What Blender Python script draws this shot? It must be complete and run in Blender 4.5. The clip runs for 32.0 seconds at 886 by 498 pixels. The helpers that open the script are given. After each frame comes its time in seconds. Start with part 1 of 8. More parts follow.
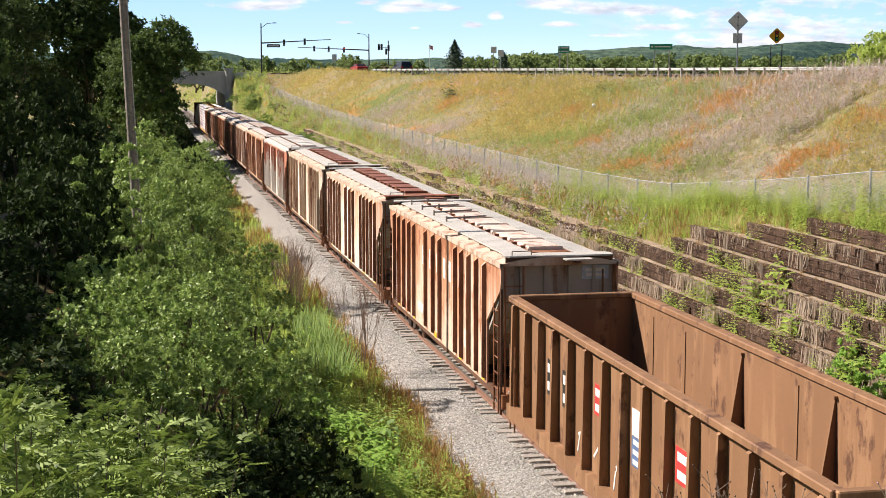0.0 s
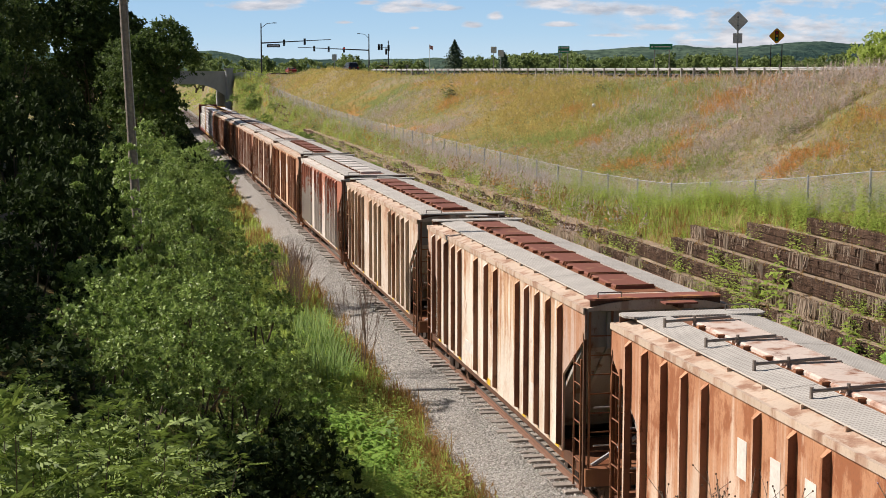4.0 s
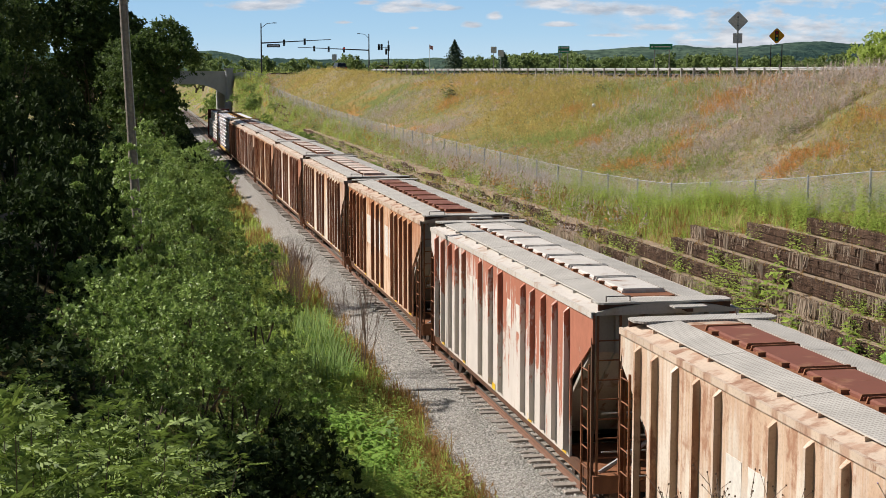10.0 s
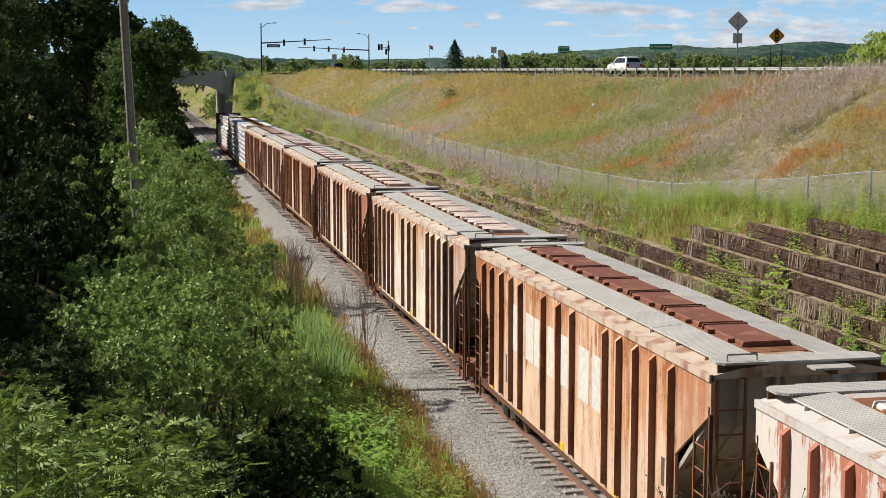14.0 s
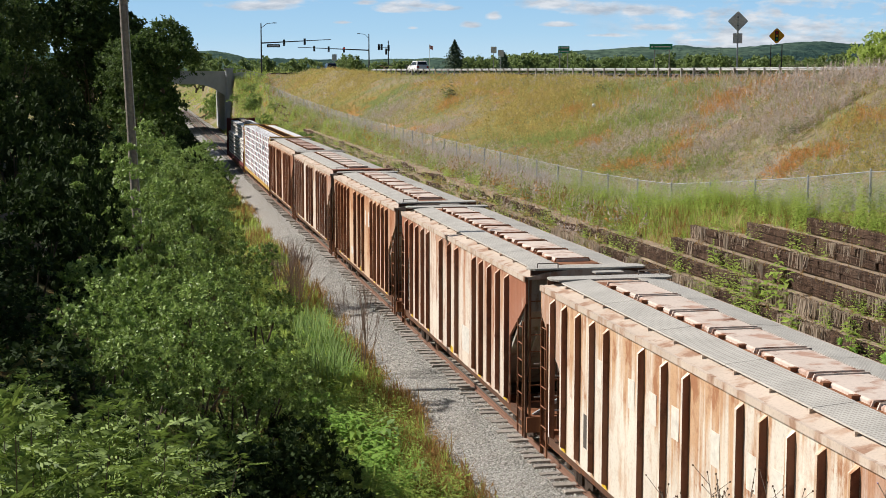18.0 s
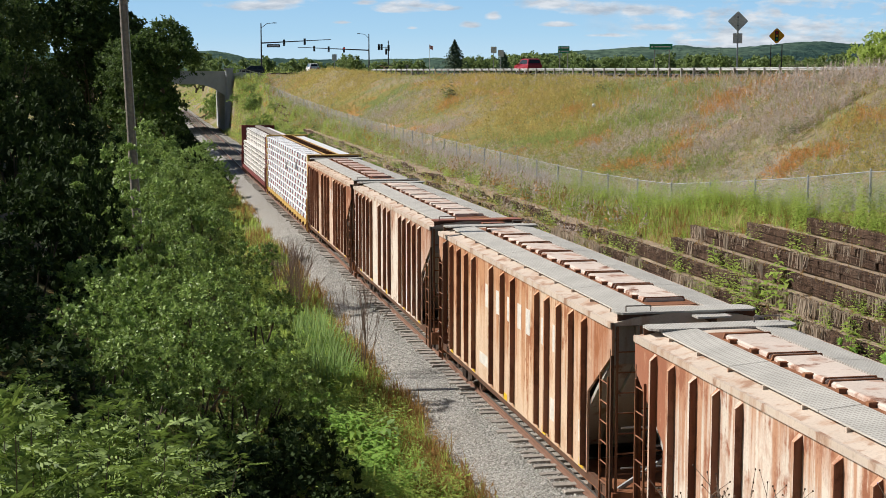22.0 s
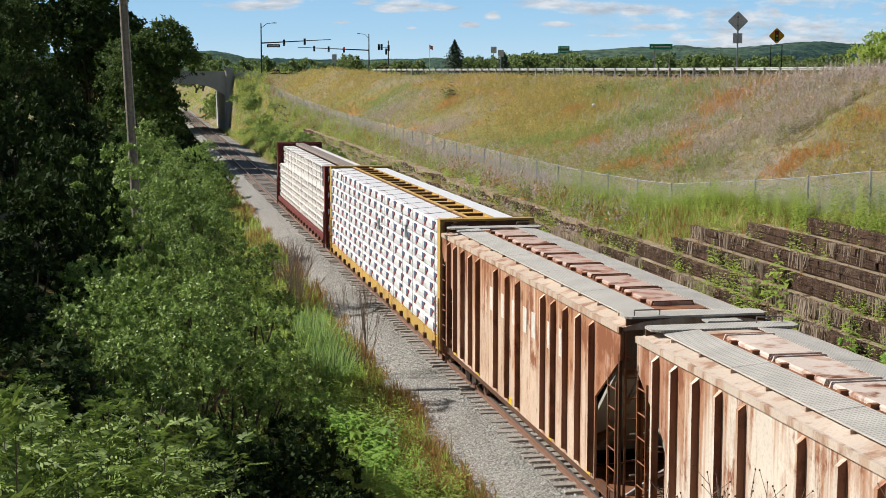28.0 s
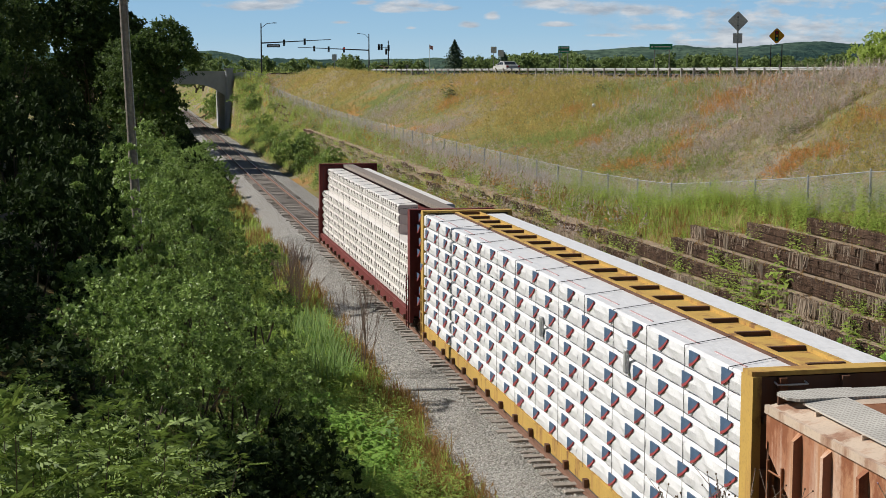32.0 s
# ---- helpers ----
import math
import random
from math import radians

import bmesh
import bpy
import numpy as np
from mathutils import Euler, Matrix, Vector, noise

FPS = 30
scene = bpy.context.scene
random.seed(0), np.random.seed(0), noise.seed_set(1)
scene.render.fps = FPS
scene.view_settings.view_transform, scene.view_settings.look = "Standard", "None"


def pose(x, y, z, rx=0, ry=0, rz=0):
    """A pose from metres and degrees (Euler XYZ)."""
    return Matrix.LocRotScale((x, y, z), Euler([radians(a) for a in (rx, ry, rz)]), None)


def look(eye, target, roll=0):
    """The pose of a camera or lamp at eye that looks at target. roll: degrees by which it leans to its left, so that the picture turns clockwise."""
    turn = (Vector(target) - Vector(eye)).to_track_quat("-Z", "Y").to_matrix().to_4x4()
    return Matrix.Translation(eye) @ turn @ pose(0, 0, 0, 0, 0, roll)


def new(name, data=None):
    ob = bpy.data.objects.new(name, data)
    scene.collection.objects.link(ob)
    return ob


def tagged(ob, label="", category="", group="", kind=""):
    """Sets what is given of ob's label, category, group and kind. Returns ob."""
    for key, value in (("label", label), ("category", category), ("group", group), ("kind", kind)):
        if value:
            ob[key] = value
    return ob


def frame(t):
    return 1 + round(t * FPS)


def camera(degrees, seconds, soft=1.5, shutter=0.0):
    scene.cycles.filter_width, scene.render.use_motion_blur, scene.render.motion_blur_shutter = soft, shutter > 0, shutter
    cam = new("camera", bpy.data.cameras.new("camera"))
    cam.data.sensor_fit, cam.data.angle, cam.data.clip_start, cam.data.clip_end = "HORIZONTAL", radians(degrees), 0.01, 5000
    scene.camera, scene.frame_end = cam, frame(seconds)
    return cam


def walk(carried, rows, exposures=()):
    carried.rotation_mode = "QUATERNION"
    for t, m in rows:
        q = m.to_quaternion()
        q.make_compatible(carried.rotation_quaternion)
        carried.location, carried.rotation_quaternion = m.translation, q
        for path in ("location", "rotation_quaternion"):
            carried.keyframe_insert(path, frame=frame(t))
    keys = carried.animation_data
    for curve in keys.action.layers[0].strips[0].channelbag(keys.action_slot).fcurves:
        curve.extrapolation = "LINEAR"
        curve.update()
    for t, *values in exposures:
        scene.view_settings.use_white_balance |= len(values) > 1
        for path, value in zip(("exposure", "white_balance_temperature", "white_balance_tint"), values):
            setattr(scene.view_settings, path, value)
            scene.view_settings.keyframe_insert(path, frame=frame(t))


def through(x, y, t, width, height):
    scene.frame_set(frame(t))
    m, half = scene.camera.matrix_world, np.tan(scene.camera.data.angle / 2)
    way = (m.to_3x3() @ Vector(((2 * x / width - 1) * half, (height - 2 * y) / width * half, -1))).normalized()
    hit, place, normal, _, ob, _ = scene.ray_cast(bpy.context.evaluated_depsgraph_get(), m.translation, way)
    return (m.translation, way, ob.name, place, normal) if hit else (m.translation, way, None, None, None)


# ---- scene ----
# ---------------- camera ----------------
cam = camera(33.19, 32.0, soft=0.8)
EYE = Vector((-10.28, 0.0, 9.13))
YAW, PITCH, ROLL = radians(11.477), radians(6.777), 0.0
AIM = Vector((math.sin(YAW) * math.cos(PITCH), math.cos(YAW) * math.cos(PITCH), -math.sin(PITCH)))
STAND = look(EYE, EYE + AIM * 50, ROLL)
walk(cam, [(0.0, STAND), (32.0, STAND)], exposures=[(0.0, 0.95, 6900, 17), (1.0, 0.92, 6900, 17), (2.0, 0.78, 6850, 17), (3.0, 0.56, 6800, 16), (6.0, 0.36, 7050, 18), (9.0, 0.38, 6750, 14), (13.0, 0.40, 6600, 12), (25.0, 0.41, 6500, 10), (28.0, 0.40, 6500, 10), (30.0, 0.33, 6500, 10), (31.0, 0.19, 6500, 10), (32.0, 0.14, 6500, 10)])

# ---------------- sky and sun ----------------
SUN_FROM = Vector((-0.661, 0.415, 0.625)).normalized()
world = bpy.data.worlds.new("world")
scene.world = world
world.use_nodes = True
wn = world.node_tree.nodes
sky = wn.new("ShaderNodeTexSky")
sky.sky_type, sky.sun_disc = "NISHITA", False
sky.sun_elevation = math.asin(SUN_FROM.z)
sky.sun_rotation = math.atan2(SUN_FROM.x, SUN_FROM.y)
sky.air_density, sky.dust_density, sky.ozone_density = 1.0, 0.6, 1.6
world.node_tree.links.new(sky.outputs[0], wn["Background"].inputs[0])
wn["Background"].inputs[1].default_value = 0.042
sun_data = bpy.data.lights.new("sun", "SUN")
sun_data.energy, sun_data.angle, sun_data.color = 5.0, radians(0.53), (1.0, 0.955, 0.88)
sun = new("sun", sun_data)
sun.matrix_world = look(SUN_FROM * 100, (0, 0, 0))


# ---------------- mesh helpers ----------------
def mesh_of(name, bm, mat=None):
    me = bpy.data.meshes.new(name)
    bm.normal_update()
    bm.to_mesh(me)
    bm.free()
    for m in (mat if isinstance(mat, (list, tuple)) else [mat]):
        if m:
            me.materials.append(m)
    return me


def part(name, bm, mat, parent=None, label="", m=None):
    """One mesh object from a bmesh (or a ready mesh), under a thing or a part."""
    me = mesh_of(name, bm, mat) if isinstance(bm, bmesh.types.BMesh) else bm
    ob = new(name, me)
    if parent is not None:
        ob.parent = parent
    if m is not None:
        ob.matrix_basis = m
    if label:
        ob["label"] = label
    return ob


def thing(name, label, category, group="", kind="", m=None):
    ob = new(name)
    ob.empty_display_size = 0.3
    if m is not None:
        ob.matrix_basis = m
    return tagged(ob, label, category, group, kind)


def from_arrays(name, v, f, mat):
    """A mesh from numpy vertex and face arrays (all faces with the same number of corners)."""
    v, f = np.asarray(v, np.float32), np.asarray(f, np.int32)
    me = bpy.data.meshes.new(name)
    me.vertices.add(len(v))
    me.vertices.foreach_set("co", v.ravel())
    n, k = f.shape
    me.loops.add(n * k)
    me.loops.foreach_set("vertex_index", f.ravel())
    me.polygons.add(n)
    me.polygons.foreach_set("loop_start", np.arange(0, n * k, k, dtype=np.int32))
    me.update(calc_edges=True)
    for m in (mat if isinstance(mat, (list, tuple)) else [mat]):
        me.materials.append(m)
    return me


def smooth(ob):
    for p in ob.data.polygons:
        p.use_smooth = True
    return ob


def box(bm, x0, x1, y0, y1, z0, z1, m=None):
    co = [(x0, y0, z0), (x1, y0, z0), (x1, y1, z0), (x0, y1, z0), (x0, y0, z1), (x1, y0, z1), (x1, y1, z1), (x0, y1, z1)]
    vs = [bm.verts.new(m @ Vector(c) if m else c) for c in co]
    for q in ((3, 2, 1, 0), (4, 5, 6, 7), (0, 1, 5, 4), (1, 2, 6, 5), (2, 3, 7, 6), (3, 0, 4, 7)):
        bm.faces.new([vs[i] for i in q])
    return vs


def boxm(*a):
    bm = bmesh.new()
    box(bm, *a)
    return bm


def slab(bm, outline, axis, a, b):
    """A flat outline pushed from a to b along an axis (0: x, 1: y, 2: z)."""
    def at(p, d):
        return {0: (d, p[0], p[1]), 1: (p[0], d, p[1]), 2: (p[0], p[1], d)}[axis]
    lo = [bm.verts.new(at(p, a)) for p in outline]
    hi = [bm.verts.new(at(p, b)) for p in outline]
    n = len(outline)
    fs = [bm.faces.new(lo[::-1]), bm.faces.new(hi)]
    for i in range(n):
        fs.append(bm.faces.new((lo[i], lo[(i + 1) % n], hi[(i + 1) % n], hi[i])))
    bmesh.ops.recalc_face_normals(bm, faces=fs)


def rod(bm, a, b, r, n=6, r2=None):
    """A round bar from a to b."""
    a, b = Vector(a), Vector(b)
    q = (b - a).to_track_quat("Z", "Y").to_matrix()
    r2 = r if r2 is None else r2
    ring = [[bm.verts.new(c + q @ Vector((math.cos(6.2832 * i / n) * s, math.sin(6.2832 * i / n) * s, 0))) for i in range(n)]
            for c, s in ((a, r), (b, r2))]
    for i in range(n):
        bm.faces.new((ring[0][i], ring[0][(i + 1) % n], ring[1][(i + 1) % n], ring[1][i]))
    bm.faces.new(ring[0][::-1])
    bm.faces.new(ring[1])


def bevel(bm, w, seg=1):
    bmesh.ops.bevel(bm, geom=bm.edges[:], offset=w, segments=seg, affect="EDGES", clamp_overlap=True)
    return bm


# ---------------- material helpers ----------------
class Mat:
    """A small builder of node materials."""

    def __init__(self, name, rough=0.8, metal=0.0, spec=0.3):
        self.m = bpy.data.materials.new(name)
        self.m.use_nodes = True
        self.t = self.m.node_tree
        self.b = self.t.nodes["Principled BSDF"]
        self.b.inputs["Roughness"].default_value = rough
        self.b.inputs["Metallic"].default_value = metal
        self.b.inputs["Specular IOR Level"].default_value = spec
        self.co = self.t.nodes.new("ShaderNodeTexCoord").outputs["Object"]

    def node(self, kind, **kw):
        n = self.t.nodes.new(kind)
        for k, v in kw.items():
            if k in n.inputs:
                if isinstance(v, bpy.types.NodeSocket):
                    self.t.links.new(v, n.inputs[k])
                else:
                    n.inputs[k].default_value = v
        return n

    def to(self, a, b):
        self.t.links.new(a, b)

    def scaled(self, s, co=None):
        n = self.t.nodes.new("ShaderNodeMapping")
        self.to(co or self.co, n.inputs[0])
        n.inputs["Scale"].default_value = s if isinstance(s, (tuple, list)) else (s, s, s)
        return n.outputs[0]

    def world_co(self):
        return self.t.nodes.new("ShaderNodeNewGeometry").outputs["Position"]

    def noise(self, s, detail=4.0, rough=0.6, co=None):
        n = self.node("ShaderNodeTexNoise", Detail=detail, Roughness=rough, Scale=1.0)
        self.to(self.scaled(s, co), n.inputs["Vector"])
        return n.outputs["Fac"]

    def ramp(self, f, stops, mode="LINEAR"):
        n = self.t.nodes.new("ShaderNodeValToRGB")
        n.color_ramp.interpolation = mode
        e = n.color_ramp.elements
        while len(e) < len(stops):
            e.new(0.5)
        for el, (p, c) in zip(e, stops):
            el.position = p
            el.color = c if len(c) == 4 else (*c, 1)
        self.to(f, n.inputs[0])
        return n.outputs[0]

    def grey(self, f, a, b):
        """f stretched so that a gives 0 and b gives 1."""
        n = self.t.nodes.new("ShaderNodeMapRange")
        n.inputs[1].default_value, n.inputs[2].default_value = a, b
        self.to(f, n.inputs[0])
        return n.outputs[0]

    def math(self, op, a, b=0.5):
        n = self.t.nodes.new("ShaderNodeMath")
        n.operation = op
        for i, v in enumerate((a, b)):
            if isinstance(v, bpy.types.NodeSocket):
                self.to(v, n.inputs[i])
            else:
                n.inputs[i].default_value = v
        return n.outputs[0]

    def mix(self, f, a, b, mode="MIX"):
        n = self.t.nodes.new("ShaderNodeMix")
        n.data_type, n.blend_type = "RGBA", mode
        for i, v in ((0, f), (6, a), (7, b)):
            if isinstance(v, bpy.types.NodeSocket):
                self.to(v, n.inputs[i])
            elif i == 0:
                n.inputs[i].default_value = v
            else:
                n.inputs[i].default_value = v if len(v) == 4 else (*v, 1)
        return n.outputs[2]

    def rnd(self):
        return self.t.nodes.new("ShaderNodeObjectInfo").outputs["Random"]

    def island(self):
        return self.t.nodes.new("ShaderNodeNewGeometry").outputs["Random Per Island"]

    def split(self, co=None):
        n = self.t.nodes.new("ShaderNodeSeparateXYZ")
        self.to(co or self.co, n.inputs[0])
        return n.outputs

    def colour(self, c):
        if isinstance(c, bpy.types.NodeSocket):
            self.to(c, self.b.inputs["Base Color"])
        else:
            self.b.inputs["Base Color"].default_value = (*c, 1)
        return self

    def rough(self, s):
        self.to(s, self.b.inputs["Roughness"])
        return self

    def bump(self, f, strength=0.3, dist=0.02):
        n = self.t.nodes.new("ShaderNodeBump")
        n.inputs["Strength"].default_value, n.inputs["Distance"].default_value = strength, dist
        self.to(f, n.inputs["Height"])
        self.to(n.outputs[0], self.b.inputs["Normal"])
        return self


def plain(name, c, rough=0.7, metal=0.0, var=0.25, scale=6.0):
    """A paint or metal of one colour with slight dirt and grain."""
    m = Mat(name, rough, metal)
    f = m.noise(scale, 5.0, 0.65)
    m.colour(m.mix(m.grey(f, 0.3, 0.75), tuple(x * (1 - var) for x in c), tuple(min(1, x * (1 + var * 0.5)) for x in c)))
    m.bump(m.noise(scale * 8, 3.0), 0.15, 0.01)
    return m.m


def rusty(name, base, rust=(0.16, 0.055, 0.022), amount=0.5, streak=1.0, tint=(0.50, 0.23, 0.09), lines=(), ends=0.0):
    """Old paint with bands of washed-down rust, rust patches and grime."""
    m = Mat(name, 0.72, 0.0, 0.3)
    off = m.node("ShaderNodeVectorMath")
    off.operation = "ADD"
    m.to(m.co, off.inputs[0])
    comb = m.node("ShaderNodeCombineXYZ")
    oi = m.t.nodes.new("ShaderNodeObjectInfo")
    m.to(m.math("MULTIPLY", oi.outputs["Random"], 37.0), comb.inputs[1])
    m.to(comb.outputs[0], off.inputs[1])
    co = off.outputs[0]
    big = m.noise((0.5, 0.42, 0.35), 5.0, 0.62, co)
    wash = m.noise((2.0, 2.3 * streak, 0.26), 5.0, 0.54, co)
    if lines:
        # fine upright runs break up the broad washes
        wash = m.math("ADD", m.math("MULTIPLY", wash, 0.58), m.math("MULTIPLY", m.noise((2.0, 9.0, 0.20), 5.0, 0.62, co), 0.42))
    patch = m.noise((1.7, 1.7, 1.1), 6.0, 0.7, co)
    grain = m.noise(22.0, 4.0, 0.6, co)
    faded = m.mix(m.grey(big, 0.35, 0.7), tuple(x * 0.86 for x in base), tuple(min(1, x * 1.06) for x in base))
    if lines:
        # the rust is heaviest under the eaves, where it starts
        wash = m.math("ADD", wash, m.math("MULTIPLY", m.math("SUBTRACT", m.split()[2], 2.75), 0.065))
    if lines:
        wash = m.math("ADD", wash, m.math("MULTIPLY", m.math("SUBTRACT", m.noise((0.3, 0.30, 0.18), 3.0, 0.5, co), 0.5), 0.42))
    f1 = m.math("MULTIPLY", m.grey(wash, 0.64 - 0.26 * amount, 0.74 - 0.26 * amount), 0.9)
    deep = tuple(0.45 * a + 0.55 * b for a, b in zip(tint, rust))
    c = m.mix(f1, faded, m.mix(m.math("MULTIPLY", m.grey(patch, 0.45, 0.62), 0.7), tint, deep))
    y = m.split()[1]
    if lines:
        # rust that has run down beside the welded ribs
        near = None
        for at in lines:
            d = m.math("ABSOLUTE", m.math("SUBTRACT", y, at))
            near = d if near is None else m.math("MINIMUM", near, d)
        f3 = m.math("MULTIPLY", m.grey(near, 0.24, 0.04), m.grey(m.noise((1.0, 2.6, 0.4), 5.0, 0.65, co), 0.38, 0.54))
        c = m.mix(m.math("MULTIPLY", f3, 0.85), c, tint)
        # blotches of thin brown stain over the paint
        blot = m.math("ADD", m.noise((1.3, 1.5, 0.9), 6.0, 0.7, co), m.math("MULTIPLY", m.noise((1.0, 3.2, 0.45), 5.0, 0.65, co), 0.5))
        c = m.mix(m.math("MULTIPLY", m.grey(blot, 0.74, 0.90), 0.6), c, tuple(0.55 * a + 0.45 * b for a, b in zip(tint, rust)))
    if ends:
        f4 = m.math("GREATER_THAN", m.math("ABSOLUTE", m.math("ADD", y, 0.0)), 6.80)
        f4 = m.math("MULTIPLY", f4, m.grey(patch, 0.30, 0.42))
        c = m.mix(m.math("MULTIPLY", f4, ends), c, (0.33, 0.12, 0.065))
    both = m.math("ADD", m.math("MULTIPLY", patch, 0.62), m.math("MULTIPLY", wash, 0.38))
    f2 = m.grey(both, 0.63 - 0.15 * amount, 0.69 - 0.15 * amount)
    c = m.mix(f2, c, rust)
    c = m.mix(m.math("MULTIPLY", m.grey(grain, 0.5, 0.8), 0.3), c, (0.10, 0.07, 0.05))
    m.colour(c)
    m.bump(m.math("ADD", grain, m.math("MULTIPLY", both, 2.0)), 0.2, 0.006)
    return m.m
# ---------------- materials ----------------
def ground_material():
    m = Mat("meadow_soil", 0.95, 0, 0.1)
    co = m.world_co()
    a, b, c = m.noise(0.055, 4, 0.55, co), m.noise(0.35, 5, 0.6, co), m.noise(3.5, 5, 0.7, co)
    lilac, gold = m.noise((0.085, 0.05, 0.085), 5, 0.6, co), m.noise((0.11, 0.06, 0.3), 5, 0.65, co)
    col = m.ramp(a, [(0.34, (0.12, 0.15, 0.045)), (0.45, (0.20, 0.18, 0.06)), (0.55, (0.235, 0.19, 0.075)), (0.66, (0.22, 0.195, 0.13))])
    col = m.mix(m.math("MULTIPLY", m.grey(b, 0.50, 0.62), 0.7), col, (0.13, 0.16, 0.05))
    col = m.mix(m.math("MULTIPLY", m.grey(b, 0.44, 0.36), 0.5), col, (0.33, 0.17, 0.06))
    col = m.mix(m.math("MULTIPLY", m.grey(lilac, 0.52, 0.62), 0.65), col, (0.29, 0.25, 0.225))
    col = m.mix(m.math("MULTIPLY", m.grey(gold, 0.57, 0.65), 0.75), col, (0.40, 0.19, 0.06))
    col = m.mix(m.math("MULTIPLY", m.grey(c, 0.48, 0.62), 0.4), col, (0.14, 0.13, 0.06))
    m.colour(col)
    return m.bump(m.math("ADD", c, m.math("MULTIPLY", b, 2)), 0.8, 0.15).m


def gravel_material():
    m = Mat("ballast_stone", 0.9, 0, 0.25)
    v = m.node("ShaderNodeTexVoronoi", Scale=1.0)
    m.to(m.scaled(23.0), v.inputs["Vector"])
    big = m.noise(0.7, 4, 0.6)
    col = m.mix(m.grey(v.outputs["Color"], 0.1, 0.9), (0.35, 0.338, 0.315), (0.61, 0.592, 0.56))
    col = m.mix(m.grey(v.outputs["Distance"], 0.38, 0.75), col, (0.15, 0.135, 0.115))
    col = m.mix(m.math("MULTIPLY", m.grey(big, 0.45, 0.75), 0.25), col, (0.24, 0.20, 0.155))
    m.colour(col)
    return m.bump(m.math("SUBTRACT", 1.0, v.outputs["Distance"]), 0.9, 0.05).m


def stone_material():
    m = Mat("loose_stone", 0.9, 0, 0.25)
    col = m.ramp(m.island(), [(0.0, (0.33, 0.318, 0.296)), (0.5, (0.48, 0.465, 0.435)), (1.0, (0.62, 0.60, 0.565))])
    m.colour(col)
    return m.m


def timber_material(name, a, b, rnd=0.5):
    m = Mat(name, 0.9, 0, 0.15)
    g = m.noise((9.0, 1.2, 9.0), 5, 0.7, m.world_co())
    d = m.noise(0.9, 4, 0.6, m.world_co())
    col = m.mix(m.grey(g, 0.35, 0.7), a, b)
    col = m.mix(m.math("MULTIPLY", m.rnd(), rnd), col, tuple(x * 0.55 for x in a))
    col = m.mix(m.math("MULTIPLY", m.grey(d, 0.55, 0.8), 0.3), col, (0.24, 0.20, 0.15))
    m.colour(col)
    return m.bump(g, 0.5, 0.02).m


def crib_material():
    """Creosoted timber, split and checked, with upright stains and pale drip marks."""
    m = Mat("creosoted_timber", 0.95, 0, 0.1)
    co = m.world_co()
    g, d, drip = m.noise((14.0, 2.2, 22.0), 5, 0.75, co), m.noise(0.8, 5, 0.65, co), m.noise((3.0, 9.0, 0.9), 6, 0.75, co)
    split = m.noise((6.0, 4.5, 3.2), 6, 0.8, co)
    col = m.mix(m.grey(g, 0.38, 0.66), (0.040, 0.024, 0.017), (0.165, 0.100, 0.068))
    col = m.mix(m.math("MULTIPLY", m.rnd(), 0.4), col, (0.055, 0.034, 0.025))
    col = m.mix(m.math("MULTIPLY", m.grey(d, 0.48, 0.66), 0.5), col, (0.225, 0.152, 0.108))
    col = m.mix(m.math("MULTIPLY", m.grey(drip, 0.54, 0.66), 0.5), col, (0.30, 0.245, 0.20))
    col = m.mix(m.math("MULTIPLY", m.grey(split, 0.52, 0.60), 0.65), col, (0.016, 0.011, 0.008))
    m.colour(col)
    return m.bump(m.math("ADD", m.math("ADD", g, split), m.math("MULTIPLY", drip, 0.8)), 1.0, 0.09).m


def leaf_material(name, dark, light, through=0.36, rough=0.62):
    """Thin leaves: each a little different, and lit through from behind."""
    m = Mat(name, rough, 0, 0.18)
    wob = m.noise(0.8, 3, 0.6, m.world_co())
    f = m.math("ADD", m.math("MULTIPLY", m.island(), 0.6), m.math("MULTIPLY", wob, 0.5))
    c = m.mix(m.grey(f, 0.15, 0.9), dark, light)
    m.colour(c)
    tr = m.node("ShaderNodeBsdfTranslucent")
    m.to(m.mix(0.35, c, tuple(min(1, x * 1.7) for x in light)), tr.inputs[0])
    mx = m.node("ShaderNodeMixShader")
    mx.inputs[0].default_value = through
    m.to(m.b.outputs[0], mx.inputs[1])
    m.to(tr.outputs[0], mx.inputs[2])
    m.to(mx.outputs[0], m.t.nodes["Material Output"].inputs[0])
    return m.m


def concrete_material(name, c=(0.42, 0.42, 0.42)):
    m = Mat(name, 0.88, 0, 0.2)
    a, b = m.noise((0.5, 0.5, 0.25), 5, 0.6), m.noise(9.0, 4, 0.6)
    col = m.mix(m.grey(a, 0.35, 0.7), tuple(x * 0.72 for x in c), c)
    col = m.mix(m.math("MULTIPLY", m.grey(b, 0.5, 0.8), 0.3), col, tuple(x * 0.5 for x in c))
    m.colour(col)
    return m.bump(b, 0.2, 0.01).m


M_GROUND = ground_material()
M_BALLAST = gravel_material()
M_STONE = stone_material()
M_TIE = timber_material("weathered_tie", (0.30, 0.265, 0.235), (0.42, 0.38, 0.335))
M_CRIB = crib_material()
M_POLEWOOD = timber_material("grey_pole_wood", (0.22, 0.19, 0.16), (0.36, 0.32, 0.28), 0.1)
M_RAIL = plain("rusted_rail", (0.20, 0.108, 0.074), 0.8, 0.0)
M_RAILTOP = plain("worn_rail_head", (0.40, 0.38, 0.36), 0.4, 0.8)
M_STEEL = plain("galvanised_steel", (0.50, 0.51, 0.51), 0.5, 0.55)
M_DARK = plain("black_metal", (0.028, 0.027, 0.026), 0.6, 0.2)
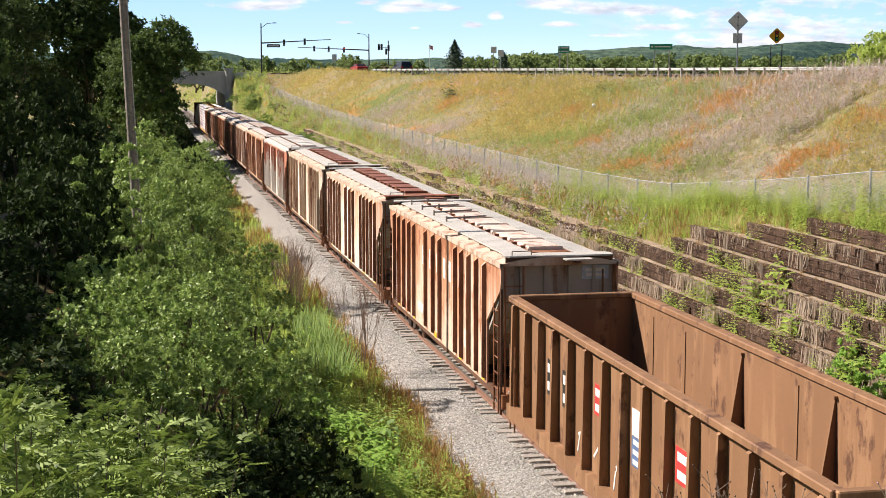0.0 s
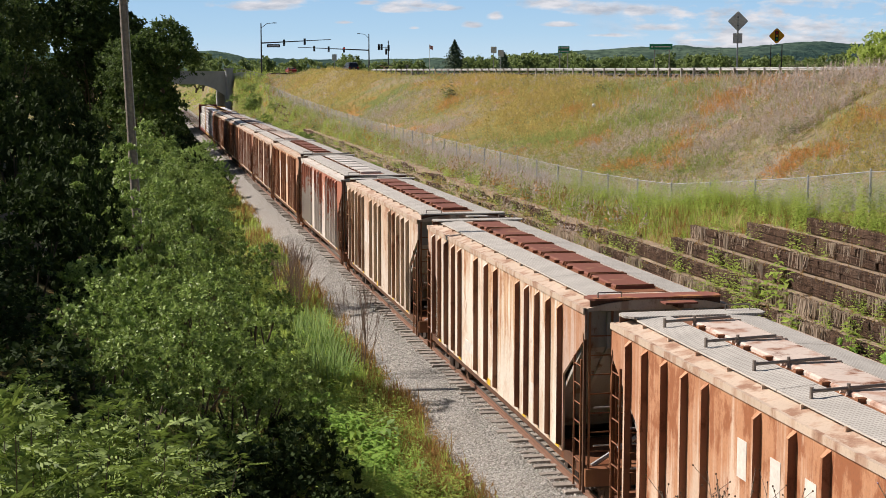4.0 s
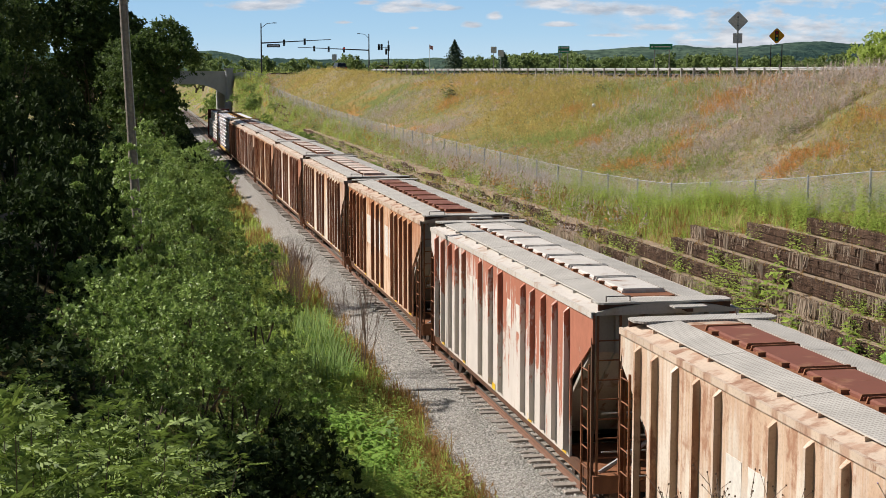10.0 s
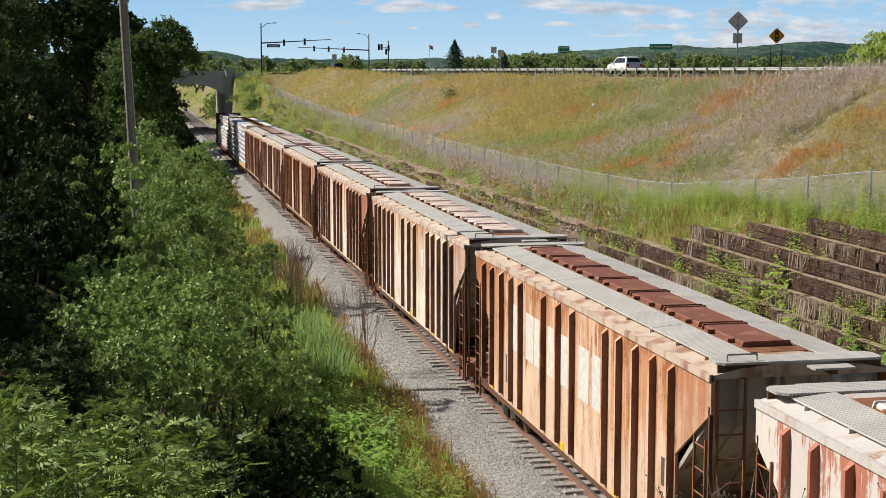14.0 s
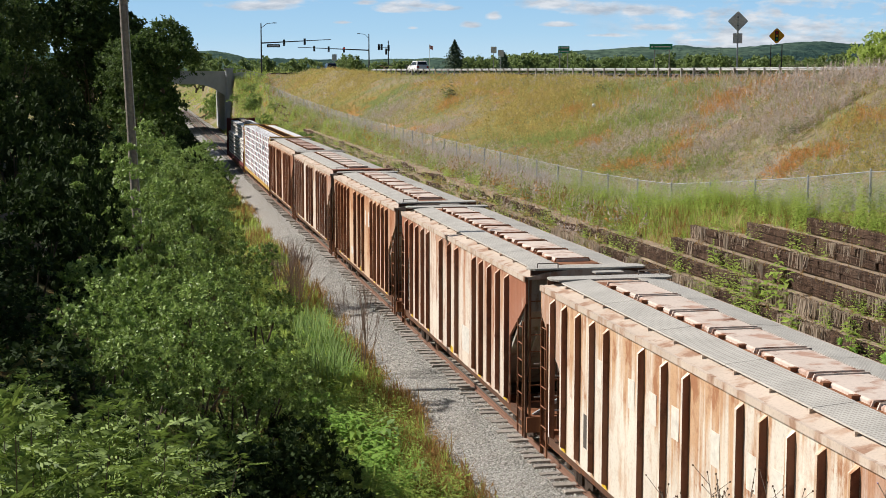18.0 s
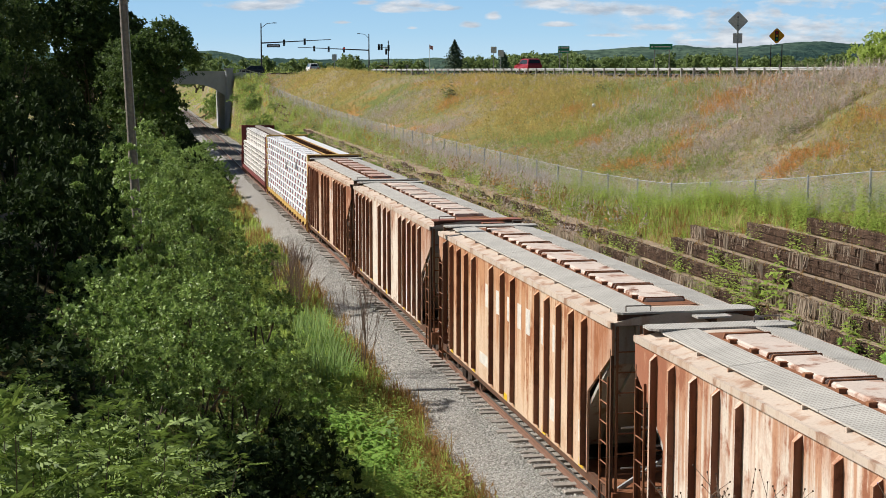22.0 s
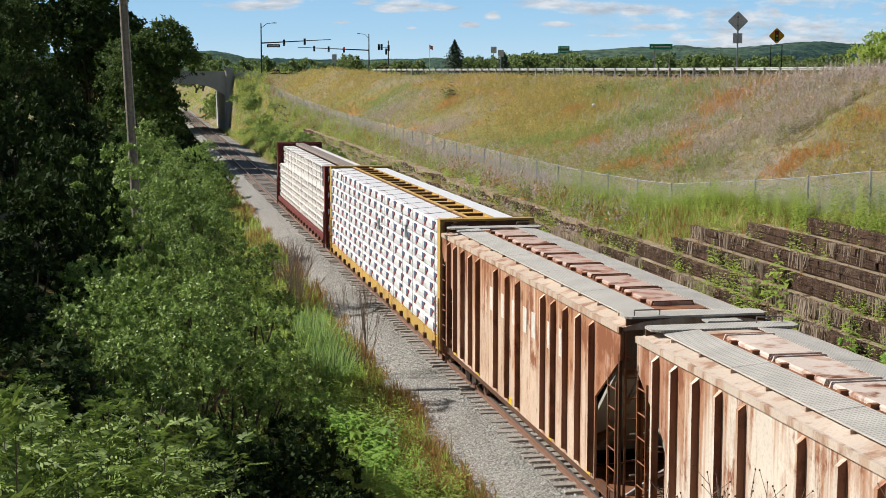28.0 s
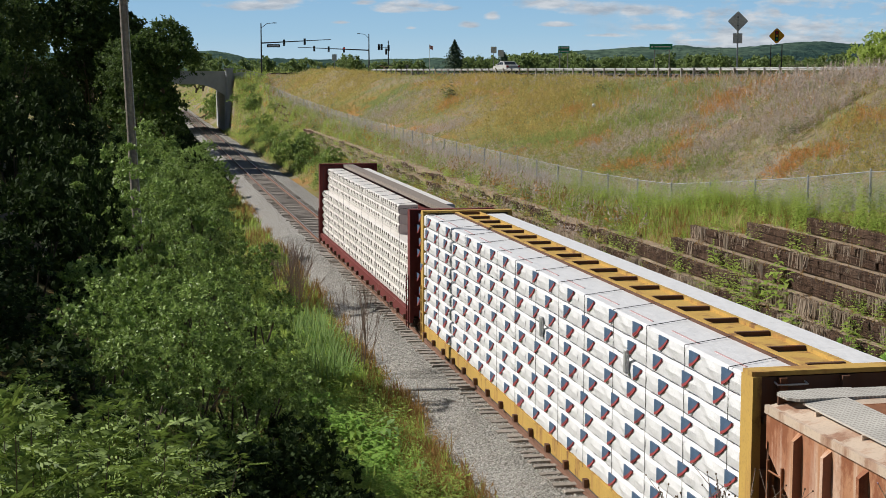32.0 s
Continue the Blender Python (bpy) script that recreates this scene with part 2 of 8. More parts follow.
M_TRUCK = plain("grimy_cast_steel", (0.065, 0.045, 0.035), 0.85, 0.1, 0.5)
M_WHEEL = plain("rusted_wheel", (0.13, 0.07, 0.045), 0.75, 0.2)
M_CONC = concrete_material("bridge_concrete", (0.50, 0.51, 0.53))
M_ASPHALT = plain("asphalt", (0.06, 0.06, 0.06), 0.92)
M_BARK = timber_material("bark", (0.09, 0.07, 0.05), (0.16, 0.13, 0.10), 0.1)
M_LEAF_BUSH = leaf_material("bush_leaf", (0.046, 0.088, 0.019), (0.39, 0.53, 0.15), 0.15, 0.48)
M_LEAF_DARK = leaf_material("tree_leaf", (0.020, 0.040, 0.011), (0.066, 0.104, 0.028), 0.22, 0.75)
# darker copy of the leaf: the shade on the bank is in its colour
M_LEAF_SHADE = leaf_material("shade_painted_leaf", (0.013, 0.028, 0.008), (0.046, 0.077, 0.020), 0.13, 0.85)
# lighter copy of the tree leaf, sunlight on the crowns put into the colour
M_LEAF_MID = leaf_material("sunlight_toned_tree_leaf", (0.028, 0.055, 0.014), (0.110, 0.170, 0.044), 0.22, 0.75)
M_LEAF_LIGHT = leaf_material("sumac_leaf", (0.036, 0.074, 0.013), (0.27, 0.37, 0.085), 0.2)
M_WEED = leaf_material("green_weed", (0.15, 0.23, 0.04), (0.42, 0.52, 0.13), 0.45)
M_BANKWEED = leaf_material("dull_green_weed", (0.08, 0.10, 0.045), (0.19, 0.21, 0.09), 0.35)
M_FENCEGRASS = leaf_material("yellow_green_grass", (0.18, 0.25, 0.05), (0.40, 0.46, 0.13), 0.5)
M_CONIFER = leaf_material("conifer_needle", (0.035, 0.065, 0.042), (0.085, 0.13, 0.08), 0.15)
M_WILLOW = leaf_material("willow_leaf", (0.20, 0.28, 0.05), (0.38, 0.47, 0.12))
M_WOODS = leaf_material("woodland_leaf", (0.075, 0.125, 0.045), (0.22, 0.29, 0.10), 0.3)
M_MEADOWGREEN = leaf_material("meadow_green", (0.17, 0.218, 0.062), (0.34, 0.392, 0.132), 0.5)
M_DRY = leaf_material("dry_grass", (0.26, 0.21, 0.075), (0.44, 0.36, 0.14), 0.45, 0.8)
M_LILAC = leaf_material("knapweed", (0.33, 0.285, 0.235), (0.52, 0.44, 0.395), 0.5, 0.8)
M_OCHRE = leaf_material("ochre_grass", (0.31, 0.245, 0.075), (0.49, 0.40, 0.145), 0.5, 0.8)
M_DEAD = leaf_material("dead_grass", (0.34, 0.27, 0.20), (0.52, 0.43, 0.34), 0.35, 0.85)
M_RUSTWEED = leaf_material("russet_weed", (0.38, 0.19, 0.065), (0.56, 0.31, 0.115), 0.5, 0.8)
M_VERGERUST = leaf_material("russet_verge_weed", (0.20, 0.12, 0.04), (0.36, 0.22, 0.08), 0.4, 0.8)
M_VERGELEAF = leaf_material("verge_leaf", (0.11, 0.21, 0.035), (0.34, 0.52, 0.12), 0.4)
M_REED = leaf_material("reed_blade", (0.15, 0.25, 0.08), (0.34, 0.47, 0.18), 0.35)
M_TWIG = plain("bare_twig", (0.27, 0.20, 0.16), 0.9)


def litter_material():
    m = Mat("earth_litter", 0.95, 0, 0.1)
    a, b = m.noise(1.1, 4, 0.6, m.world_co()), m.noise(14.0, 4, 0.7, m.world_co())
    c = m.mix(m.grey(a, 0.35, 0.7), (0.27, 0.205, 0.145), (0.44, 0.345, 0.25))
    m.colour(m.mix(m.math("MULTIPLY", m.grey(b, 0.45, 0.7), 0.6), c, (0.13, 0.095, 0.06)))
    return m.bump(b, 0.7, 0.04).m


M_LITTER = litter_material()
M_POSTGREY = plain("dull_grey_post", (0.36, 0.37, 0.37), 0.6, 0.3)
# ---------------- the lie of the land ----------------
def lerp(t, pts):
    xs, zs = zip(*pts)
    return float(np.interp(t, xs, zs))


FENCE_X = 10.8
FENCE_Z = [(-200, 5.9), (30, 5.75), (40.5, 5.02), (45, 4.52), (50, 4.05), (58, 3.36), (70, 3.15), (100, 3.2), (140, 3.45), (165, 3.8), (210, 4.7), (262, 6.2), (280, 6.6), (330, 6.8), (900, 6.8)]
ROAD_X = [(-200, 38.0), (40, 38.0), (90, 37.5), (125, 35.8), (170, 31.0), (220, 25.0), (262, 20.5), (330, 17.0), (470, 19.0), (900, 30.0)]
ROAD_Z = [(-200, 8.9), (40, 8.8), (90, 8.68), (125, 8.70), (220, 8.82), (290, 8.85), (350, 7.6), (900, 5.0)]
LEFT_Z = [(-40, 8.0), (-20, 6.2), (-14, 3.4), (-9, 0.9), (-6.5, -0.15), (-5.0, -0.75), (-3.6, -0.55), (-2.9, -0.45)]


def sag(y):
    """How far the line dips, and drifts to the right, in the distance."""
    return 0.5 * (max(0.0, min(y, 330) - 85) / 125) ** 1.3


def land(x, y):
    """Height of the ground."""
    z = flat_land(x, y) - sag(y) * max(0.0, min(1.0, (12 - abs(x)) / 8))
    if y < 13 and x < -3.2:
        # the end of the embankment from which the line is seen
        z = max(z, lerp(y, [(-60, 7.4), (5.4, 7.35), (8.0, 5.6), (13.0, -1.0)]) - max(0.0, x + 6.4) * 2.4)
    return z


def flat_land(x, y):
    if y > 470:
        return 0.0 if abs(x) < 4 else lerp(abs(x), [(4, 0.0), (14, 2.5), (40, 8.4), (90, 8.8)]) - max(0, (y - 470) * 0.0025)
    if x < -2.9:
        z = lerp(x, LEFT_Z) + 0.35 * noise.noise((x * 0.23, y * 0.23, 3.0)) * min(1, (-2.9 - x) / 2)
        if y > 95:
            z = z * max(0.35, 1 - (y - 95) / 160)
        if y < 14:
            z += (14 - y) * 0.05
        return z
    if x < 3.4:
        return -0.45
    fz, rx, rz = lerp(y, FENCE_Z), lerp(y, ROAD_X), lerp(y, ROAD_Z)
    near = min(1, max(0, (54 - y) / 3.0))
    slope_far = lerp(x, [(3.4, -0.45), (4.6, -0.1), (7.7, 1.9), (7.95, 2.05), (8.3, 2.6), (9.2, fz - 0.12), (FENCE_X, fz)])
    slope_near = lerp(x, [(3.4, -0.45), (5.0, -0.35), (5.7, -0.25), (9.7, 3.95), (10.0, 4.45), (FENCE_X, fz)])
    if x <= FENCE_X:
        z = slope_far * (1 - near) + slope_near * near
        z += 0.12 * noise.noise((x * 0.6, y * 0.3, 1.0)) * min(1, (x - 3.4) / 2)
        if 226 < y < 300 and x > 4.6:
            z += (8.5 - z) * min(1, (y - 226) / 31) * min(1, (x - 4.6) / 0.9)
        return z
    if y > 236:
        z = land_bank(x, y, fz, rx, rz)
        return z + (8.6 - z) * min(1, (y - 236) / 21) if y < 300 else max(z, 6.5)
    return land_bank(x, y, fz, rx, rz)


def land_bank(x, y, fz, rx, rz):
    """The meadow bank between fence and highway, and what lies beyond."""
    top = rx - 5.0
    f = (x - FENCE_X) / max(2.0, top - FENCE_X)
    if f < 1:
        z = fz + (rz - fz) * (f - 0.10 * math.sin(6.2832 * f))
        z += 0.45 * noise.noise((x * 0.12, y * 0.10, 5.0)) * math.sin(math.pi * f)
        z += 0.75 * math.exp(-((x - 27) / 6) ** 2 - ((y - 70) / 16) ** 2)
        # the shoulder swells towards the crossing
        z += 0.85 * math.exp(-((f - 0.90) / 0.11) ** 2) * max(0.0, min(1.0, (y - 196) / 26)) * max(0.0, min(1.0, (282 - y) / 22))
        return z + 0.10 * noise.noise((x * 0.8, y * 0.8, 2.0))
    if x < rx + 14:
        return rz + min(0.12, (x - top) * 0.05)
    return rz + 0.12 - min(4.0, (x - rx - 14) * 0.012)


def build_ground():
    xs = np.concatenate([[-1500, -700, -300, -150, -90, -60, -40, -30], np.arange(-26, -3, 1.0), [-2.9, 0, 3.4], np.arange(4.0, 11, 0.4), np.arange(11.2, 44, 0.9),
                         [50, 60, 80, 120, 200, 400, 800, 1600, 2600]])
    ys = np.concatenate([[-300, -120, -60, -30, -15], np.arange(-8, 30, 1.0), np.arange(30, 120, 1.0), np.arange(120, 300, 2.0), np.arange(300, 500, 20), [520, 600, 800, 1200, 1800, 2600, 3600, 4600]])
    v = [(x, y, land(x, y)) for y in ys for x in xs]
    n = len(xs)
    f = [(j * n + i, j * n + i + 1, (j + 1) * n + i + 1, (j + 1) * n + i) for j in range(len(ys) - 1) for i in range(n - 1)]
    ob = smooth(new("ground", from_arrays("ground", v, f, M_GROUND)))
    tagged(ob, "dry meadow bank and railway cutting of sunburnt grass", "ground", kind="structure")


build_ground()


def build_ballast():
    prof = [(-3.35, -0.66), (-2.9, -0.42), (-1.75, -0.255), (-1.25, -0.195), (1.25, -0.195), (1.75, -0.255), (2.9, -0.42), (3.6, -0.66)]
    ys = np.concatenate([np.arange(-60, 16, 4.0), np.arange(16, 110, 0.7), np.arange(110, 480, 4.0)])
    v, k = [], len(prof)
    for y in ys:
        for i, (x, z) in enumerate(prof):
            edge = 0.35 * noise.noise((y * 0.35, i, 0)) if i in (0, 1, 6, 7) else 0
            v.append((x + edge + sag(y), y, z - sag(y) + 0.022 * noise.noise((x * 2, y * 1.1, 4))))
    f = [(j * k + i, j * k + i + 1, (j + 1) * k + i + 1, (j + 1) * k + i) for j in range(len(ys) - 1) for i in range(k - 1)]
    ob = new("ballast", from_arrays("ballast", v, f, M_BALLAST))
    tagged(ob, "bed of pale grey crushed stone under the track", "ballast", kind="structure")


build_ballast()


def build_ballast_stones():
    """Loose stones on the near shoulder of the track."""
    rng = np.random.default_rng(5)
    n = 22000
    y = 24 + (rng.random(n) ** 1.6) * 62
    x = -3.2 + rng.random(n) * 2.35
    z = np.interp(x, [-3.35, -2.9, -1.75, -1.25, 1], [-0.66, -0.42, -0.255, -0.195, -0.195])
    s = 0.017 + 0.020 * rng.random(n)
    base = np.array([(1, 0, 0), (-0.5, 0.86, 0), (-0.5, -0.86, 0), (0.1, 0.0, 1.0), (0.0, 0.1, -0.6)])
    faces = np.array([(0, 1, 3), (1, 2, 3), (2, 0, 3), (1, 0, 4), (2, 1, 4), (0, 2, 4)])
    a = rng.random(n) * 6.283
    jit = base[None] * (0.7 + 0.6 * rng.random((n, 5, 1)))
    ca, sa = np.cos(a)[:, None], np.sin(a)[:, None]
    px = (jit[:, :, 0] * ca - jit[:, :, 1] * sa) * s[:, None] + x[:, None]
    py = (jit[:, :, 0] * sa + jit[:, :, 1] * ca) * s[:, None] + y[:, None]
    pz = jit[:, :, 2] * s[:, None] * 0.8 + z[:, None] + 0.01
    v = np.stack([px, py, pz], 2).reshape(-1, 3)
    f = (faces[None] + (np.arange(n) * 5)[:, None, None]).reshape(-1, 3)
    ob = new("loose_stone", from_arrays("loose_stone", v, f, M_STONE))
    tagged(ob, "loose pale grey ballast stones beside the rails", "stone", kind="stuff")


build_ballast_stones()


def build_track():
    track = thing("railway_track", "single rusty railway track on weathered timber ties", "track", kind="structure")
    for sx in (-1, 1):
        prof = [(-0.07, -0.172), (0.07, -0.172), (0.07, -0.155), (0.012, -0.135), (0.012, -0.04), (0.036, -0.03), (0.036, 0.0), (-0.036, 0.0), (-0.036, -0.03), (-0.012, -0.04), (-0.012, -0.135), (-0.07, -0.155)]
        head = [(-0.028, -0.002), (0.028, -0.002), (0.028, 0.002), (-0.028, 0.002)]
        for name, pr, mat, label in (("rail", prof, M_RAIL, "rust brown steel rail"), ("rail_head", head, M_RAILTOP, "worn bright rail top")):
            bm = bmesh.new()
            last = None
            for y in [-60, 0, 40, 85] + list(range(95, 481, 10)):
                ring = [bm.verts.new((sx * 0.755 + x + sag(y), y, z - sag(y))) for x, z in pr]
                if last:
                    for i in range(len(pr)):
                        bm.faces.new((last[i], last[(i + 1) % len(pr)], ring[(i + 1) % len(pr)], ring[i]))
                last = ring
            bmesh.ops.recalc_face_normals(bm, faces=bm.faces[:])
            part(name, bm, mat, track, label)
    rng = random.Random(3)
    ties = []
    for k in range(4):
        bm = bmesh.new()
        box(bm, -1.28, 1.28, -0.115, 0.115, -0.33, -0.165)
        bevel(bm, 0.012)
        for v in bm.verts:
            v.co.x += rng.uniform(-0.03, 0.03)
            v.co.z += rng.uniform(-0.006, 0.006)
        ties.append(mesh_of("tie", bm, M_TIE))
    y = 14.0
    far = bmesh.new()
    while y < 420:
        m = pose(rng.uniform(-0.09, 0.09) + sag(y), y, rng.uniform(-0.02, 0.025) + 0.012 - sag(y), 0, rng.uniform(-0.6, 0.6), rng.uniform(-2.5, 2.5))
        if y < 175:
            part("tie", rng.choice(ties), None, track, m=m)
        else:
            box(far, -1.28, 1.28, -0.115, 0.115, -0.33, -0.16, m)
        y += 0.53 + rng.uniform(-0.05, 0.05)
    part("far_ties", far, M_TIE, track)["kind"] = "stuff"


build_track()


# ---------------- stepped timber walls ----------------
WALL_H, WALL_D = 0.465, 0.48


def build_timber_walls():
    wall = thing("timber_retaining_wall", "stepped retaining wall of dark weathered railway timbers, partly overgrown", "retaining wall", kind="structure")
    rng = random.Random(8)
    pieces = []
    for k in range(5):
        bm = bmesh.new()
        box(bm, -0.11, 0.11, -1.27, 1.27, 0, 0.215)
        bevel(bm, 0.014)
        for v in bm.verts:
            v.co += Vector((rng.uniform(-0.012, 0.012), rng.uniform(-0.03, 0.03), rng.uniform(-0.008, 0.008)))
        pieces.append(mesh_of("timber", bm, M_CRIB))
    starts = {0: 42.3, 1: 45.8, 2: 49.6, 3: 50.2, 4: 168.0, 5: 146.0, 6: 56.0, 7: 53.0, 8: 52.0, 9: 50.0}
    for row in range(10):
        top, x = 4.70 - row * WALL_H, 9.8 - row * WALL_D
        for course in range(2):
            y = starts[row]
            if course:
                part("timber", rng.choice(pieces), None, wall, m=pose(x + 0.012, y - 0.64, top - 0.45) @ Matrix.Diagonal((1, 0.5, 1, 1)))
                y -= 1.29
            while y > 24:
                m = pose(x + rng.uniform(-0.025, 0.025), y - 1.27, top - 0.225 * (course + 1) + rng.uniform(-0.012, 0.012), 0, 0, rng.uniform(-0.5, 0.5))
                if y > 60:
                    m = pose(0, 0, -rng.uniform(0, 0.16), 0, 0, 0) @ m @ pose(0, 0, 0, rng.uniform(-2.5, 2.5), 0, rng.uniform(-2, 2))
                if row >= 4 and y > 60 and rng.random() < 0.16 + 0.30 * min(1, max(0, (y - 80) / 60)):
                    y -= 2.57
                    continue
                part("timber", rng.choice(pieces), None, wall, m=m)
                y -= 2.57
        if row in (2, 3, 4):
            # stray remains of the rows far along the slope
            y = (214.0, 208.0, 203.0)[row - 2]
            xr = (9.15, 8.75, 8.4)[row - 2]
            for k in range(5):
                part("timber", rng.choice(pieces), None, wall, m=pose(xr + rng.uniform(-0.1, 0.1), y, land(xr, y) + rng.uniform(0.05, 0.2), 0, 0, rng.uniform(-4, 4)))
                y -= rng.choice((2.6, 2.6, 4.0))
        # soil behind each row
        bm = bmesh.new()
        ys = [starts[row] - 0.5 - i * 2.0 for i in range(int((starts[row] - 22) / 2))]
        lo = None
        for yy in ys:
            a = bm.verts.new((x - 0.02, yy, top - 0.045 + 0.03 * noise.noise((yy, row, 0))))
            b = bm.verts.new((x + WALL_D + 0.35, yy, top - 0.02 + 0.05 * noise.noise((yy, row, 9))))
            c = bm.verts.new((x - 0.02, yy, top - 0.6))
            if lo:
                bm.faces.new((lo[0], a, b, lo[1]))
                bm.faces.new((lo[2], c, a, lo[0]))
            lo = (a, b, c)
        part("terrace_soil", bm, M_LITTER, wall, "dry earth and litter on the step")


build_timber_walls()


# ---------------- chain-link fence ----------------
def fence_material():
    m = Mat("chain_link", 0.5, 0.4, 0.4)
    m.colour((0.40, 0.41, 0.41))
    co = m.split()
    d = []
    for s in (1, -1):
        a = m.math("ADD", co[1], m.math("MULTIPLY", co[2], float(s)))
        a = m.math("FRACT", m.math("MULTIPLY", a, 12.0))
        d.append(m.math("LESS_THAN", a, 0.135))
    wire = m.math("MAXIMUM", d[0], d[1])
    tr = m.node("ShaderNodeBsdfTransparent")
    mx = m.node("ShaderNodeMixShader")
    m.to(wire, mx.inputs[0])
    m.to(tr.outputs[0], mx.inputs[1])
    m.to(m.b.outputs[0], mx.inputs[2])
    m.to(mx.outputs[0], m.t.nodes["Material Output"].inputs[0])
    return m.m


def build_fence():
    fence = thing("chain_link_fence", "low grey galvanised chain-link fence along the foot of the bank", "fence", kind="structure")
    mat = fence_material()
    post = bmesh.new()
    rod(post, (0, 0, -0.3), (0, 0, 1.24), 0.042, 8)
    rod(post, (0, 0, 1.24), (0, 0, 1.29), 0.04, 8, 0.012)
    post_me = mesh_of("post", post, M_POSTGREY)
    ys = [36.2 + 4.2 * i for i in range(56)]
    for i, y in enumerate(ys):
        part("post", post_me, None, fence, m=pose(FENCE_X, y, lerp(y, FENCE_Z)))
        if i:
            y0, z0, z1 = ys[i - 1], lerp(ys[i - 1], FENCE_Z), lerp(y, FENCE_Z)
            bm = bmesh.new()
            rod(bm, (FENCE_X, y0, z0 + 1.2), (FENCE_X, y, z1 + 1.2), 0.016, 5)
            part("top_rail", bm, M_POSTGREY, fence)
            bm = bmesh.new()
            bm.faces.new([bm.verts.new(c) for c in ((FENCE_X - 0.03, y0, z0 + 0.03), (FENCE_X - 0.03, y, z1 + 0.03), (FENCE_X - 0.03, y, z1 + 1.19), (FENCE_X - 0.03, y0, z0 + 1.19))])
            part("mesh_panel", bm, mat, fence)


build_fence()
# ---------------- the far road bridge ----------------
def build_bridge():
    br = thing("road_bridge", "grey concrete road bridge with a curved girder over the railway", "bridge", kind="structure")
    y0, y1 = 258.0, 287.0
    bm = bmesh.new()
    arch = [(-14, 9.2), (-14, 5.2), (-9.0, 5.2)]
    arch += [(-9.0 + 13.0 * (i / 20), 5.2 + 2.0 * (1 - abs(2 * i / 20 - 1) ** 2.6)) for i in range(1, 20)]
    arch += [(4.0, 5.2), (5.4, 5.2), (5.4, 9.2)]
    slab(bm, arch, 1, y0, y0 + 0.9)
    part("girder", bm, M_CONC, br)
    part("deck", boxm(-14, 5.4, y0 + 0.9, y1, 7.1, 8.55), M_CONC, br)
    part("parapet", boxm(-14, 5.4, y1 - 0.4, y1, 8.55, 9.2), M_CONC, br)
    part("coping", boxm(-14, 5.2, y0 - 0.12, y0 + 0.55, 9.2, 9.36), M_CONC, br)
    part("abutment", boxm(4.0, 5.6, y0 + 0.15, y1, -1.0, 7.09), M_CONC, br)
    part("abutment", boxm(-12.0, -9.0, y0 + 0.15, y1, -1.0, 7.09), M_CONC, br)
    bm = bmesh.new()
    rod(bm, (4.78, y0 - 0.35, -1.0), (4.78, y0 - 0.35, 6.2), 0.52, 16, 0.52)
    rod(bm, (4.78, y0 - 0.35, 6.2), (4.74, y0 - 0.35, 9.6), 0.54, 16, 0.68)
    part("pylon", bm, M_CONC, br, "pale tapered concrete pylon")
    part("end_wall", boxm(5.4, 7.4, y0 + 0.3, y1, -1.0, 9.0), M_CONC, br)
    part("pylon_cap", boxm(3.9, 5.55, y0 - 0.9, y0 + 0.3, 9.6, 9.82), M_CONC, br)
    # steel rail that runs down from the end of the bridge, and the rail over the girder
    for k in range(7):
        x, z = 6.0 + 0.75 * k, 9.55 - 0.16 * max(0, k - 2) ** 1.2
        part("rail_post", boxm(x - 0.06, x + 0.06, y0 - 2.06, y0 - 1.94, z - 1.6, z), M_STEEL, br)
    for dz in (0.0, -0.45):
        bm = bmesh.new()
        for k in range(6):
            z0, z1 = (9.55 + dz - 0.16 * max(0, q - 2) ** 1.2 for q in (k, k + 1))
            rod(bm, (6.0 + 0.75 * k, y0 - 2, z0), (6.75 + 0.75 * k, y0 - 2, z1), 0.07, 6)
        part("hand_rail", bm, M_STEEL, br, "pale steel hand rail")


build_bridge()


# ---------------- the highway ----------------
def build_road():
    ys = list(range(-345, 470, 5))
    v, f = [], []
    for y in ys:
        x, z = lerp(y, ROAD_X), lerp(y, ROAD_Z)
        v += [(x - 4.0, y, z + 0.22), (x + 10, y, z + 0.26)]
    f = [(2 * i, 2 * i + 1, 2 * i + 3, 2 * i + 2) for i in range(len(ys) - 1)]
    tagged(new("road", from_arrays("road", v, f, M_ASPHALT)), "grey asphalt highway on top of the bank", "road", kind="structure")
    v = [(-400, 262, 8.6), (-13.9, 262, 8.6), (-13.9, 284, 8.6), (-400, 284, 8.6), (5.3, 262, 8.62), (60, 262, 9.0), (60, 284, 9.0), (5.3, 284, 8.62), (60, 262, 9.0), (400, 262, 9.0), (400, 284, 9.0), (60, 284, 9.0)]
    tagged(new("road", from_arrays("road", v, [(0, 1, 2, 3), (4, 5, 6, 7), (8, 9, 10, 11)], M_ASPHALT)), "grey asphalt cross road over the bridge", "road", kind="structure")


build_road()


M_BEAM = plain("weathered_guardrail_steel", (0.50, 0.51, 0.51), 0.6, 0.1)


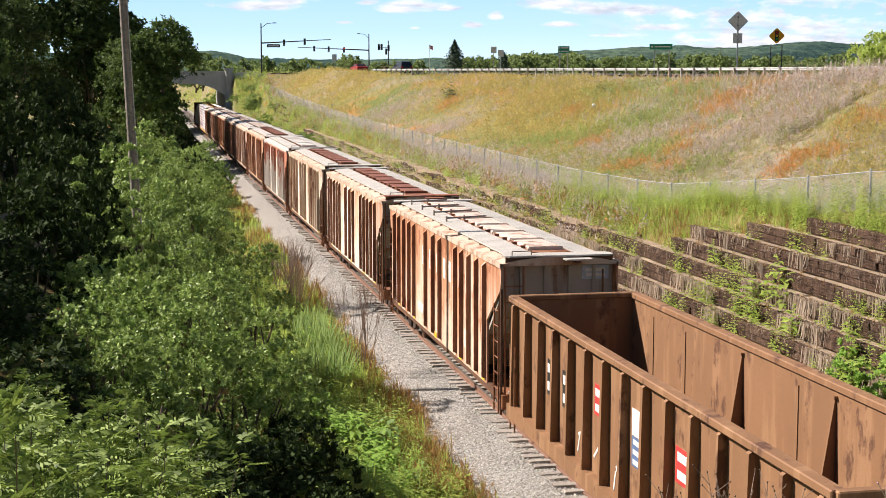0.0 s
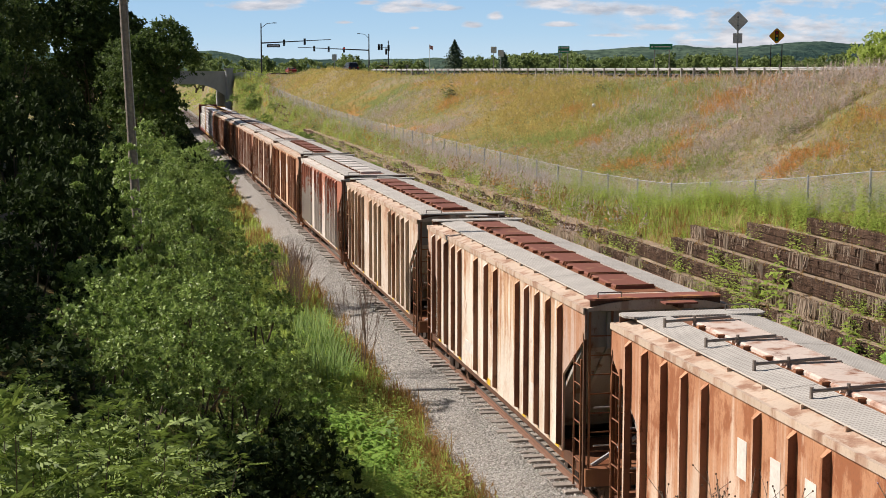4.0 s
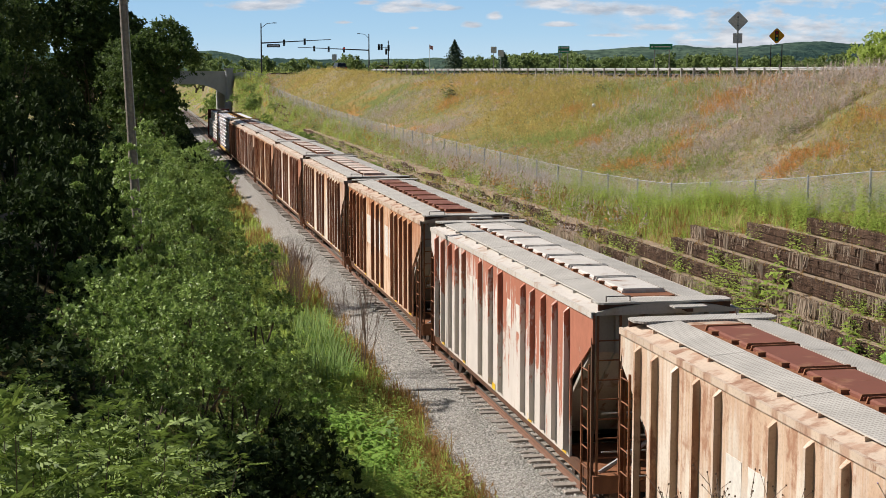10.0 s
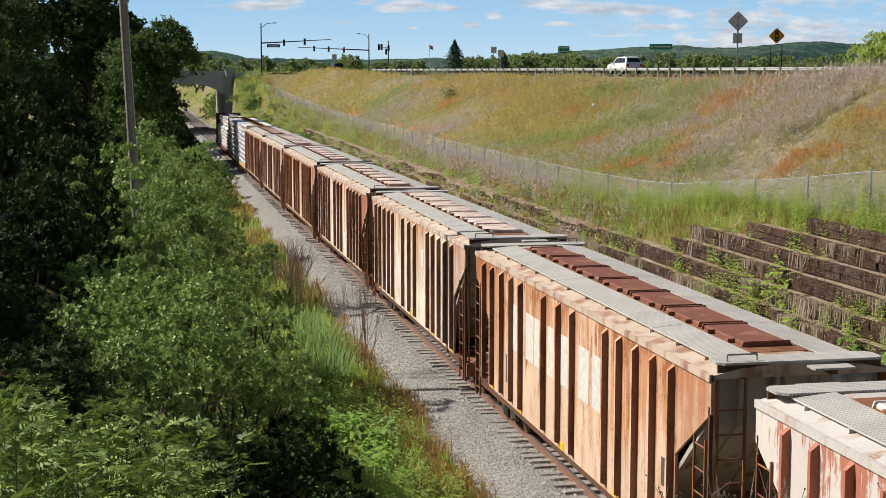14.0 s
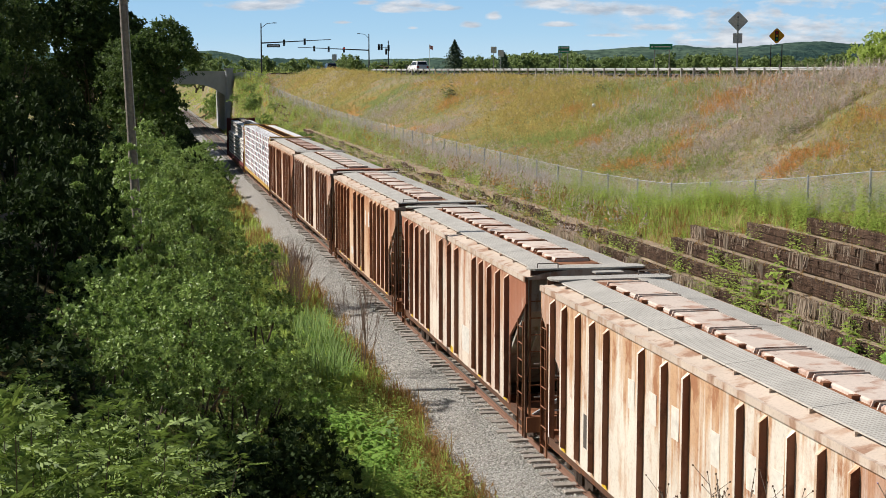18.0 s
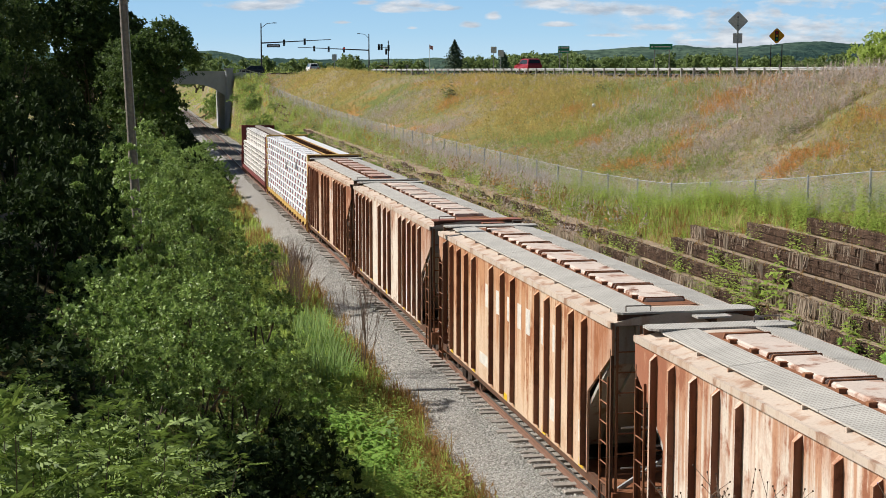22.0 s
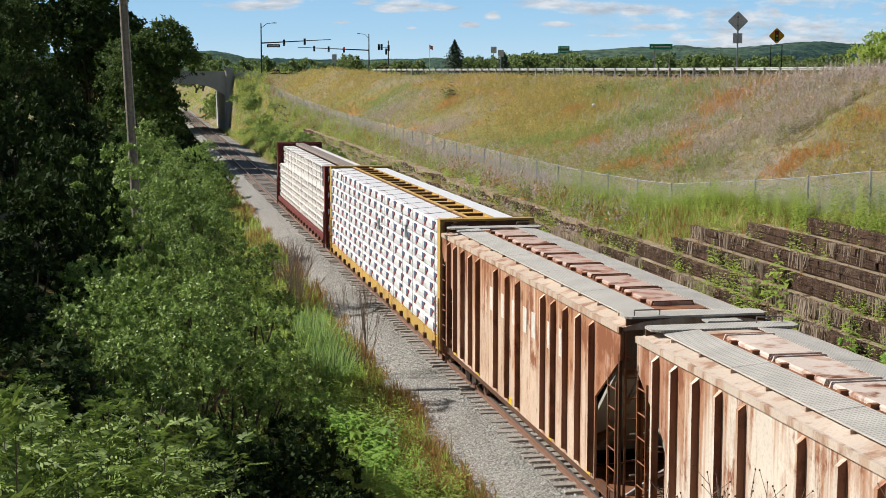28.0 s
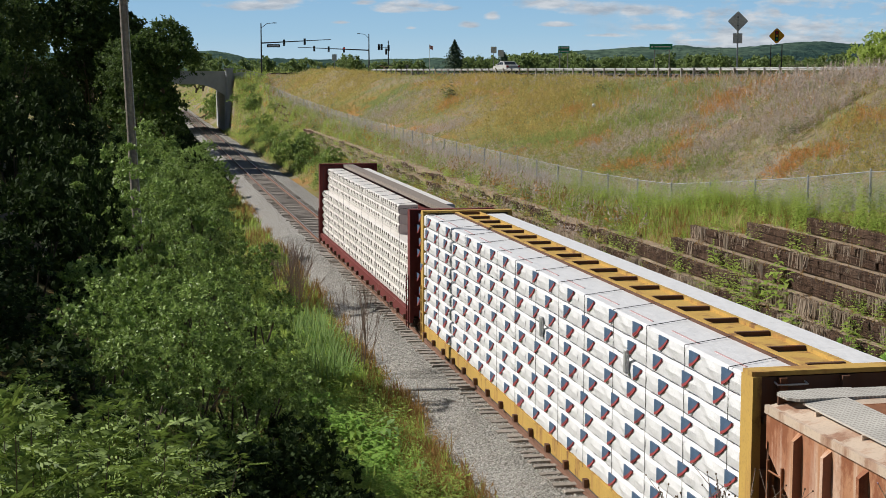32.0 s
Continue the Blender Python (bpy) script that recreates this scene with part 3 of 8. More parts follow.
def build_guardrail():
    g = thing("guardrail", "galvanised steel guardrail along the highway shoulder", "guardrail", kind="structure")
    beam_prof = [(0, 0.46), (0.05, 0.48), (0.05, 0.53), (0.0, 0.56), (0.05, 0.59), (0.05, 0.64), (0, 0.67)]
    post = bmesh.new()
    box(post, 0.06, 0.20, -0.06, 0.06, -0.2, 0.66)
    post_me = mesh_of("post", post, plain("guardrail_post_wood", (0.36, 0.34, 0.31), 0.9))
    ys = [50 + 2.4 * i for i in range(67)]
    pts = [(lerp(y, ROAD_X) - 4.3, y, lerp(y, ROAD_Z) + 0.12) for y in ys]
    for a in pts:
        part("post", post_me, None, g, m=pose(a[0] - 0.44, a[1], a[2]))
    for a, b in zip(pts[::2], pts[2::2]):
        bm = bmesh.new()
        va = [bm.verts.new((a[0] - 0.2 - x, a[1], a[2] + z)) for x, z in beam_prof]
        vb = [bm.verts.new((b[0] - 0.2 - x, b[1], b[2] + z)) for x, z in beam_prof]
        for i in range(len(beam_prof) - 1):
            bm.faces.new((va[i], va[i + 1], vb[i + 1], vb[i]))
        part("beam", bm, M_BEAM, g)


build_guardrail()


# ---------------- distant hills and sky ----------------
def build_hills():
    m = Mat("hazy_wooded_hill", 1.0, 0, 0.0)
    co = m.world_co()
    a, b = m.noise(0.006, 4, 0.6, co), m.noise(0.06, 4, 0.7, co)
    # woods with the haze of distance mixed into their colours
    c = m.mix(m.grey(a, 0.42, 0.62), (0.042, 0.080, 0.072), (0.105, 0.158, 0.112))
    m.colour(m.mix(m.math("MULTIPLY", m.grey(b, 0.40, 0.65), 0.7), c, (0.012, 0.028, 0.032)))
    m.bump(b, 1.0, 8.0)
    # bearing in degrees from the track, rise above the horizon in metres per kilometre
    ridges = [(2500, [(-12, 12), (-3, 12), (0.5, 12.5), (1.9, 13.2), (2.8, 13.8), (3.4, 12.6), (4.1, 9.9), (4.8, 8.0), (7.6, 7.2), (12, 8.2), (13.6, 9.4), (14.9, 11.8), (16.2, 14.2), (17.3, 15.6), (18.4, 17.0), (19.5, 17.8), (20.5, 18.6), (21.6, 17.4), (22.6, 16.8), (23.5, 18.8), (24.8, 21.0), (25.7, 21.4), (26.6, 19.8), (27.6, 18.6), (28.4, 19.4), (34, 16)]),
              (4000, [(-12, 9), (2, 8), (5, 9.2), (8, 8.4), (11, 9.6), (13, 8.6), (16, 10), (34, 10)])]
    for d, prof in ridges:
        n = 420
        v = []
        for i in range(n + 1):
            g = -12 + 46 * i / n
            x = EYE.x + d * math.tan(radians(g))
            top = lerp(g, prof) * d / 1000 / math.cos(radians(g - 11.5))
            top += (2.2 * noise.noise((x * 0.016, d, 0)) + 1.6 * noise.noise((x * 0.07, d, 7))) * d / 2500
            for dy, z in ((-260, -12), (-120, top * 0.60 + 2 * noise.noise((x * 0.03, 5, d))), (0, top), (150, top * 0.6)):
                v.append((x, d + dy, EYE.z + z))
        f = [(i * 4 + j, (i + 1) * 4 + j, (i + 1) * 4 + j + 1, i * 4 + j + 1) for i in range(n) for j in range(3)]
        tagged(smooth(new("hill", from_arrays("hill", v, f, m.m))), "low wooded hill far off, blue-green haze in its colour", "hill", kind="structure")


build_hills()


def build_clouds():
    """Blue summer sky with thin clouds, a plain sheet far behind everything."""
    m = Mat("sky_sheet", 1.0, 0, 0)
    sep = m.split()
    n = m.noise((0.0085, 1.0, 0.020), 7, 0.58)
    low = m.noise((0.0021, 1.0, 0.0080), 3, 0.5)
    # broken cover towards the right of the line
    dens = m.math("ADD", m.math("MULTIPLY", n, 0.65), m.math("MULTIPLY", low, 0.5))
    dens = m.math("ADD", dens, m.math("MULTIPLY", m.grey(sep[0], 420.0, 900.0), 0.085))
    f = m.math("MULTIPLY", m.grey(dens, 0.565, 0.68), m.grey(sep[0], 380.0, 640.0))
    # single clouds with flat bases: middle, half width and half height in metres
    field = None
    for cx, cz, wx, wz in ((-565, 196, 165, 30), (-490, 208, 120, 26), (-140, 186, 100, 24), (-90, 196, 90, 26), (60, 138, 36, 15), (128, 162, 30, 18), (-10, 188, 55, 14), (-255, 204, 42, 14), (-318, 146, 34, 8), (-110, 130, 24, 8), (300, 200, 130, 34), (420, 186, 130, 40), (560, 178, 70, 30), (640, 130, 110, 20), (330, 140, 60, 12), (470, 108, 70, 8), (740, 94, 90, 8)):
        dx = m.math("MULTIPLY", m.math("SUBTRACT", sep[0], float(cx)), 1.0 / wx)
        dz = m.math("SUBTRACT", sep[2], float(cz))
        dz = m.math("MAXIMUM", m.math("MULTIPLY", dz, 1.0 / wz), m.math("MULTIPLY", dz, -1.9 / wz))
        q = m.math("SUBTRACT", 1.0, m.math("SQRT", m.math("ADD", m.math("MULTIPLY", dx, dx), m.math("MULTIPLY", dz, dz))))
        field = q if field is None else m.math("MAXIMUM", field, q)
    puff = m.math("ADD", m.math("MULTIPLY", field, 0.55), m.math("MULTIPLY", m.math("SUBTRACT", n, 0.5), 1.5))
    f = m.math("MAXIMUM", f, m.math("MULTIPLY", m.grey(puff, 0.0, 0.36), m.grey(field, -0.25, 0.1)))
    shade = m.noise((0.008, 1.0, 0.035), 5, 0.6)
    cloud = m.mix(m.grey(shade, 0.35, 0.62), (0.46, 0.52, 0.60), (0.82, 0.84, 0.87))
    blue = m.ramp(m.grey(sep[2], 0.0, 260.0), [(0.0, (0.60, 0.80, 0.93)), (0.45, (0.43, 0.69, 0.91)), (1.0, (0.32, 0.59, 0.88))])
    em = m.node("ShaderNodeEmission")
    m.to(m.mix(m.math("MULTIPLY", f, 0.85), blue, cloud), em.inputs[0])
    em.inputs[1].default_value = 0.72
    m.to(em.outputs[0], m.t.nodes["Material Output"].inputs[0])
    bm = bmesh.new()
    bm.faces.new([bm.verts.new(c) for c in ((-1900, 0, 0), (1900, 0, 0), (1900, 0, 700), (-1900, 0, 700))])
    ob = new("sky_backdrop", mesh_of("sky_backdrop", bm, m.m))
    return tagged(ob, "pale blue sky with thin white summer clouds", "sky", kind="structure")


CLOUDS = build_clouds()
# ---------------- the train ----------------
HALF = 8.42          # half the body length of a hopper
SIDE_X, EAVE, SILL = 1.53, 4.36, 1.02
M_GRATE = None


def grating_material():
    m = Mat("galvanised_grating", 0.65, 0.0, 0.35)
    co = m.split()
    bars = m.math("FRACT", m.math("MULTIPLY", co[1], 11.0))
    bars2 = m.math("FRACT", m.math("MULTIPLY", co[0], 17.0))
    dark = m.math("MULTIPLY", m.math("GREATER_THAN", bars, 0.42), m.math("GREATER_THAN", bars2, 0.35))
    n = m.noise(1.2, 4, 0.6)
    c = m.mix(m.grey(n, 0.35, 0.7), (0.42, 0.405, 0.37), (0.55, 0.53, 0.485))
    m.colour(m.mix(m.math("MULTIPLY", dark, 0.5), c, (0.16, 0.13, 0.11)))
    return m.m


M_GRATE = grating_material()
M_RUST = rusty("rusted_plate", (0.24, 0.10, 0.05), amount=0.7, tint=(0.30, 0.13, 0.06))
M_HATCH_RUST = rusty("rust_red_hatch", (0.21, 0.075, 0.05), amount=0.35, tint=(0.30, 0.15, 0.09))
M_HATCH_TAN = rusty("tan_hatch", (0.64, 0.54, 0.47), amount=0.46, tint=(0.44, 0.27, 0.20))
M_HATCH_PINK = rusty("pinkish_rust_hatch", (0.52, 0.38, 0.32), amount=0.55, tint=(0.36, 0.17, 0.12))
M_HATCH_WHITE = rusty("white_hatch", (0.60, 0.57, 0.53), amount=0.22, tint=(0.46, 0.38, 0.31))
M_END = rusty("grimy_grey_end", (0.40, 0.38, 0.345), amount=0.35, tint=(0.20, 0.14, 0.10))
M_YELLOWBAR = plain("yellow_reflector", (0.80, 0.52, 0.03), 0.5)
M_WHITEBAR = plain("faded_white_paint", (0.70, 0.66, 0.60), 0.7)
M_BLACKBAR = plain("faded_dark_paint", (0.10, 0.085, 0.075), 0.8)
M_SILL = rusty("dark_rusted_sill", (0.12, 0.06, 0.038), amount=0.5, tint=(0.10, 0.045, 0.025))
M_END_PALE = rusty("weathered_beige_end", (0.36, 0.33, 0.29), amount=0.35, tint=(0.20, 0.13, 0.09))
M_BAR = plain("grimy_steel_bar", (0.26, 0.22, 0.19), 0.7, 0.1)
M_PATCH = plain("pale_repaint", (0.73, 0.68, 0.60), 0.7)
M_BLUEGREY = plain("blue_grey_panel", (0.42, 0.49, 0.60), 0.6)


def wheelset_mesh():
    bm = bmesh.new()
    for sx in (-1, 1):
        rod(bm, (sx * 0.70, 0, 0), (sx * 0.83, 0, 0), 0.455, 24)
        rod(bm, (sx * 0.675, 0, 0), (sx * 0.70, 0, 0), 0.485, 24)
        rod(bm, (sx * 0.83, 0, 0), (sx * 0.90, 0, 0), 0.14, 12)
        for a in range(5):
            b = a * 1.2566
            box(bm, sx * 0.835 - 0.006, sx * 0.835 + 0.006, -0.03, 0.03, 0.2, 0.4, Matrix.Rotation(b, 4, "X"))
    rod(bm, (-0.7, 0, 0), (0.7, 0, 0), 0.085, 12)
    return mesh_of("wheelset", bm, M_WHEEL)


WHEELSET = wheelset_mesh()


def sideframe_mesh(sx):
    bm = bmesh.new()
    x = sx * 1.0
    out = [(-1.12, 0.42), (-1.12, 0.62), (-0.62, 0.66), (-0.42, 0.80), (0.42, 0.80), (0.62, 0.66), (1.12, 0.62), (1.12, 0.42), (0.70, 0.42), (0.42, 0.20), (-0.42, 0.20), (-0.70, 0.42)]
    slab(bm, out, 0, x - 0.07, x + 0.07)
    for y in (-0.88, 0.88):
        box(bm, x - 0.02, x + sx * 0.12, y - 0.12, y + 0.12, 0.36, 0.60)
    for y in (-0.16, 0, 0.16):
        rod(bm, (x + sx * 0.08, y, 0.26), (x + sx * 0.08, y, 0.58), 0.065, 8)
    return mesh_of("side_frame", bm, M_TRUCK)


SIDEFRAMES = {s: sideframe_mesh(s) for s in (-1, 1)}
WHEELS = []


def add_truck(car, y):
    tr = part("truck", boxm(-0.95, 0.95, y - 0.2, y + 0.2, 0.45, 0.75), M_TRUCK, car, "grimy cast steel wheel truck")
    for s in (-1, 1):
        part("side_frame", SIDEFRAMES[s], None, tr, m=pose(0, y, 0))
    for dy in (-0.88, 0.88):
        w = part("wheelset", WHEELSET, None, tr, "rust brown steel wheels on an axle", pose(0, y + dy, 0.47))
        WHEELS.append((w, y + dy))


def add_coupler(car, y, d):
    bm = bmesh.new()
    box(bm, -0.12, 0.12, min(y, y + d * 0.55), max(y, y + d * 0.55), 0.74, 0.96)
    box(bm, -0.19, 0.17, min(y + d * 0.45, y + d * 0.72), max(y + d * 0.45, y + d * 0.72), 0.70, 1.0)
    part("coupler", bevel(bm, 0.02), M_TRUCK, car, "rusty knuckle coupler")
    bm = bmesh.new()
    prev = None
    for i in range(7):
        t = i / 6
        c = (0.35 - 0.25 * t, y + d * (0.1 + 0.55 * t), 0.9 - 0.5 * math.sin(math.pi * t * 0.8))
        if prev:
            rod(bm, prev, c, 0.03, 6)
        prev = c
    part("air_hose", bm, M_DARK, car, "black rubber air hose")


def add_ladder(car, x, y0, y1, z0, z1, rungs, mat):
    bm = bmesh.new()
    for y in (y0, y1):
        box(bm, x - 0.02, x + 0.02, y - 0.016, y + 0.016, z0, z1)
    lad = part("ladder", bm, mat, car)
    for i in range(rungs):
        z = z0 + 0.2 + (z1 - z0 - 0.35) * i / (rungs - 1)
        bm = bmesh.new()
        rod(bm, (x, y0, z), (x, y1, z), 0.014, 6)
        part("rung", bm, mat, lad)


RIB_Y = [-6.72, -5.78, -4.84, -3.90, -3.05, -0.80, 0.25, 1.45, 3.50, 4.42, 5.40, 6.40, 7.30]


def side_outline():
    """Side plate: full length at the top, cut away obliquely towards the ends below."""
    h, i = HALF, HALF - 1.55
    return [(-h, EAVE), (-h, 3.75), (-i, 2.72), (-i, SILL), (i, SILL), (i, 2.72), (h, 3.75), (h, EAVE)]


def rib_mesh(mat, face):
    """A pressed rib: flanks rusted with shade painted in, outer face like the side."""
    bm = bmesh.new()
    v = [bm.verts.new(c) for c in ((0, -0.065, SILL + 0.1), (0, 0.065, SILL + 0.1), (-0.115, 0.04, SILL + 0.15), (-0.115, -0.04, SILL + 0.15),
                                   (0, -0.065, EAVE - 0.14), (0, 0.065, EAVE - 0.14), (-0.115, 0.04, EAVE - 0.24), (-0.115, -0.04, EAVE - 0.24))]
    for q in ((3, 2, 1, 0), (4, 5, 6, 7), (2, 3, 7, 6), (1, 2, 6, 5), (3, 0, 4, 7)):
        bm.faces.new([v[i] for i in q])
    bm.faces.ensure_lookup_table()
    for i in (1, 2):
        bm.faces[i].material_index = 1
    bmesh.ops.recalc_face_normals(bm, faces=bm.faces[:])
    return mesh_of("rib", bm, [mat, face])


def hopper(y_end, label, paint, roof, hatch, marks=(), hatch_style="long", end_mat=None, rib_paint=None, end_grate=None, open_arms=False):
    """A ribbed covered hopper wagon; y_end is where its camera-side body end stands at the start."""
    end_mat = end_mat or M_END
    car = thing("hopper_wagon", label, "railway wagon", "hopper wagons of the train")
    for sx in (-1, 1):
        bm = bmesh.new()
        slab(bm, side_outline(), 0, sx * SIDE_X, sx * (SIDE_X - 0.05))
        part("side_plate", bm, paint, car)
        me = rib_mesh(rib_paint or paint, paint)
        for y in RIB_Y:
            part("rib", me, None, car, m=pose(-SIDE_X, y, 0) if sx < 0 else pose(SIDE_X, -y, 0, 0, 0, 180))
        bm = bmesh.new()
        box(bm, sx * SIDE_X - 0.035, sx * SIDE_X + 0.035, -HALF, HALF, EAVE - 0.10, EAVE + 0.02)
        part("eave_rail", bm, roof, car)
        i = HALF - 1.55
        bm = bmesh.new()
        box(bm, sx * (SIDE_X - 0.08) - 0.06, sx * (SIDE_X - 0.08) + 0.06, -HALF + 0.25, HALF - 0.25, SILL - 0.14, SILL + 0.03)
        part("side_sill", bm, M_SILL, car)
        for d in (-1, 1):
            bm = bmesh.new()
            box(bm, sx * (SIDE_X - 0.03) - 0.03, sx * (SIDE_X - 0.03) + 0.03, d * (HALF - 0.07) - 0.03, d * (HALF - 0.07) + 0.03, SILL - 0.5, 3.85)
            part("corner_post", bm, M_SILL, car)
            add_ladder(car, sx * (SIDE_X + 0.02), d * (HALF - 0.62), d * (HALF - 0.14), 0.55, 3.3 if d < 0 else 3.6, 7, M_RUST)
            part("reflector", boxm(sx * (SIDE_X + 0.008) - 0.004, sx * (SIDE_X + 0.008) + 0.004, *sorted((d * (i - 0.55), d * (i - 0.22))), SILL + 0.02, SILL + 0.20), M_YELLOWBAR, car, "yellow reflective stripe")
        for y in (-3.6, 0.0, 3.6):
            part("reflector", boxm(sx * (SIDE_X + 0.008) - 0.004, sx * (SIDE_X + 0.008) + 0.004, y - 0.16, y + 0.16, SILL + 0.02, SILL + 0.18), M_YELLOWBAR, car, "yellow reflective stripe")
    # roof
    bm = bmesh.new()
    slab(bm, [(-SIDE_X, EAVE), (-1.05, EAVE + 0.10), (-0.36, EAVE + 0.17), (0.36, EAVE + 0.17), (1.05, EAVE + 0.10), (SIDE_X, EAVE), (SIDE_X, EAVE - 0.05), (-SIDE_X, EAVE - 0.05)], 1, -HALF, HALF)
    part("roof", bm, roof, car)
    for sx in (-1, 1):
        for k in range(5):
            s = -HALF + 0.5 + k * (2 * HALF - 1.0) / 5
            bm = bmesh.new()
            slab(bm, [(sx * 0.56, EAVE + 0.172), (sx * 1.22, EAVE + 0.118), (sx * 1.22, EAVE + 0.148), (sx * 0.56, EAVE + 0.202)], 1, s, s + (2 * HALF - 1.0) / 5 - 0.02)
            part("running_board", bm, M_GRATE, car, "galvanised steel grating walkway")
        for k in range(12):
            y = -HALF + 1.0 + k * (2 * HALF - 2) / 11
            part("bracket", boxm(*sorted((sx * 1.02, sx * 1.26)), y - 0.022, y + 0.022, EAVE + 0.04, EAVE + 0.125), roof, car)
    for d in (-1, 1):
        ya, yb = d * (HALF - 0.55), d * (HALF + 0.02)
        bm = bmesh.new()
        slab(bm, [(-1.28, ya), (-1.42, ya + d * 0.14), (-1.42, yb - d * 0.10), (-1.32, yb), (1.32, yb), (1.42, yb - d * 0.10), (1.42, ya + d * 0.14), (1.28, ya)], 2, EAVE + 0.165, EAVE + 0.205)
        grate = end_grate if end_grate and d < 0 else M_GRATE
        part("end_platform", bm, grate, car, "rust red steel grating walkway" if grate is end_grate else "galvanised steel grating walkway")
        part("end_step", boxm(*sorted((d * -0.05, d * -0.75)), *sorted((yb + d * 0.01, yb + d * 0.36)), EAVE + 0.10, EAVE + 0.135), grate, car, "small grating step over the wagon end")
        part("end_fascia", boxm(-1.40, 1.40, *sorted((d * (HALF - 0.10), d * (HALF - 0.06))), EAVE - 0.03, EAVE + 0.165), M_SILL, car)
        part("step_bracket", boxm(*sorted((d * -0.34, d * -0.46)), *sorted((d * (HALF - 0.3), yb + d * 0.30)), EAVE + 0.02, EAVE + 0.10), M_SILL, car)
        plate = part("end_placard", boxm(*sorted((d * -0.66, d * -1.36)), *sorted((d * (HALF - 0.28), d * (HALF - 0.26))), EAVE - 0.46, EAVE - 0.10), M_BLUEGREY, car, "pale blue plate with lettering bars")
        for k in range(2):
            part("lettering", boxm(*sorted((d * -0.76, d * -1.26)), *sorted((d * (HALF - 0.26), d * (HALF - 0.254))), EAVE - 0.39 + 0.13 * k, EAVE - 0.31 + 0.13 * k), M_WHITEBAR, plate, "white lettering bar")
        bm = bmesh.new()
        a, b = (d * 1.22, d * (HALF - 0.12), EAVE + 0.2), (d * 0.72, d * (HALF - 0.12), EAVE + 0.2)
        rod(bm, a, (a[0], a[1], EAVE + 0.31), 0.014)
        rod(bm, b, (b[0], b[1], EAVE + 0.31), 0.014)
        rod(bm, (a[0], a[1], EAVE + 0.31), (b[0], b[1], EAVE + 0.31), 0.014)
        part("grab_iron", bm, M_BAR, car)
    # hatch covers along the middle
    part("hatch_trough", boxm(-0.53, 0.53, -HALF + 0.9, HALF - 0.9, EAVE + 0.15, EAVE + 0.178), M_RUST, car, "rust brown strip under the hatches")
    n = 7
    span = 2 * (HALF - 1.35)
    for k in range(n):
        a = -HALF + 1.35 + k * span / n
        b = a + span / n - 0.11
        w = 0.41 if hatch_style == "long" else 0.44
        bm = bmesh.new()
        slab(bm, [(-w, EAVE + 0.16), (-w, EAVE + 0.225), (-w + 0.035, EAVE + 0.25), (w - 0.035, EAVE + 0.25), (w, EAVE + 0.225), (w, EAVE + 0.16)], 1, a, b)
        h = part("hatch_cover", bm, hatch, car)
        for yy in (a + 0.02, b - 0.06):
            bm = bmesh.new()
            slab(bm, [(-w - 0.05, EAVE + 0.17), (-w - 0.01, EAVE + 0.272), (w + 0.01, EAVE + 0.272), (w + 0.05, EAVE + 0.17), (w, EAVE + 0.17), (w - 0.035, EAVE + 0.25), (-w + 0.035, EAVE + 0.25), (-w, EAVE + 0.17)], 1, yy, yy + 0.03)
            part("hold_down_bar", bm, M_RUST if hatch_style == "long" else hatch, h)
        if open_arms and k > 2:
            bm = bmesh.new()
            yy = b - 0.06
            rod(bm, (-1.02, yy, EAVE + 0.27), (w - 0.2, yy, EAVE + 0.32), 0.028)
            rod(bm, (-1.02, yy, EAVE + 0.15), (-1.02, yy, EAVE + 0.33), 0.03)
            rod(bm, (-0.45, yy, EAVE + 0.2), (-0.45, yy, EAVE + 0.36), 0.03)
            part("hold_down_arm", bm, M_BAR, h, "hold-down arm swung out over the walkway")
        for yy in (a + 0.5, a + 1.4):
            part("latch", boxm(-w - 0.12, -w + 0.02, yy - 0.05, yy + 0.05, EAVE + 0.16, EAVE + 0.25), M_RUST, h)
    # ends: sloping sheet, posts, draft sill and platform
    for d in (-1, 1):
        bm = bmesh.new()
        y_top, y_bot = d * (HALF - 0.28), d * (HALF - 2.9)
        o = [(y_top, EAVE - 0.02), (y_top, EAVE - 0.85), (y_bot, 1.25), (y_bot - d * 0.08, 1.25), (y_top - d * 0.10, EAVE - 0.80), (y_top - d * 0.10, EAVE - 0.02)]
        slab(bm, o, 0, -SIDE_X + 0.06, SIDE_X - 0.06)
        part("end_sheet", bm, end_mat, car, "grimy grey sloping end sheet")
        for x in (-0.95, -0.32, 0.32, 0.95):
            bm = bmesh.new()
            slab(bm, [(y_top + d * 0.10, EAVE - 0.1), (y_top + d * 0.10, EAVE - 0.85), (y_bot + d * 0.85, 1.9), (y_bot + d * 0.6, 1.9), (y_top - d * 0.02, EAVE - 0.85), (y_top - d * 0.02, EAVE - 0.1)], 0, x - 0.04, x + 0.04)
            part("end_rib", bm, end_mat, car)
        y0, y1 = sorted((d * (HALF - 2.9), d * (HALF - 0.02)))
        part("end_sill", boxm(-1.45, 1.45, y0, y1, SILL - 0.22, SILL - 0.06), M_RUST, car)
        part("end_beam", boxm(-1.5, 1.5, d * (HALF - 0.02) - 0.09, d * (HALF - 0.02) + 0.09, SILL - 0.35, SILL + 0.02), M_RUST, car)
        part("draft_sill", boxm(-0.3, 0.3, *sorted((d * (HALF - 4.2), d * (HALF + 0.1))), 0.62, SILL - 0.2), M_TRUCK, car)
        add_ladder(car, d * -1.1, d * (HALF + 0.06), d * (HALF + 0.07), 0.7, 4.2, 2, M_SILL)
        bm = bmesh.new()
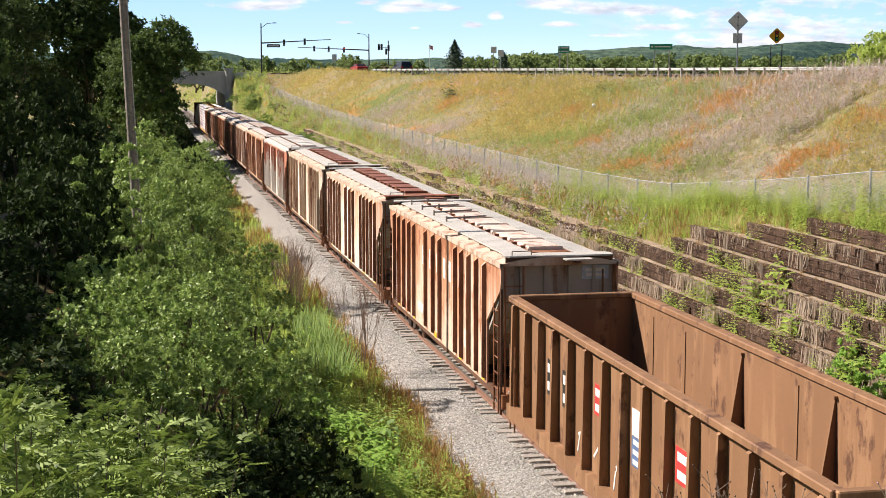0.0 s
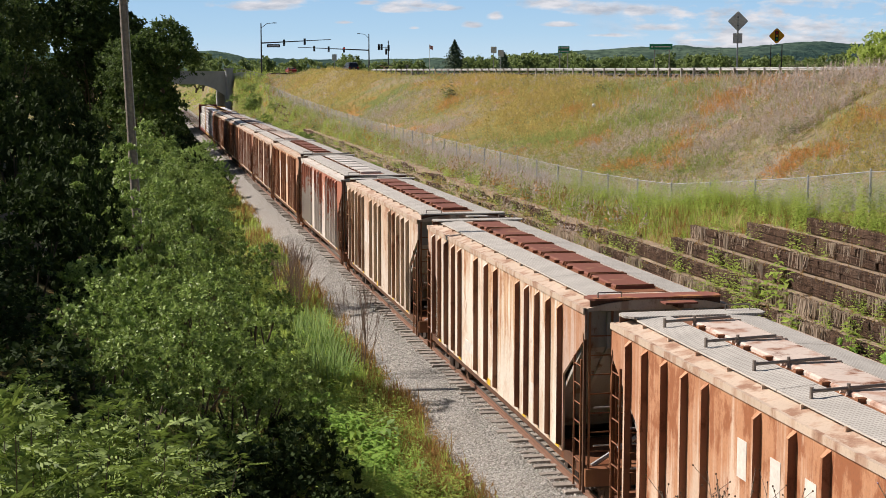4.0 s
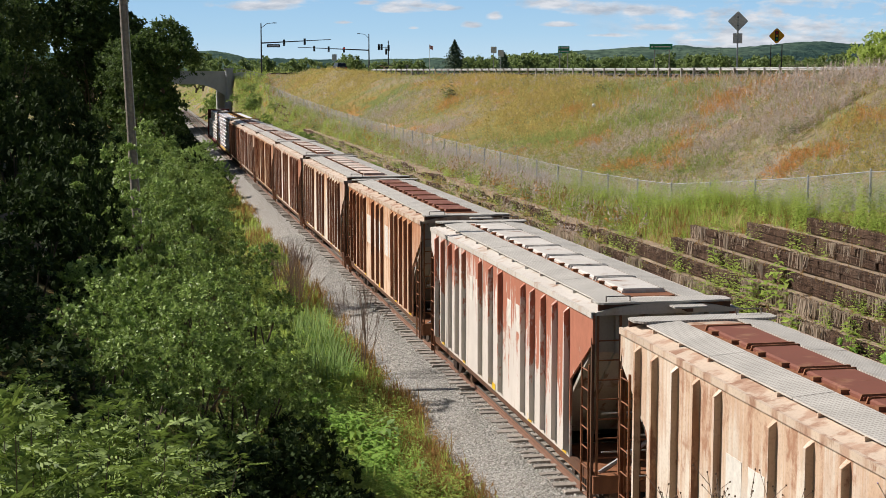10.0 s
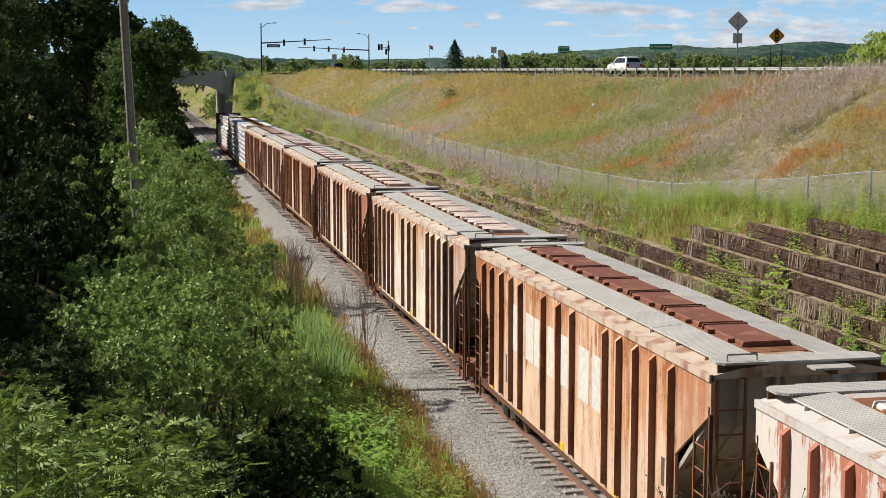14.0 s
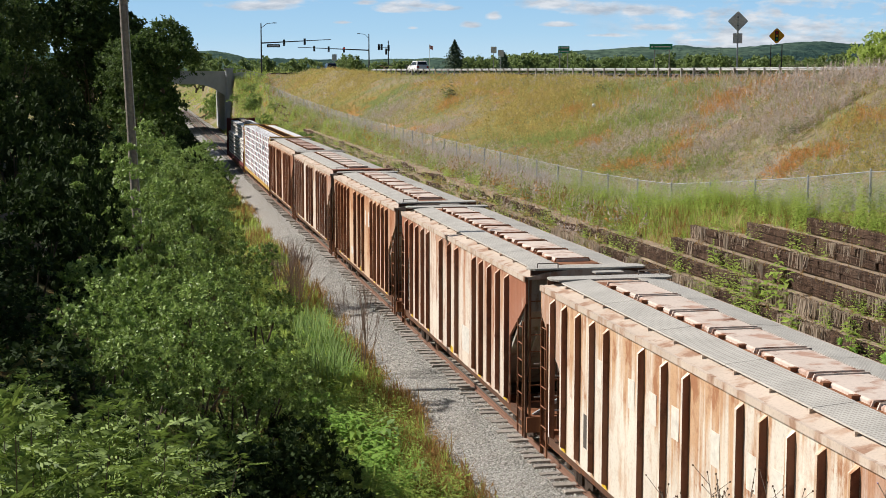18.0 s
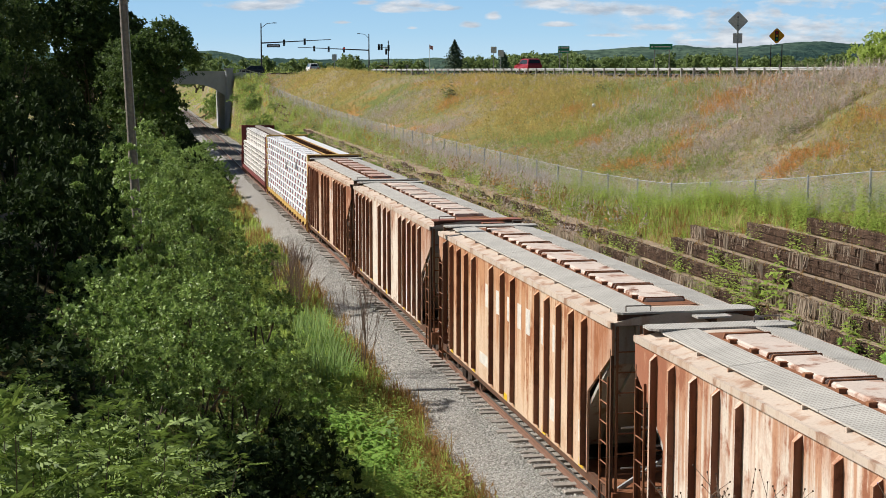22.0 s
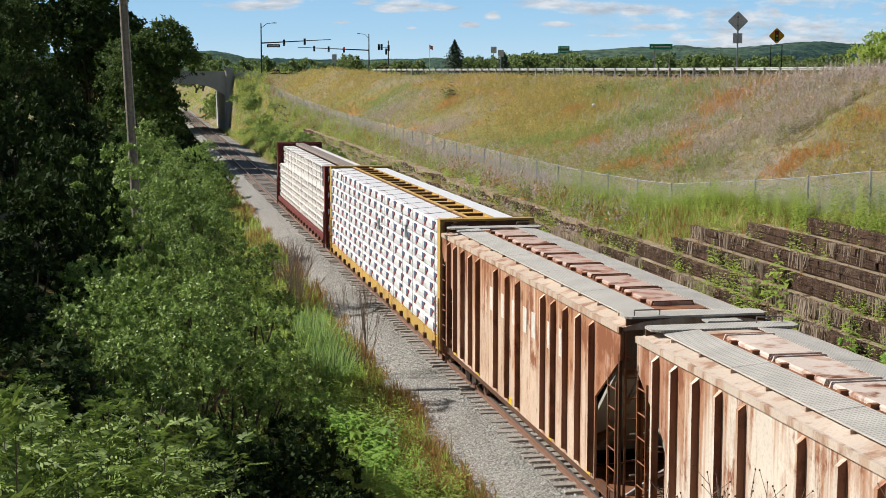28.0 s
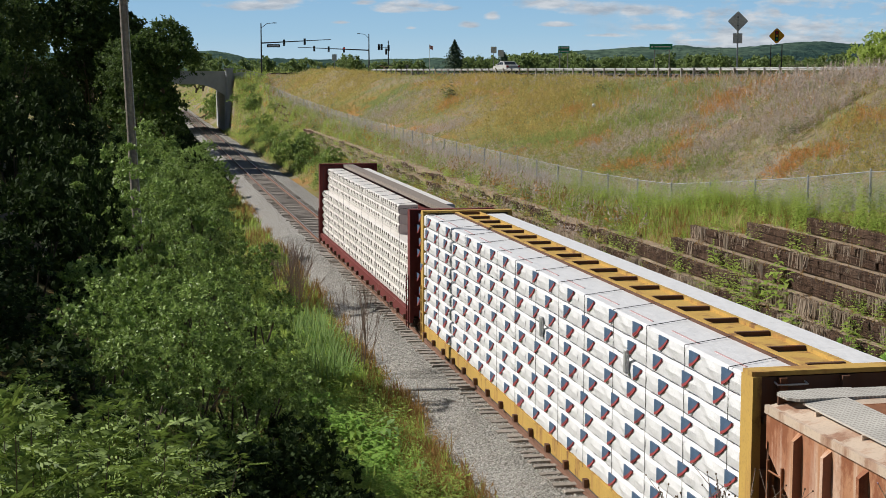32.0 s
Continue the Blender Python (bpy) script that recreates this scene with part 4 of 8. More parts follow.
        for x in (-1.42, -0.95):
            box(bm, x - 0.022, x + 0.022, d * HALF - 0.02, d * HALF + 0.02, 0.8, 4.3)
        for k in range(8):
            rod(bm, (-1.42, d * HALF, 1.0 + 0.4 * k), (-0.95, d * HALF, 1.0 + 0.4 * k), 0.016)
        part("end_ladder", bm, M_RUST, car)
        bm = bmesh.new()
        rod(bm, (-1.3, d * (HALF - 0.05), 1.5), (1.3, d * (HALF - 0.05), 1.5), 0.018)
        rod(bm, (-1.3, d * (HALF - 0.05), 2.3), (1.3, d * (HALF - 0.05), 2.3), 0.018)
        rod(bm, (-1.2, d * (HALF - 0.5), 0.95), (0.4, d * (HALF - 0.9), 1.7), 0.05)
        rod(bm, (0.3, d * (HALF - 0.5), 1.0), (1.2, d * (HALF - 0.7), 1.5), 0.05)
        part("end_pipe", bm, M_STEEL, car)
        add_coupler(car, d * HALF, d)
        add_truck(car, d * (HALF - 1.75))
    bm = bmesh.new()
    rod(bm, (0.5, -HALF - 0.12, 2.4), (0.5, -HALF - 0.06, 2.4), 0.28, 16)
    part("brake_wheel", bm, M_RUST, car)
    # discharge hoppers under the body
    for k in range(3):
        y = -4.0 + 4.0 * k
        bm = bmesh.new()
        lo = [bm.verts.new(c) for c in ((-0.6, y - 0.45, 0.32), (0.6, y - 0.45, 0.32), (0.6, y + 0.45, 0.32), (-0.6, y + 0.45, 0.32))]
        hi = [bm.verts.new(c) for c in ((-1.45, y - 1.7, SILL), (1.45, y - 1.7, SILL), (1.45, y + 1.7, SILL), (-1.45, y + 1.7, SILL))]
        for i in range(4):
            bm.faces.new((lo[i], lo[(i + 1) % 4], hi[(i + 1) % 4], hi[i]))
        bm.faces.new(lo[::-1])
        part("discharge_hopper", bm, end_mat, car)
    # faded panels and bars in place of lettering, on the near side
    for (y, z, w, h, mat) in marks:
        part("marking", boxm(-SIDE_X - 0.006, -SIDE_X + 0.01, y, y + w, z, z + h), mat, car, "faded painted lettering block")
    return car, y_end + HALF


def flaked(name, top, low, level):
    """Red paint that has flaked off the lower part of a white side in ragged tongues."""
    m = Mat(name, 0.7, 0, 0.3)
    z = m.split()[2]
    comb = m.node("ShaderNodeCombineXYZ")
    m.to(m.math("MULTIPLY", m.rnd(), 31.0), comb.inputs[1])
    off = m.node("ShaderNodeVectorMath")
    off.operation = "ADD"
    m.to(m.co, off.inputs[0])
    m.to(comb.outputs[0], off.inputs[1])
    co = off.outputs[0]
    tongues = m.noise((1.0, 3.8, 0.22), 6, 0.72, co)
    bits = m.noise((6.0, 6.0, 3.0), 5, 0.7, co)
    h = m.math("ADD", m.math("MULTIPLY", z, 0.75), m.math("MULTIPLY", m.math("SUBTRACT", tongues, 0.5), 6.5))
    h = m.math("SUBTRACT", h, m.math("MULTIPLY", m.split()[1], 0.11))
    h = m.math("ADD", h, m.math("MULTIPLY", m.math("SUBTRACT", bits, 0.5), 3.0))
    base = m.mix(m.grey(m.noise(0.7, 4, 0.6), 0.35, 0.7), tuple(x * 0.85 for x in low), low)
    red = m.mix(m.grey(bits, 0.35, 0.7), tuple(x * 0.8 for x in top), top)
    c = m.mix(m.grey(h, level - 0.20, level + 0.16), base, red)
    c = m.mix(m.math("MULTIPLY", m.grey(m.noise((3.0, 5.0, 0.4), 5, 0.7), 0.58, 0.72), 0.6), c, (0.30, 0.12, 0.06))
    m.colour(c)
    return m.bump(bits, 0.2, 0.005).m


CARS = []
R = tuple(RIB_Y)
PEACH = rusty("peach_paint", (0.68, 0.51, 0.39), rust=(0.32, 0.12, 0.055), amount=0.60, tint=(0.49, 0.23, 0.115), lines=R, ends=0.3)
CREAM = rusty("cream_paint", (0.71, 0.62, 0.53), rust=(0.31, 0.12, 0.065), amount=0.52, tint=(0.47, 0.235, 0.13), lines=R, ends=0.9)
IVORY = rusty("ivory_paint", (0.75, 0.68, 0.585), rust=(0.37, 0.17, 0.085), amount=0.42, tint=(0.55, 0.33, 0.18), lines=R, ends=0.5)
PALE = rusty("pale_beige_paint", (0.68, 0.60, 0.51), rust=(0.37, 0.20, 0.125), amount=0.44, tint=(0.56, 0.39, 0.27), lines=R)
ORANGE = rusty("orange_rust_paint", (0.70, 0.51, 0.37), rust=(0.32, 0.12, 0.045), amount=0.58, tint=(0.52, 0.235, 0.105), lines=R, ends=0.4)
BROWN = rusty("brown_rust_paint", (0.68, 0.50, 0.355), rust=(0.32, 0.12, 0.05), amount=0.54, tint=(0.49, 0.235, 0.11), lines=R, ends=0.5)
RUSSET = rusty("russet_paint", (0.66, 0.50, 0.385), rust=(0.26, 0.095, 0.045), amount=0.64, tint=(0.44, 0.21, 0.105), lines=R, ends=0.4)
TAN = rusty("tan_paint", (0.73, 0.64, 0.545), rust=(0.26, 0.10, 0.05), amount=0.42, tint=(0.45, 0.23, 0.125), lines=R, ends=0.4)
REDWHITE = flaked("flaking_red_on_white_paint", (0.46, 0.175, 0.11), (0.66, 0.60, 0.55), 2.50)
# rib rust taken darker, so that it holds the flanks' shade as well
RIB_BROWN = rusty("rusted_shaded_rib", (0.30, 0.14, 0.085), rust=(0.13, 0.048, 0.028), amount=0.70, tint=(0.21, 0.08, 0.042))
RIB_CREAM = rusty("streaked_rib", (0.52, 0.38, 0.27), rust=(0.20, 0.09, 0.05), amount=0.6, tint=(0.34, 0.18, 0.10))
ROOF_RUST = rusty("rusty_roof", (0.57, 0.455, 0.355), rust=(0.31, 0.175, 0.115), amount=0.58, tint=(0.43, 0.28, 0.20))
ROOF_TAN = rusty("tan_roof", (0.58, 0.48, 0.395), rust=(0.33, 0.195, 0.13), amount=0.55, tint=(0.46, 0.32, 0.235))
ROOF_WHITE = rusty("white_roof", (0.58, 0.54, 0.49), rust=(0.36, 0.22, 0.15), amount=0.38, tint=(0.46, 0.37, 0.30))
M_GRATE_RED = rusty("rust_red_grating", (0.27, 0.10, 0.07), amount=0.4)


def letters(ys, z, w, h, mat=None):
    return [(y, z + 0.0 * i, w, h, mat or M_WHITEBAR) for i, y in enumerate(ys)]


SIX = letters((-4.60, -3.64, -2.30, -1.50, -0.46, 0.68, 1.88), 3.05, 0.35, 0.60)
BIG = letters((-2.85, -1.9, -0.58, 0.5, 1.62, 2.4, 3.7), 2.45, 0.72, 1.1)
SMALL = [(-6.55, 2.0, 0.34, 0.5, M_BLACKBAR), (4.75, 1.5, 0.3, 0.7, M_BLACKBAR)]
STENCIL = [(-6.6, 1.55, 0.34, 0.45, M_WHITEBAR), (-4.6, 1.5, 0.5, 0.5, M_WHITEBAR), (1.9, 1.45, 1.0, 0.3, M_WHITEBAR)]
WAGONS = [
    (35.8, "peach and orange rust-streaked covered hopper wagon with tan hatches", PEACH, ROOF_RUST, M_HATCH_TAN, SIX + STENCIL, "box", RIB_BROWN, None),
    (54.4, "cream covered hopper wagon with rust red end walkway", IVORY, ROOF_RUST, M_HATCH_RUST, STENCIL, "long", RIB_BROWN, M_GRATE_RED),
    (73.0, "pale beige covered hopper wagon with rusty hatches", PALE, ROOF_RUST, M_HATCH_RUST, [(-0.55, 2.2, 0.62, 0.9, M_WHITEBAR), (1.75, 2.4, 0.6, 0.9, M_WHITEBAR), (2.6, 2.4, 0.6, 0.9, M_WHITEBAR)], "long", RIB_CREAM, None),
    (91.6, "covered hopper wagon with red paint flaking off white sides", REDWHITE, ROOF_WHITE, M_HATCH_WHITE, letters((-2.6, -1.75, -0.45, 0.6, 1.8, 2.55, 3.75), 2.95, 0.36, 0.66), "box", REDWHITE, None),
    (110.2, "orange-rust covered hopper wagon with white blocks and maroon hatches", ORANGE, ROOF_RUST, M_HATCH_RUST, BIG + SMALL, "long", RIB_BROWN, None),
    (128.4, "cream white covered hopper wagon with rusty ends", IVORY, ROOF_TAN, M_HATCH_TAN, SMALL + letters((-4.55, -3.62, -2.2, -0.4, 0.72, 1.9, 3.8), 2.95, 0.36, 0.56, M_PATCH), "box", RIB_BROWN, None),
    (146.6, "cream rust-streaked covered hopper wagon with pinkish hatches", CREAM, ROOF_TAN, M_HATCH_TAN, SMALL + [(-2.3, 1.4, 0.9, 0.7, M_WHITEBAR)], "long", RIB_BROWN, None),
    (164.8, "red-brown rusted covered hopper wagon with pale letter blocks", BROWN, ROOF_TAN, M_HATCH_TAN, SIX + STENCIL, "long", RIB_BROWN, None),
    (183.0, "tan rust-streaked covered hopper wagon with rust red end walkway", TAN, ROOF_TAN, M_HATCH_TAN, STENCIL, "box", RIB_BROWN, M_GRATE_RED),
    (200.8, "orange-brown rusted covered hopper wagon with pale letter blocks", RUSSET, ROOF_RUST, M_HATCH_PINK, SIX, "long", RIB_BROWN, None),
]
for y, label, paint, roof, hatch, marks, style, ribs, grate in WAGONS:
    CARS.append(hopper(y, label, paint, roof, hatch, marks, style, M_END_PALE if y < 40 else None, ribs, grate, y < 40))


# ---------------- the open gondola ----------------
M_GON = rusty("brown_gondola_paint", (0.235, 0.122, 0.060), rust=(0.105, 0.048, 0.027), amount=0.56, tint=(0.30, 0.165, 0.085))


def gondola(y_far):
    car = thing("gondola_wagon", "empty high-sided brown steel gondola wagon with ribbed sides", "railway wagon")
    L, zt, zb = 8.6, 3.77, 1.02
    for sx in (-1, 1):
        bm = bmesh.new()
        box(bm, *sorted((sx * 1.47, sx * 1.51)), -L, L, zb, zt - 0.05)
        part("side_wall", bm, M_GON, car)
        bm = bmesh.new()
        box(bm, *sorted((sx * 1.42, sx * 1.66)), -L, L, zt - 0.14, zt)
        part("top_rail", bevel(bm, 0.02), M_GON, car)
        part("side_sill", boxm(*sorted((sx * 1.46, sx * 1.70)), -L, L, zb - 0.22, zb + 0.12), M_GON, car)
        for k in range(15):
            y = -L + 0.35 + k * (2 * L - 0.7) / 14
            bm = bmesh.new()
            slab(bm, [(sx * 1.50, zb), (sx * 1.70, zb + 0.05), (sx * 1.66, zt - 0.20), (sx * 1.50, zt - 0.10)], 1, y - 0.06, y + 0.06)
            part("stake", bm, M_GON, car)
        for y in (1.7, -2.4, -6.6):
            bm = bmesh.new()
            slab(bm, [(sx * 1.468, zb), (sx * 1.06, zb), (sx * 1.44, zt - 0.26), (sx * 1.468, zt - 0.24)], 1, y - 0.03, y + 0.03)
            part("gusset", bm, M_GON, car, "triangular inner side brace")
            part("gusset_cap", boxm(*sorted((sx * 1.40, sx * 1.468)), y - 0.07, y + 0.07, zt - 0.26, zt - 0.22), M_GON, car)
        for y in (7.0, 4.9, -0.9, -4.6):
            part("weld_strip", boxm(*sorted((sx * 1.45, sx * 1.469)), y - 0.02, y + 0.02, zb + 1.0, zt - 0.35), M_GON, car)
    part("floor", boxm(-1.5, 1.5, -L, L, zb - 0.05, zb + 0.02), M_GON, car)
    for d in (-1, 1):
        part("end_wall", boxm(-1.5, 1.5, d * (L - 0.02) - 0.03, d * (L - 0.02) + 0.03, zb, zt - 0.05), M_GON, car)
        bm = bmesh.new()
        box(bm, -1.6, 1.6, d * L - 0.1, d * L + 0.1, zt - 0.12, zt + 0.004)
        part("end_rail", bevel(bm, 0.02), M_GON, car)
        for x in (-1.1, -0.4, 0.4, 1.1):
            part("end_stake", boxm(x - 0.07, x + 0.07, *sorted((d * L, d * (L + 0.14))), zb, zt - 0.15), M_GON, car)
        part("end_sill", boxm(-1.5, 1.5, d * (L + 0.05) - 0.1, d * (L + 0.05) + 0.1, zb - 0.4, zb), M_GON, car)
        part("draft_sill", boxm(-0.3, 0.3, *sorted((d * (L - 4.0), d * (L + 0.1))), 0.6, zb - 0.05), M_TRUCK, car)
        add_coupler(car, d * L, d)
        add_ladder(car, -1.62, d * (L - 0.5), d * (L - 0.08), 0.5, 2.6, 5, M_GON)
        add_truck(car, d * (L - 1.85))
    # lettering and placards on the near side, as plain bars on their panels
    white, red, blue = plain("white_stencil", (0.75, 0.74, 0.72), 0.6), plain("red_placard", (0.60, 0.05, 0.045), 0.6), plain("blue_stencil", (0.10, 0.16, 0.30), 0.6)
    for yc, z, w, h, mt, rows, cols in ((5.30, 2.02, 0.46, 0.80, M_DARK, 2, 2), (4.12, 2.00, 0.40, 0.80, M_DARK, 2, 1), (1.77, 2.36, 0.50, 0.62, red, 2, 1), (-0.59, 2.50, 0.60, 0.50, white, 0, 0), (-0.59, 1.92, 0.60, 0.56, blue, 3, 1), (-2.95, 2.24, 0.74, 0.62, red, 2, 1)):
        y, dy = yc + w / 2, 0.0
        p = part("placard", boxm(-1.525, -1.50, y - dy - w, y - dy, z, z + h), mt, car, "painted panel on the side")
        for r in range(rows):
            for c in range(cols):
                ya, za = y - dy - w + w * (c + 0.14) / max(1, cols), z + h * (r + 0.25) / rows
                part("lettering", boxm(-1.531, -1.526, ya, ya + 0.72 * w / cols, za, za + h * 0.5 / rows), white, p, "white lettering bar")
    # faded chalk-like strokes low on the side
    for y, z, a in ((3.1, 1.5, 20), (2.95, 1.75, 70), (2.8, 1.45, -30), (1.9, 1.6, 50), (1.7, 1.4, 10), (0.7, 1.35, 15), (0.5, 1.5, -40), (0.3, 1.3, 80), (-1.7, 1.35, 25), (-1.9, 1.4, -25)):
        part("chalk_stroke", boxm(-0.004, 0.004, -0.03, 0.03, -0.2, 0.2), white, car, m=pose(-1.516, y, z, a, 0, 0))
    return car, y_far - L


CARS.append(gondola(34.5))


# ---------------- the two lumber wagons ----------------
def wrap_material(name, c):
    m = Mat(name, 0.45, 0, 0.4)
    a, b = m.noise((3.0, 2.2, 5.0), 5, 0.65), m.noise((1.0, 14.0, 3.0), 3, 0.6)
    m.colour(m.mix(m.math("MULTIPLY", m.grey(a, 0.45, 0.75), 0.35), c, tuple(x * 0.72 for x in c)))
    return m.bump(m.math("ADD", a, m.math("MULTIPLY", b, 0.5)), 0.6, 0.05).m


M_WRAP = wrap_material("white_plastic_wrap", (0.72, 0.72, 0.73))
M_WRAP2 = wrap_material("off_white_plastic_wrap", (0.70, 0.67, 0.64))
M_YELLOW = rusty("yellow_wagon_paint", (0.54, 0.345, 0.09), rust=(0.20, 0.10, 0.04), amount=0.46, tint=(0.40, 0.22, 0.07))
M_MAROON = rusty("maroon_wagon_paint", (0.16, 0.03, 0.028), rust=(0.08, 0.03, 0.02), amount=0.2, tint=(0.12, 0.04, 0.03))
M_LOGO_BLUE = plain("printed_blue", (0.080, 0.135, 0.225), 0.5)
M_LOGO_RED = plain("printed_red", (0.42, 0.075, 0.075), 0.5)
M_PRINT = plain("faint_red_print", (0.52, 0.34, 0.34), 0.5)
M_STRAP = plain("black_strap", (0.03, 0.03, 0.035), 0.6)


def pack_mesh(length, height, depth, wrap):
    """A wrapped bundle of boards, its wrap pleated, with the printed flags on the outer side."""
    bm = bmesh.new()
    n = max(3, int(length / 0.30))
    rows = []
    rng = random.Random(int(length * 10) + int(height * 100))
    for i in range(n + 1):
        y = length * i / n
        o = 0.008 * math.sin(i * 2.1) + rng.uniform(-0.006, 0.006)
        rows.append([bm.verts.new(c) for c in ((0, y, 0.015), (-depth + 0.08 + o, y, 0.0), (-depth + o, y, 0.06), (-depth - 0.02 - o, y, height * 0.55), (-depth + o, y, height - 0.05), (-depth + 0.07, y, height - 0.008), (0, y, height - 0.012))])
    for a, b in zip(rows, rows[1:]):
        for j in range(6):
            bm.faces.new((a[j], a[j + 1], b[j + 1], b[j]))
    bm.faces.new(rows[0])
    bm.faces.new(rows[-1][::-1])
    bmesh.ops.recalc_face_normals(bm, faces=bm.faces[:])
    return mesh_of("lumber_pack", bm, wrap)


def flag_mesh(height, length, dark):
    """One printed corner flag: a dark wedge edged by a red curve."""
    bm = bmesh.new()
    t, s = height * 0.92, height * 0.60
    arc = [(0.0, 1.0), (0.25, 0.84), (0.50, 0.63), (0.75, 0.37), (1.0, 0.05)]
    slab(bm, [(-length, t), (0, t)] + [(-length * q, t - s * z) for q, z in arc], 0, -0.001, 0.025)
    n = len(bm.faces)
    slab(bm, [(-length * q, t - s * z) for q, z in arc] + [(-length * (q + 0.03), t - s * z - 0.045 + 0.012 * q) for q, z in arc[::-1]], 0, -0.002, 0.025)
    bm.faces.ensure_lookup_table()
    for f in bm.faces[n:]:
        f.material_index = 1
    return mesh_of("printed_flag", bm, [dark, M_LOGO_RED])


def centre_beam(y_near, length, label, body, yellow):
    car = thing("lumber_wagon", label, "railway wagon", "lumber wagons of the train")
    H = length / 2
    zd, zt = 1.02, (4.62 if yellow else 4.45)
    part("deck", boxm(-1.42, 1.42, -H, H, zd - 0.12, zd), body, car)
    for sx in (-1, 1):
        part("side_sill", boxm(*sorted((sx * 1.36, sx * 1.46)), -H, H, zd - 0.34, zd + 0.02), body, car)
        for k in range(18):
            y = -H + 0.8 + k * (length - 1.6) / 17
            part("winch", boxm(*sorted((sx * 1.44, sx * 1.56)), y - 0.07, y + 0.07, zd - 0.34, zd - 0.16), M_SILL, car)
    part("centre_sill", boxm(-0.35, 0.35, -H, H, 0.62, zd - 0.12), body, car)
    for d in (-1, 1):
        # yellow wagon: dark rust on the end face, its shade included in that colour
        b = part("bulkhead", boxm(-1.46, 1.46, d * (H - 0.16) - 0.16, d * (H - 0.16) + 0.16, zd, zt), M_SILL if yellow else body, car)
        for x in (-1.47, 1.33):
            part("bulkhead_post", boxm(x, x + 0.14, d * (H - 0.16) - 0.22, d * (H - 0.16) + 0.22, zd - 0.2, zt + 0.02), body, b)
        part("bulkhead_cap", boxm(-1.47, 1.47, d * (H - 0.16) - 0.17, d * (H - 0.16) + 0.17, zt + 0.02, zt + 0.09), body, b)
        for k in range(4):
            part("stiffener", boxm(-1.3, 1.3, *sorted((d * H, d * (H + 0.10))), zd + 0.5 + 0.8 * k, zd + 0.62 + 0.8 * k), M_SILL if yellow else body, b)
        for x in (-1.0, 0.0, 1.0):
            part("stiffener", boxm(x - 0.06, x + 0.06, *sorted((d * H, d * (H + 0.12))), zd, zt), M_SILL if yellow else body, b)
        bm = bmesh.new()
        for q in (-1.1, -0.62):
            rod(bm, (q, d * H, zt - 0.08), (q, d * (H + 0.12), zt - 0.10), 0.014)
        rod(bm, (-1.1, d * (H + 0.12), zt - 0.10), (-0.62, d * (H + 0.12), zt - 0.10), 0.014)
        part("grab_iron", bm, M_WHITEBAR, b, "pale bent grab iron")
        add_ladder(car, -1.50, d * (H - 0.5), d * (H - 0.1), 0.5, 2.3, 5, body)
        add_coupler(car, d * (H + 0.1), d)
        add_truck(car, d * (H - 2.4))
    # centre beam with its open top
    if yellow:
        for sx in (-1, 1):
            part("top_chord", boxm(*sorted((sx * 0.32, sx * 0.42)), -H + 0.3, H - 0.3, zt - 0.14, zt + 0.05), body, car)
        n = 19
        for k in range(n):
            y = -H + 0.6 + k * (length - 1.2) / (n - 1)
            part("cross_bar", boxm(-0.32, 0.32, y - 0.045, y + 0.045, zt - 0.03, zt + 0.065), M_SILL, car)
        part("beam_floor", boxm(-0.32, 0.32, -H + 0.32, H - 0.32, zt - 0.05, zt - 0.014), body, car)
        part("web_plate", boxm(-0.05, 0.05, -H + 0.3, H - 0.3, zd, zt - 0.055), body, car)
        for sx in (-1, 1):
            part("chord_lip", boxm(*sorted((sx * 0.424, sx * 0.448)), -H + 0.35, H - 0.35, zt - 0.06, zt + 0.03), M_SILL, car)
    else:
        part("top_chord", boxm(-0.25, 0.25, -H + 0.1, H - 0.1, zt - 0.10, zt + 0.05), M_BAR, car, "grey steel top beam")
        part("web_plate", boxm(-0.05, 0.05, -H + 0.3, H - 0.3, zd, zt - 0.1), body, car)
    return car, y_near + H


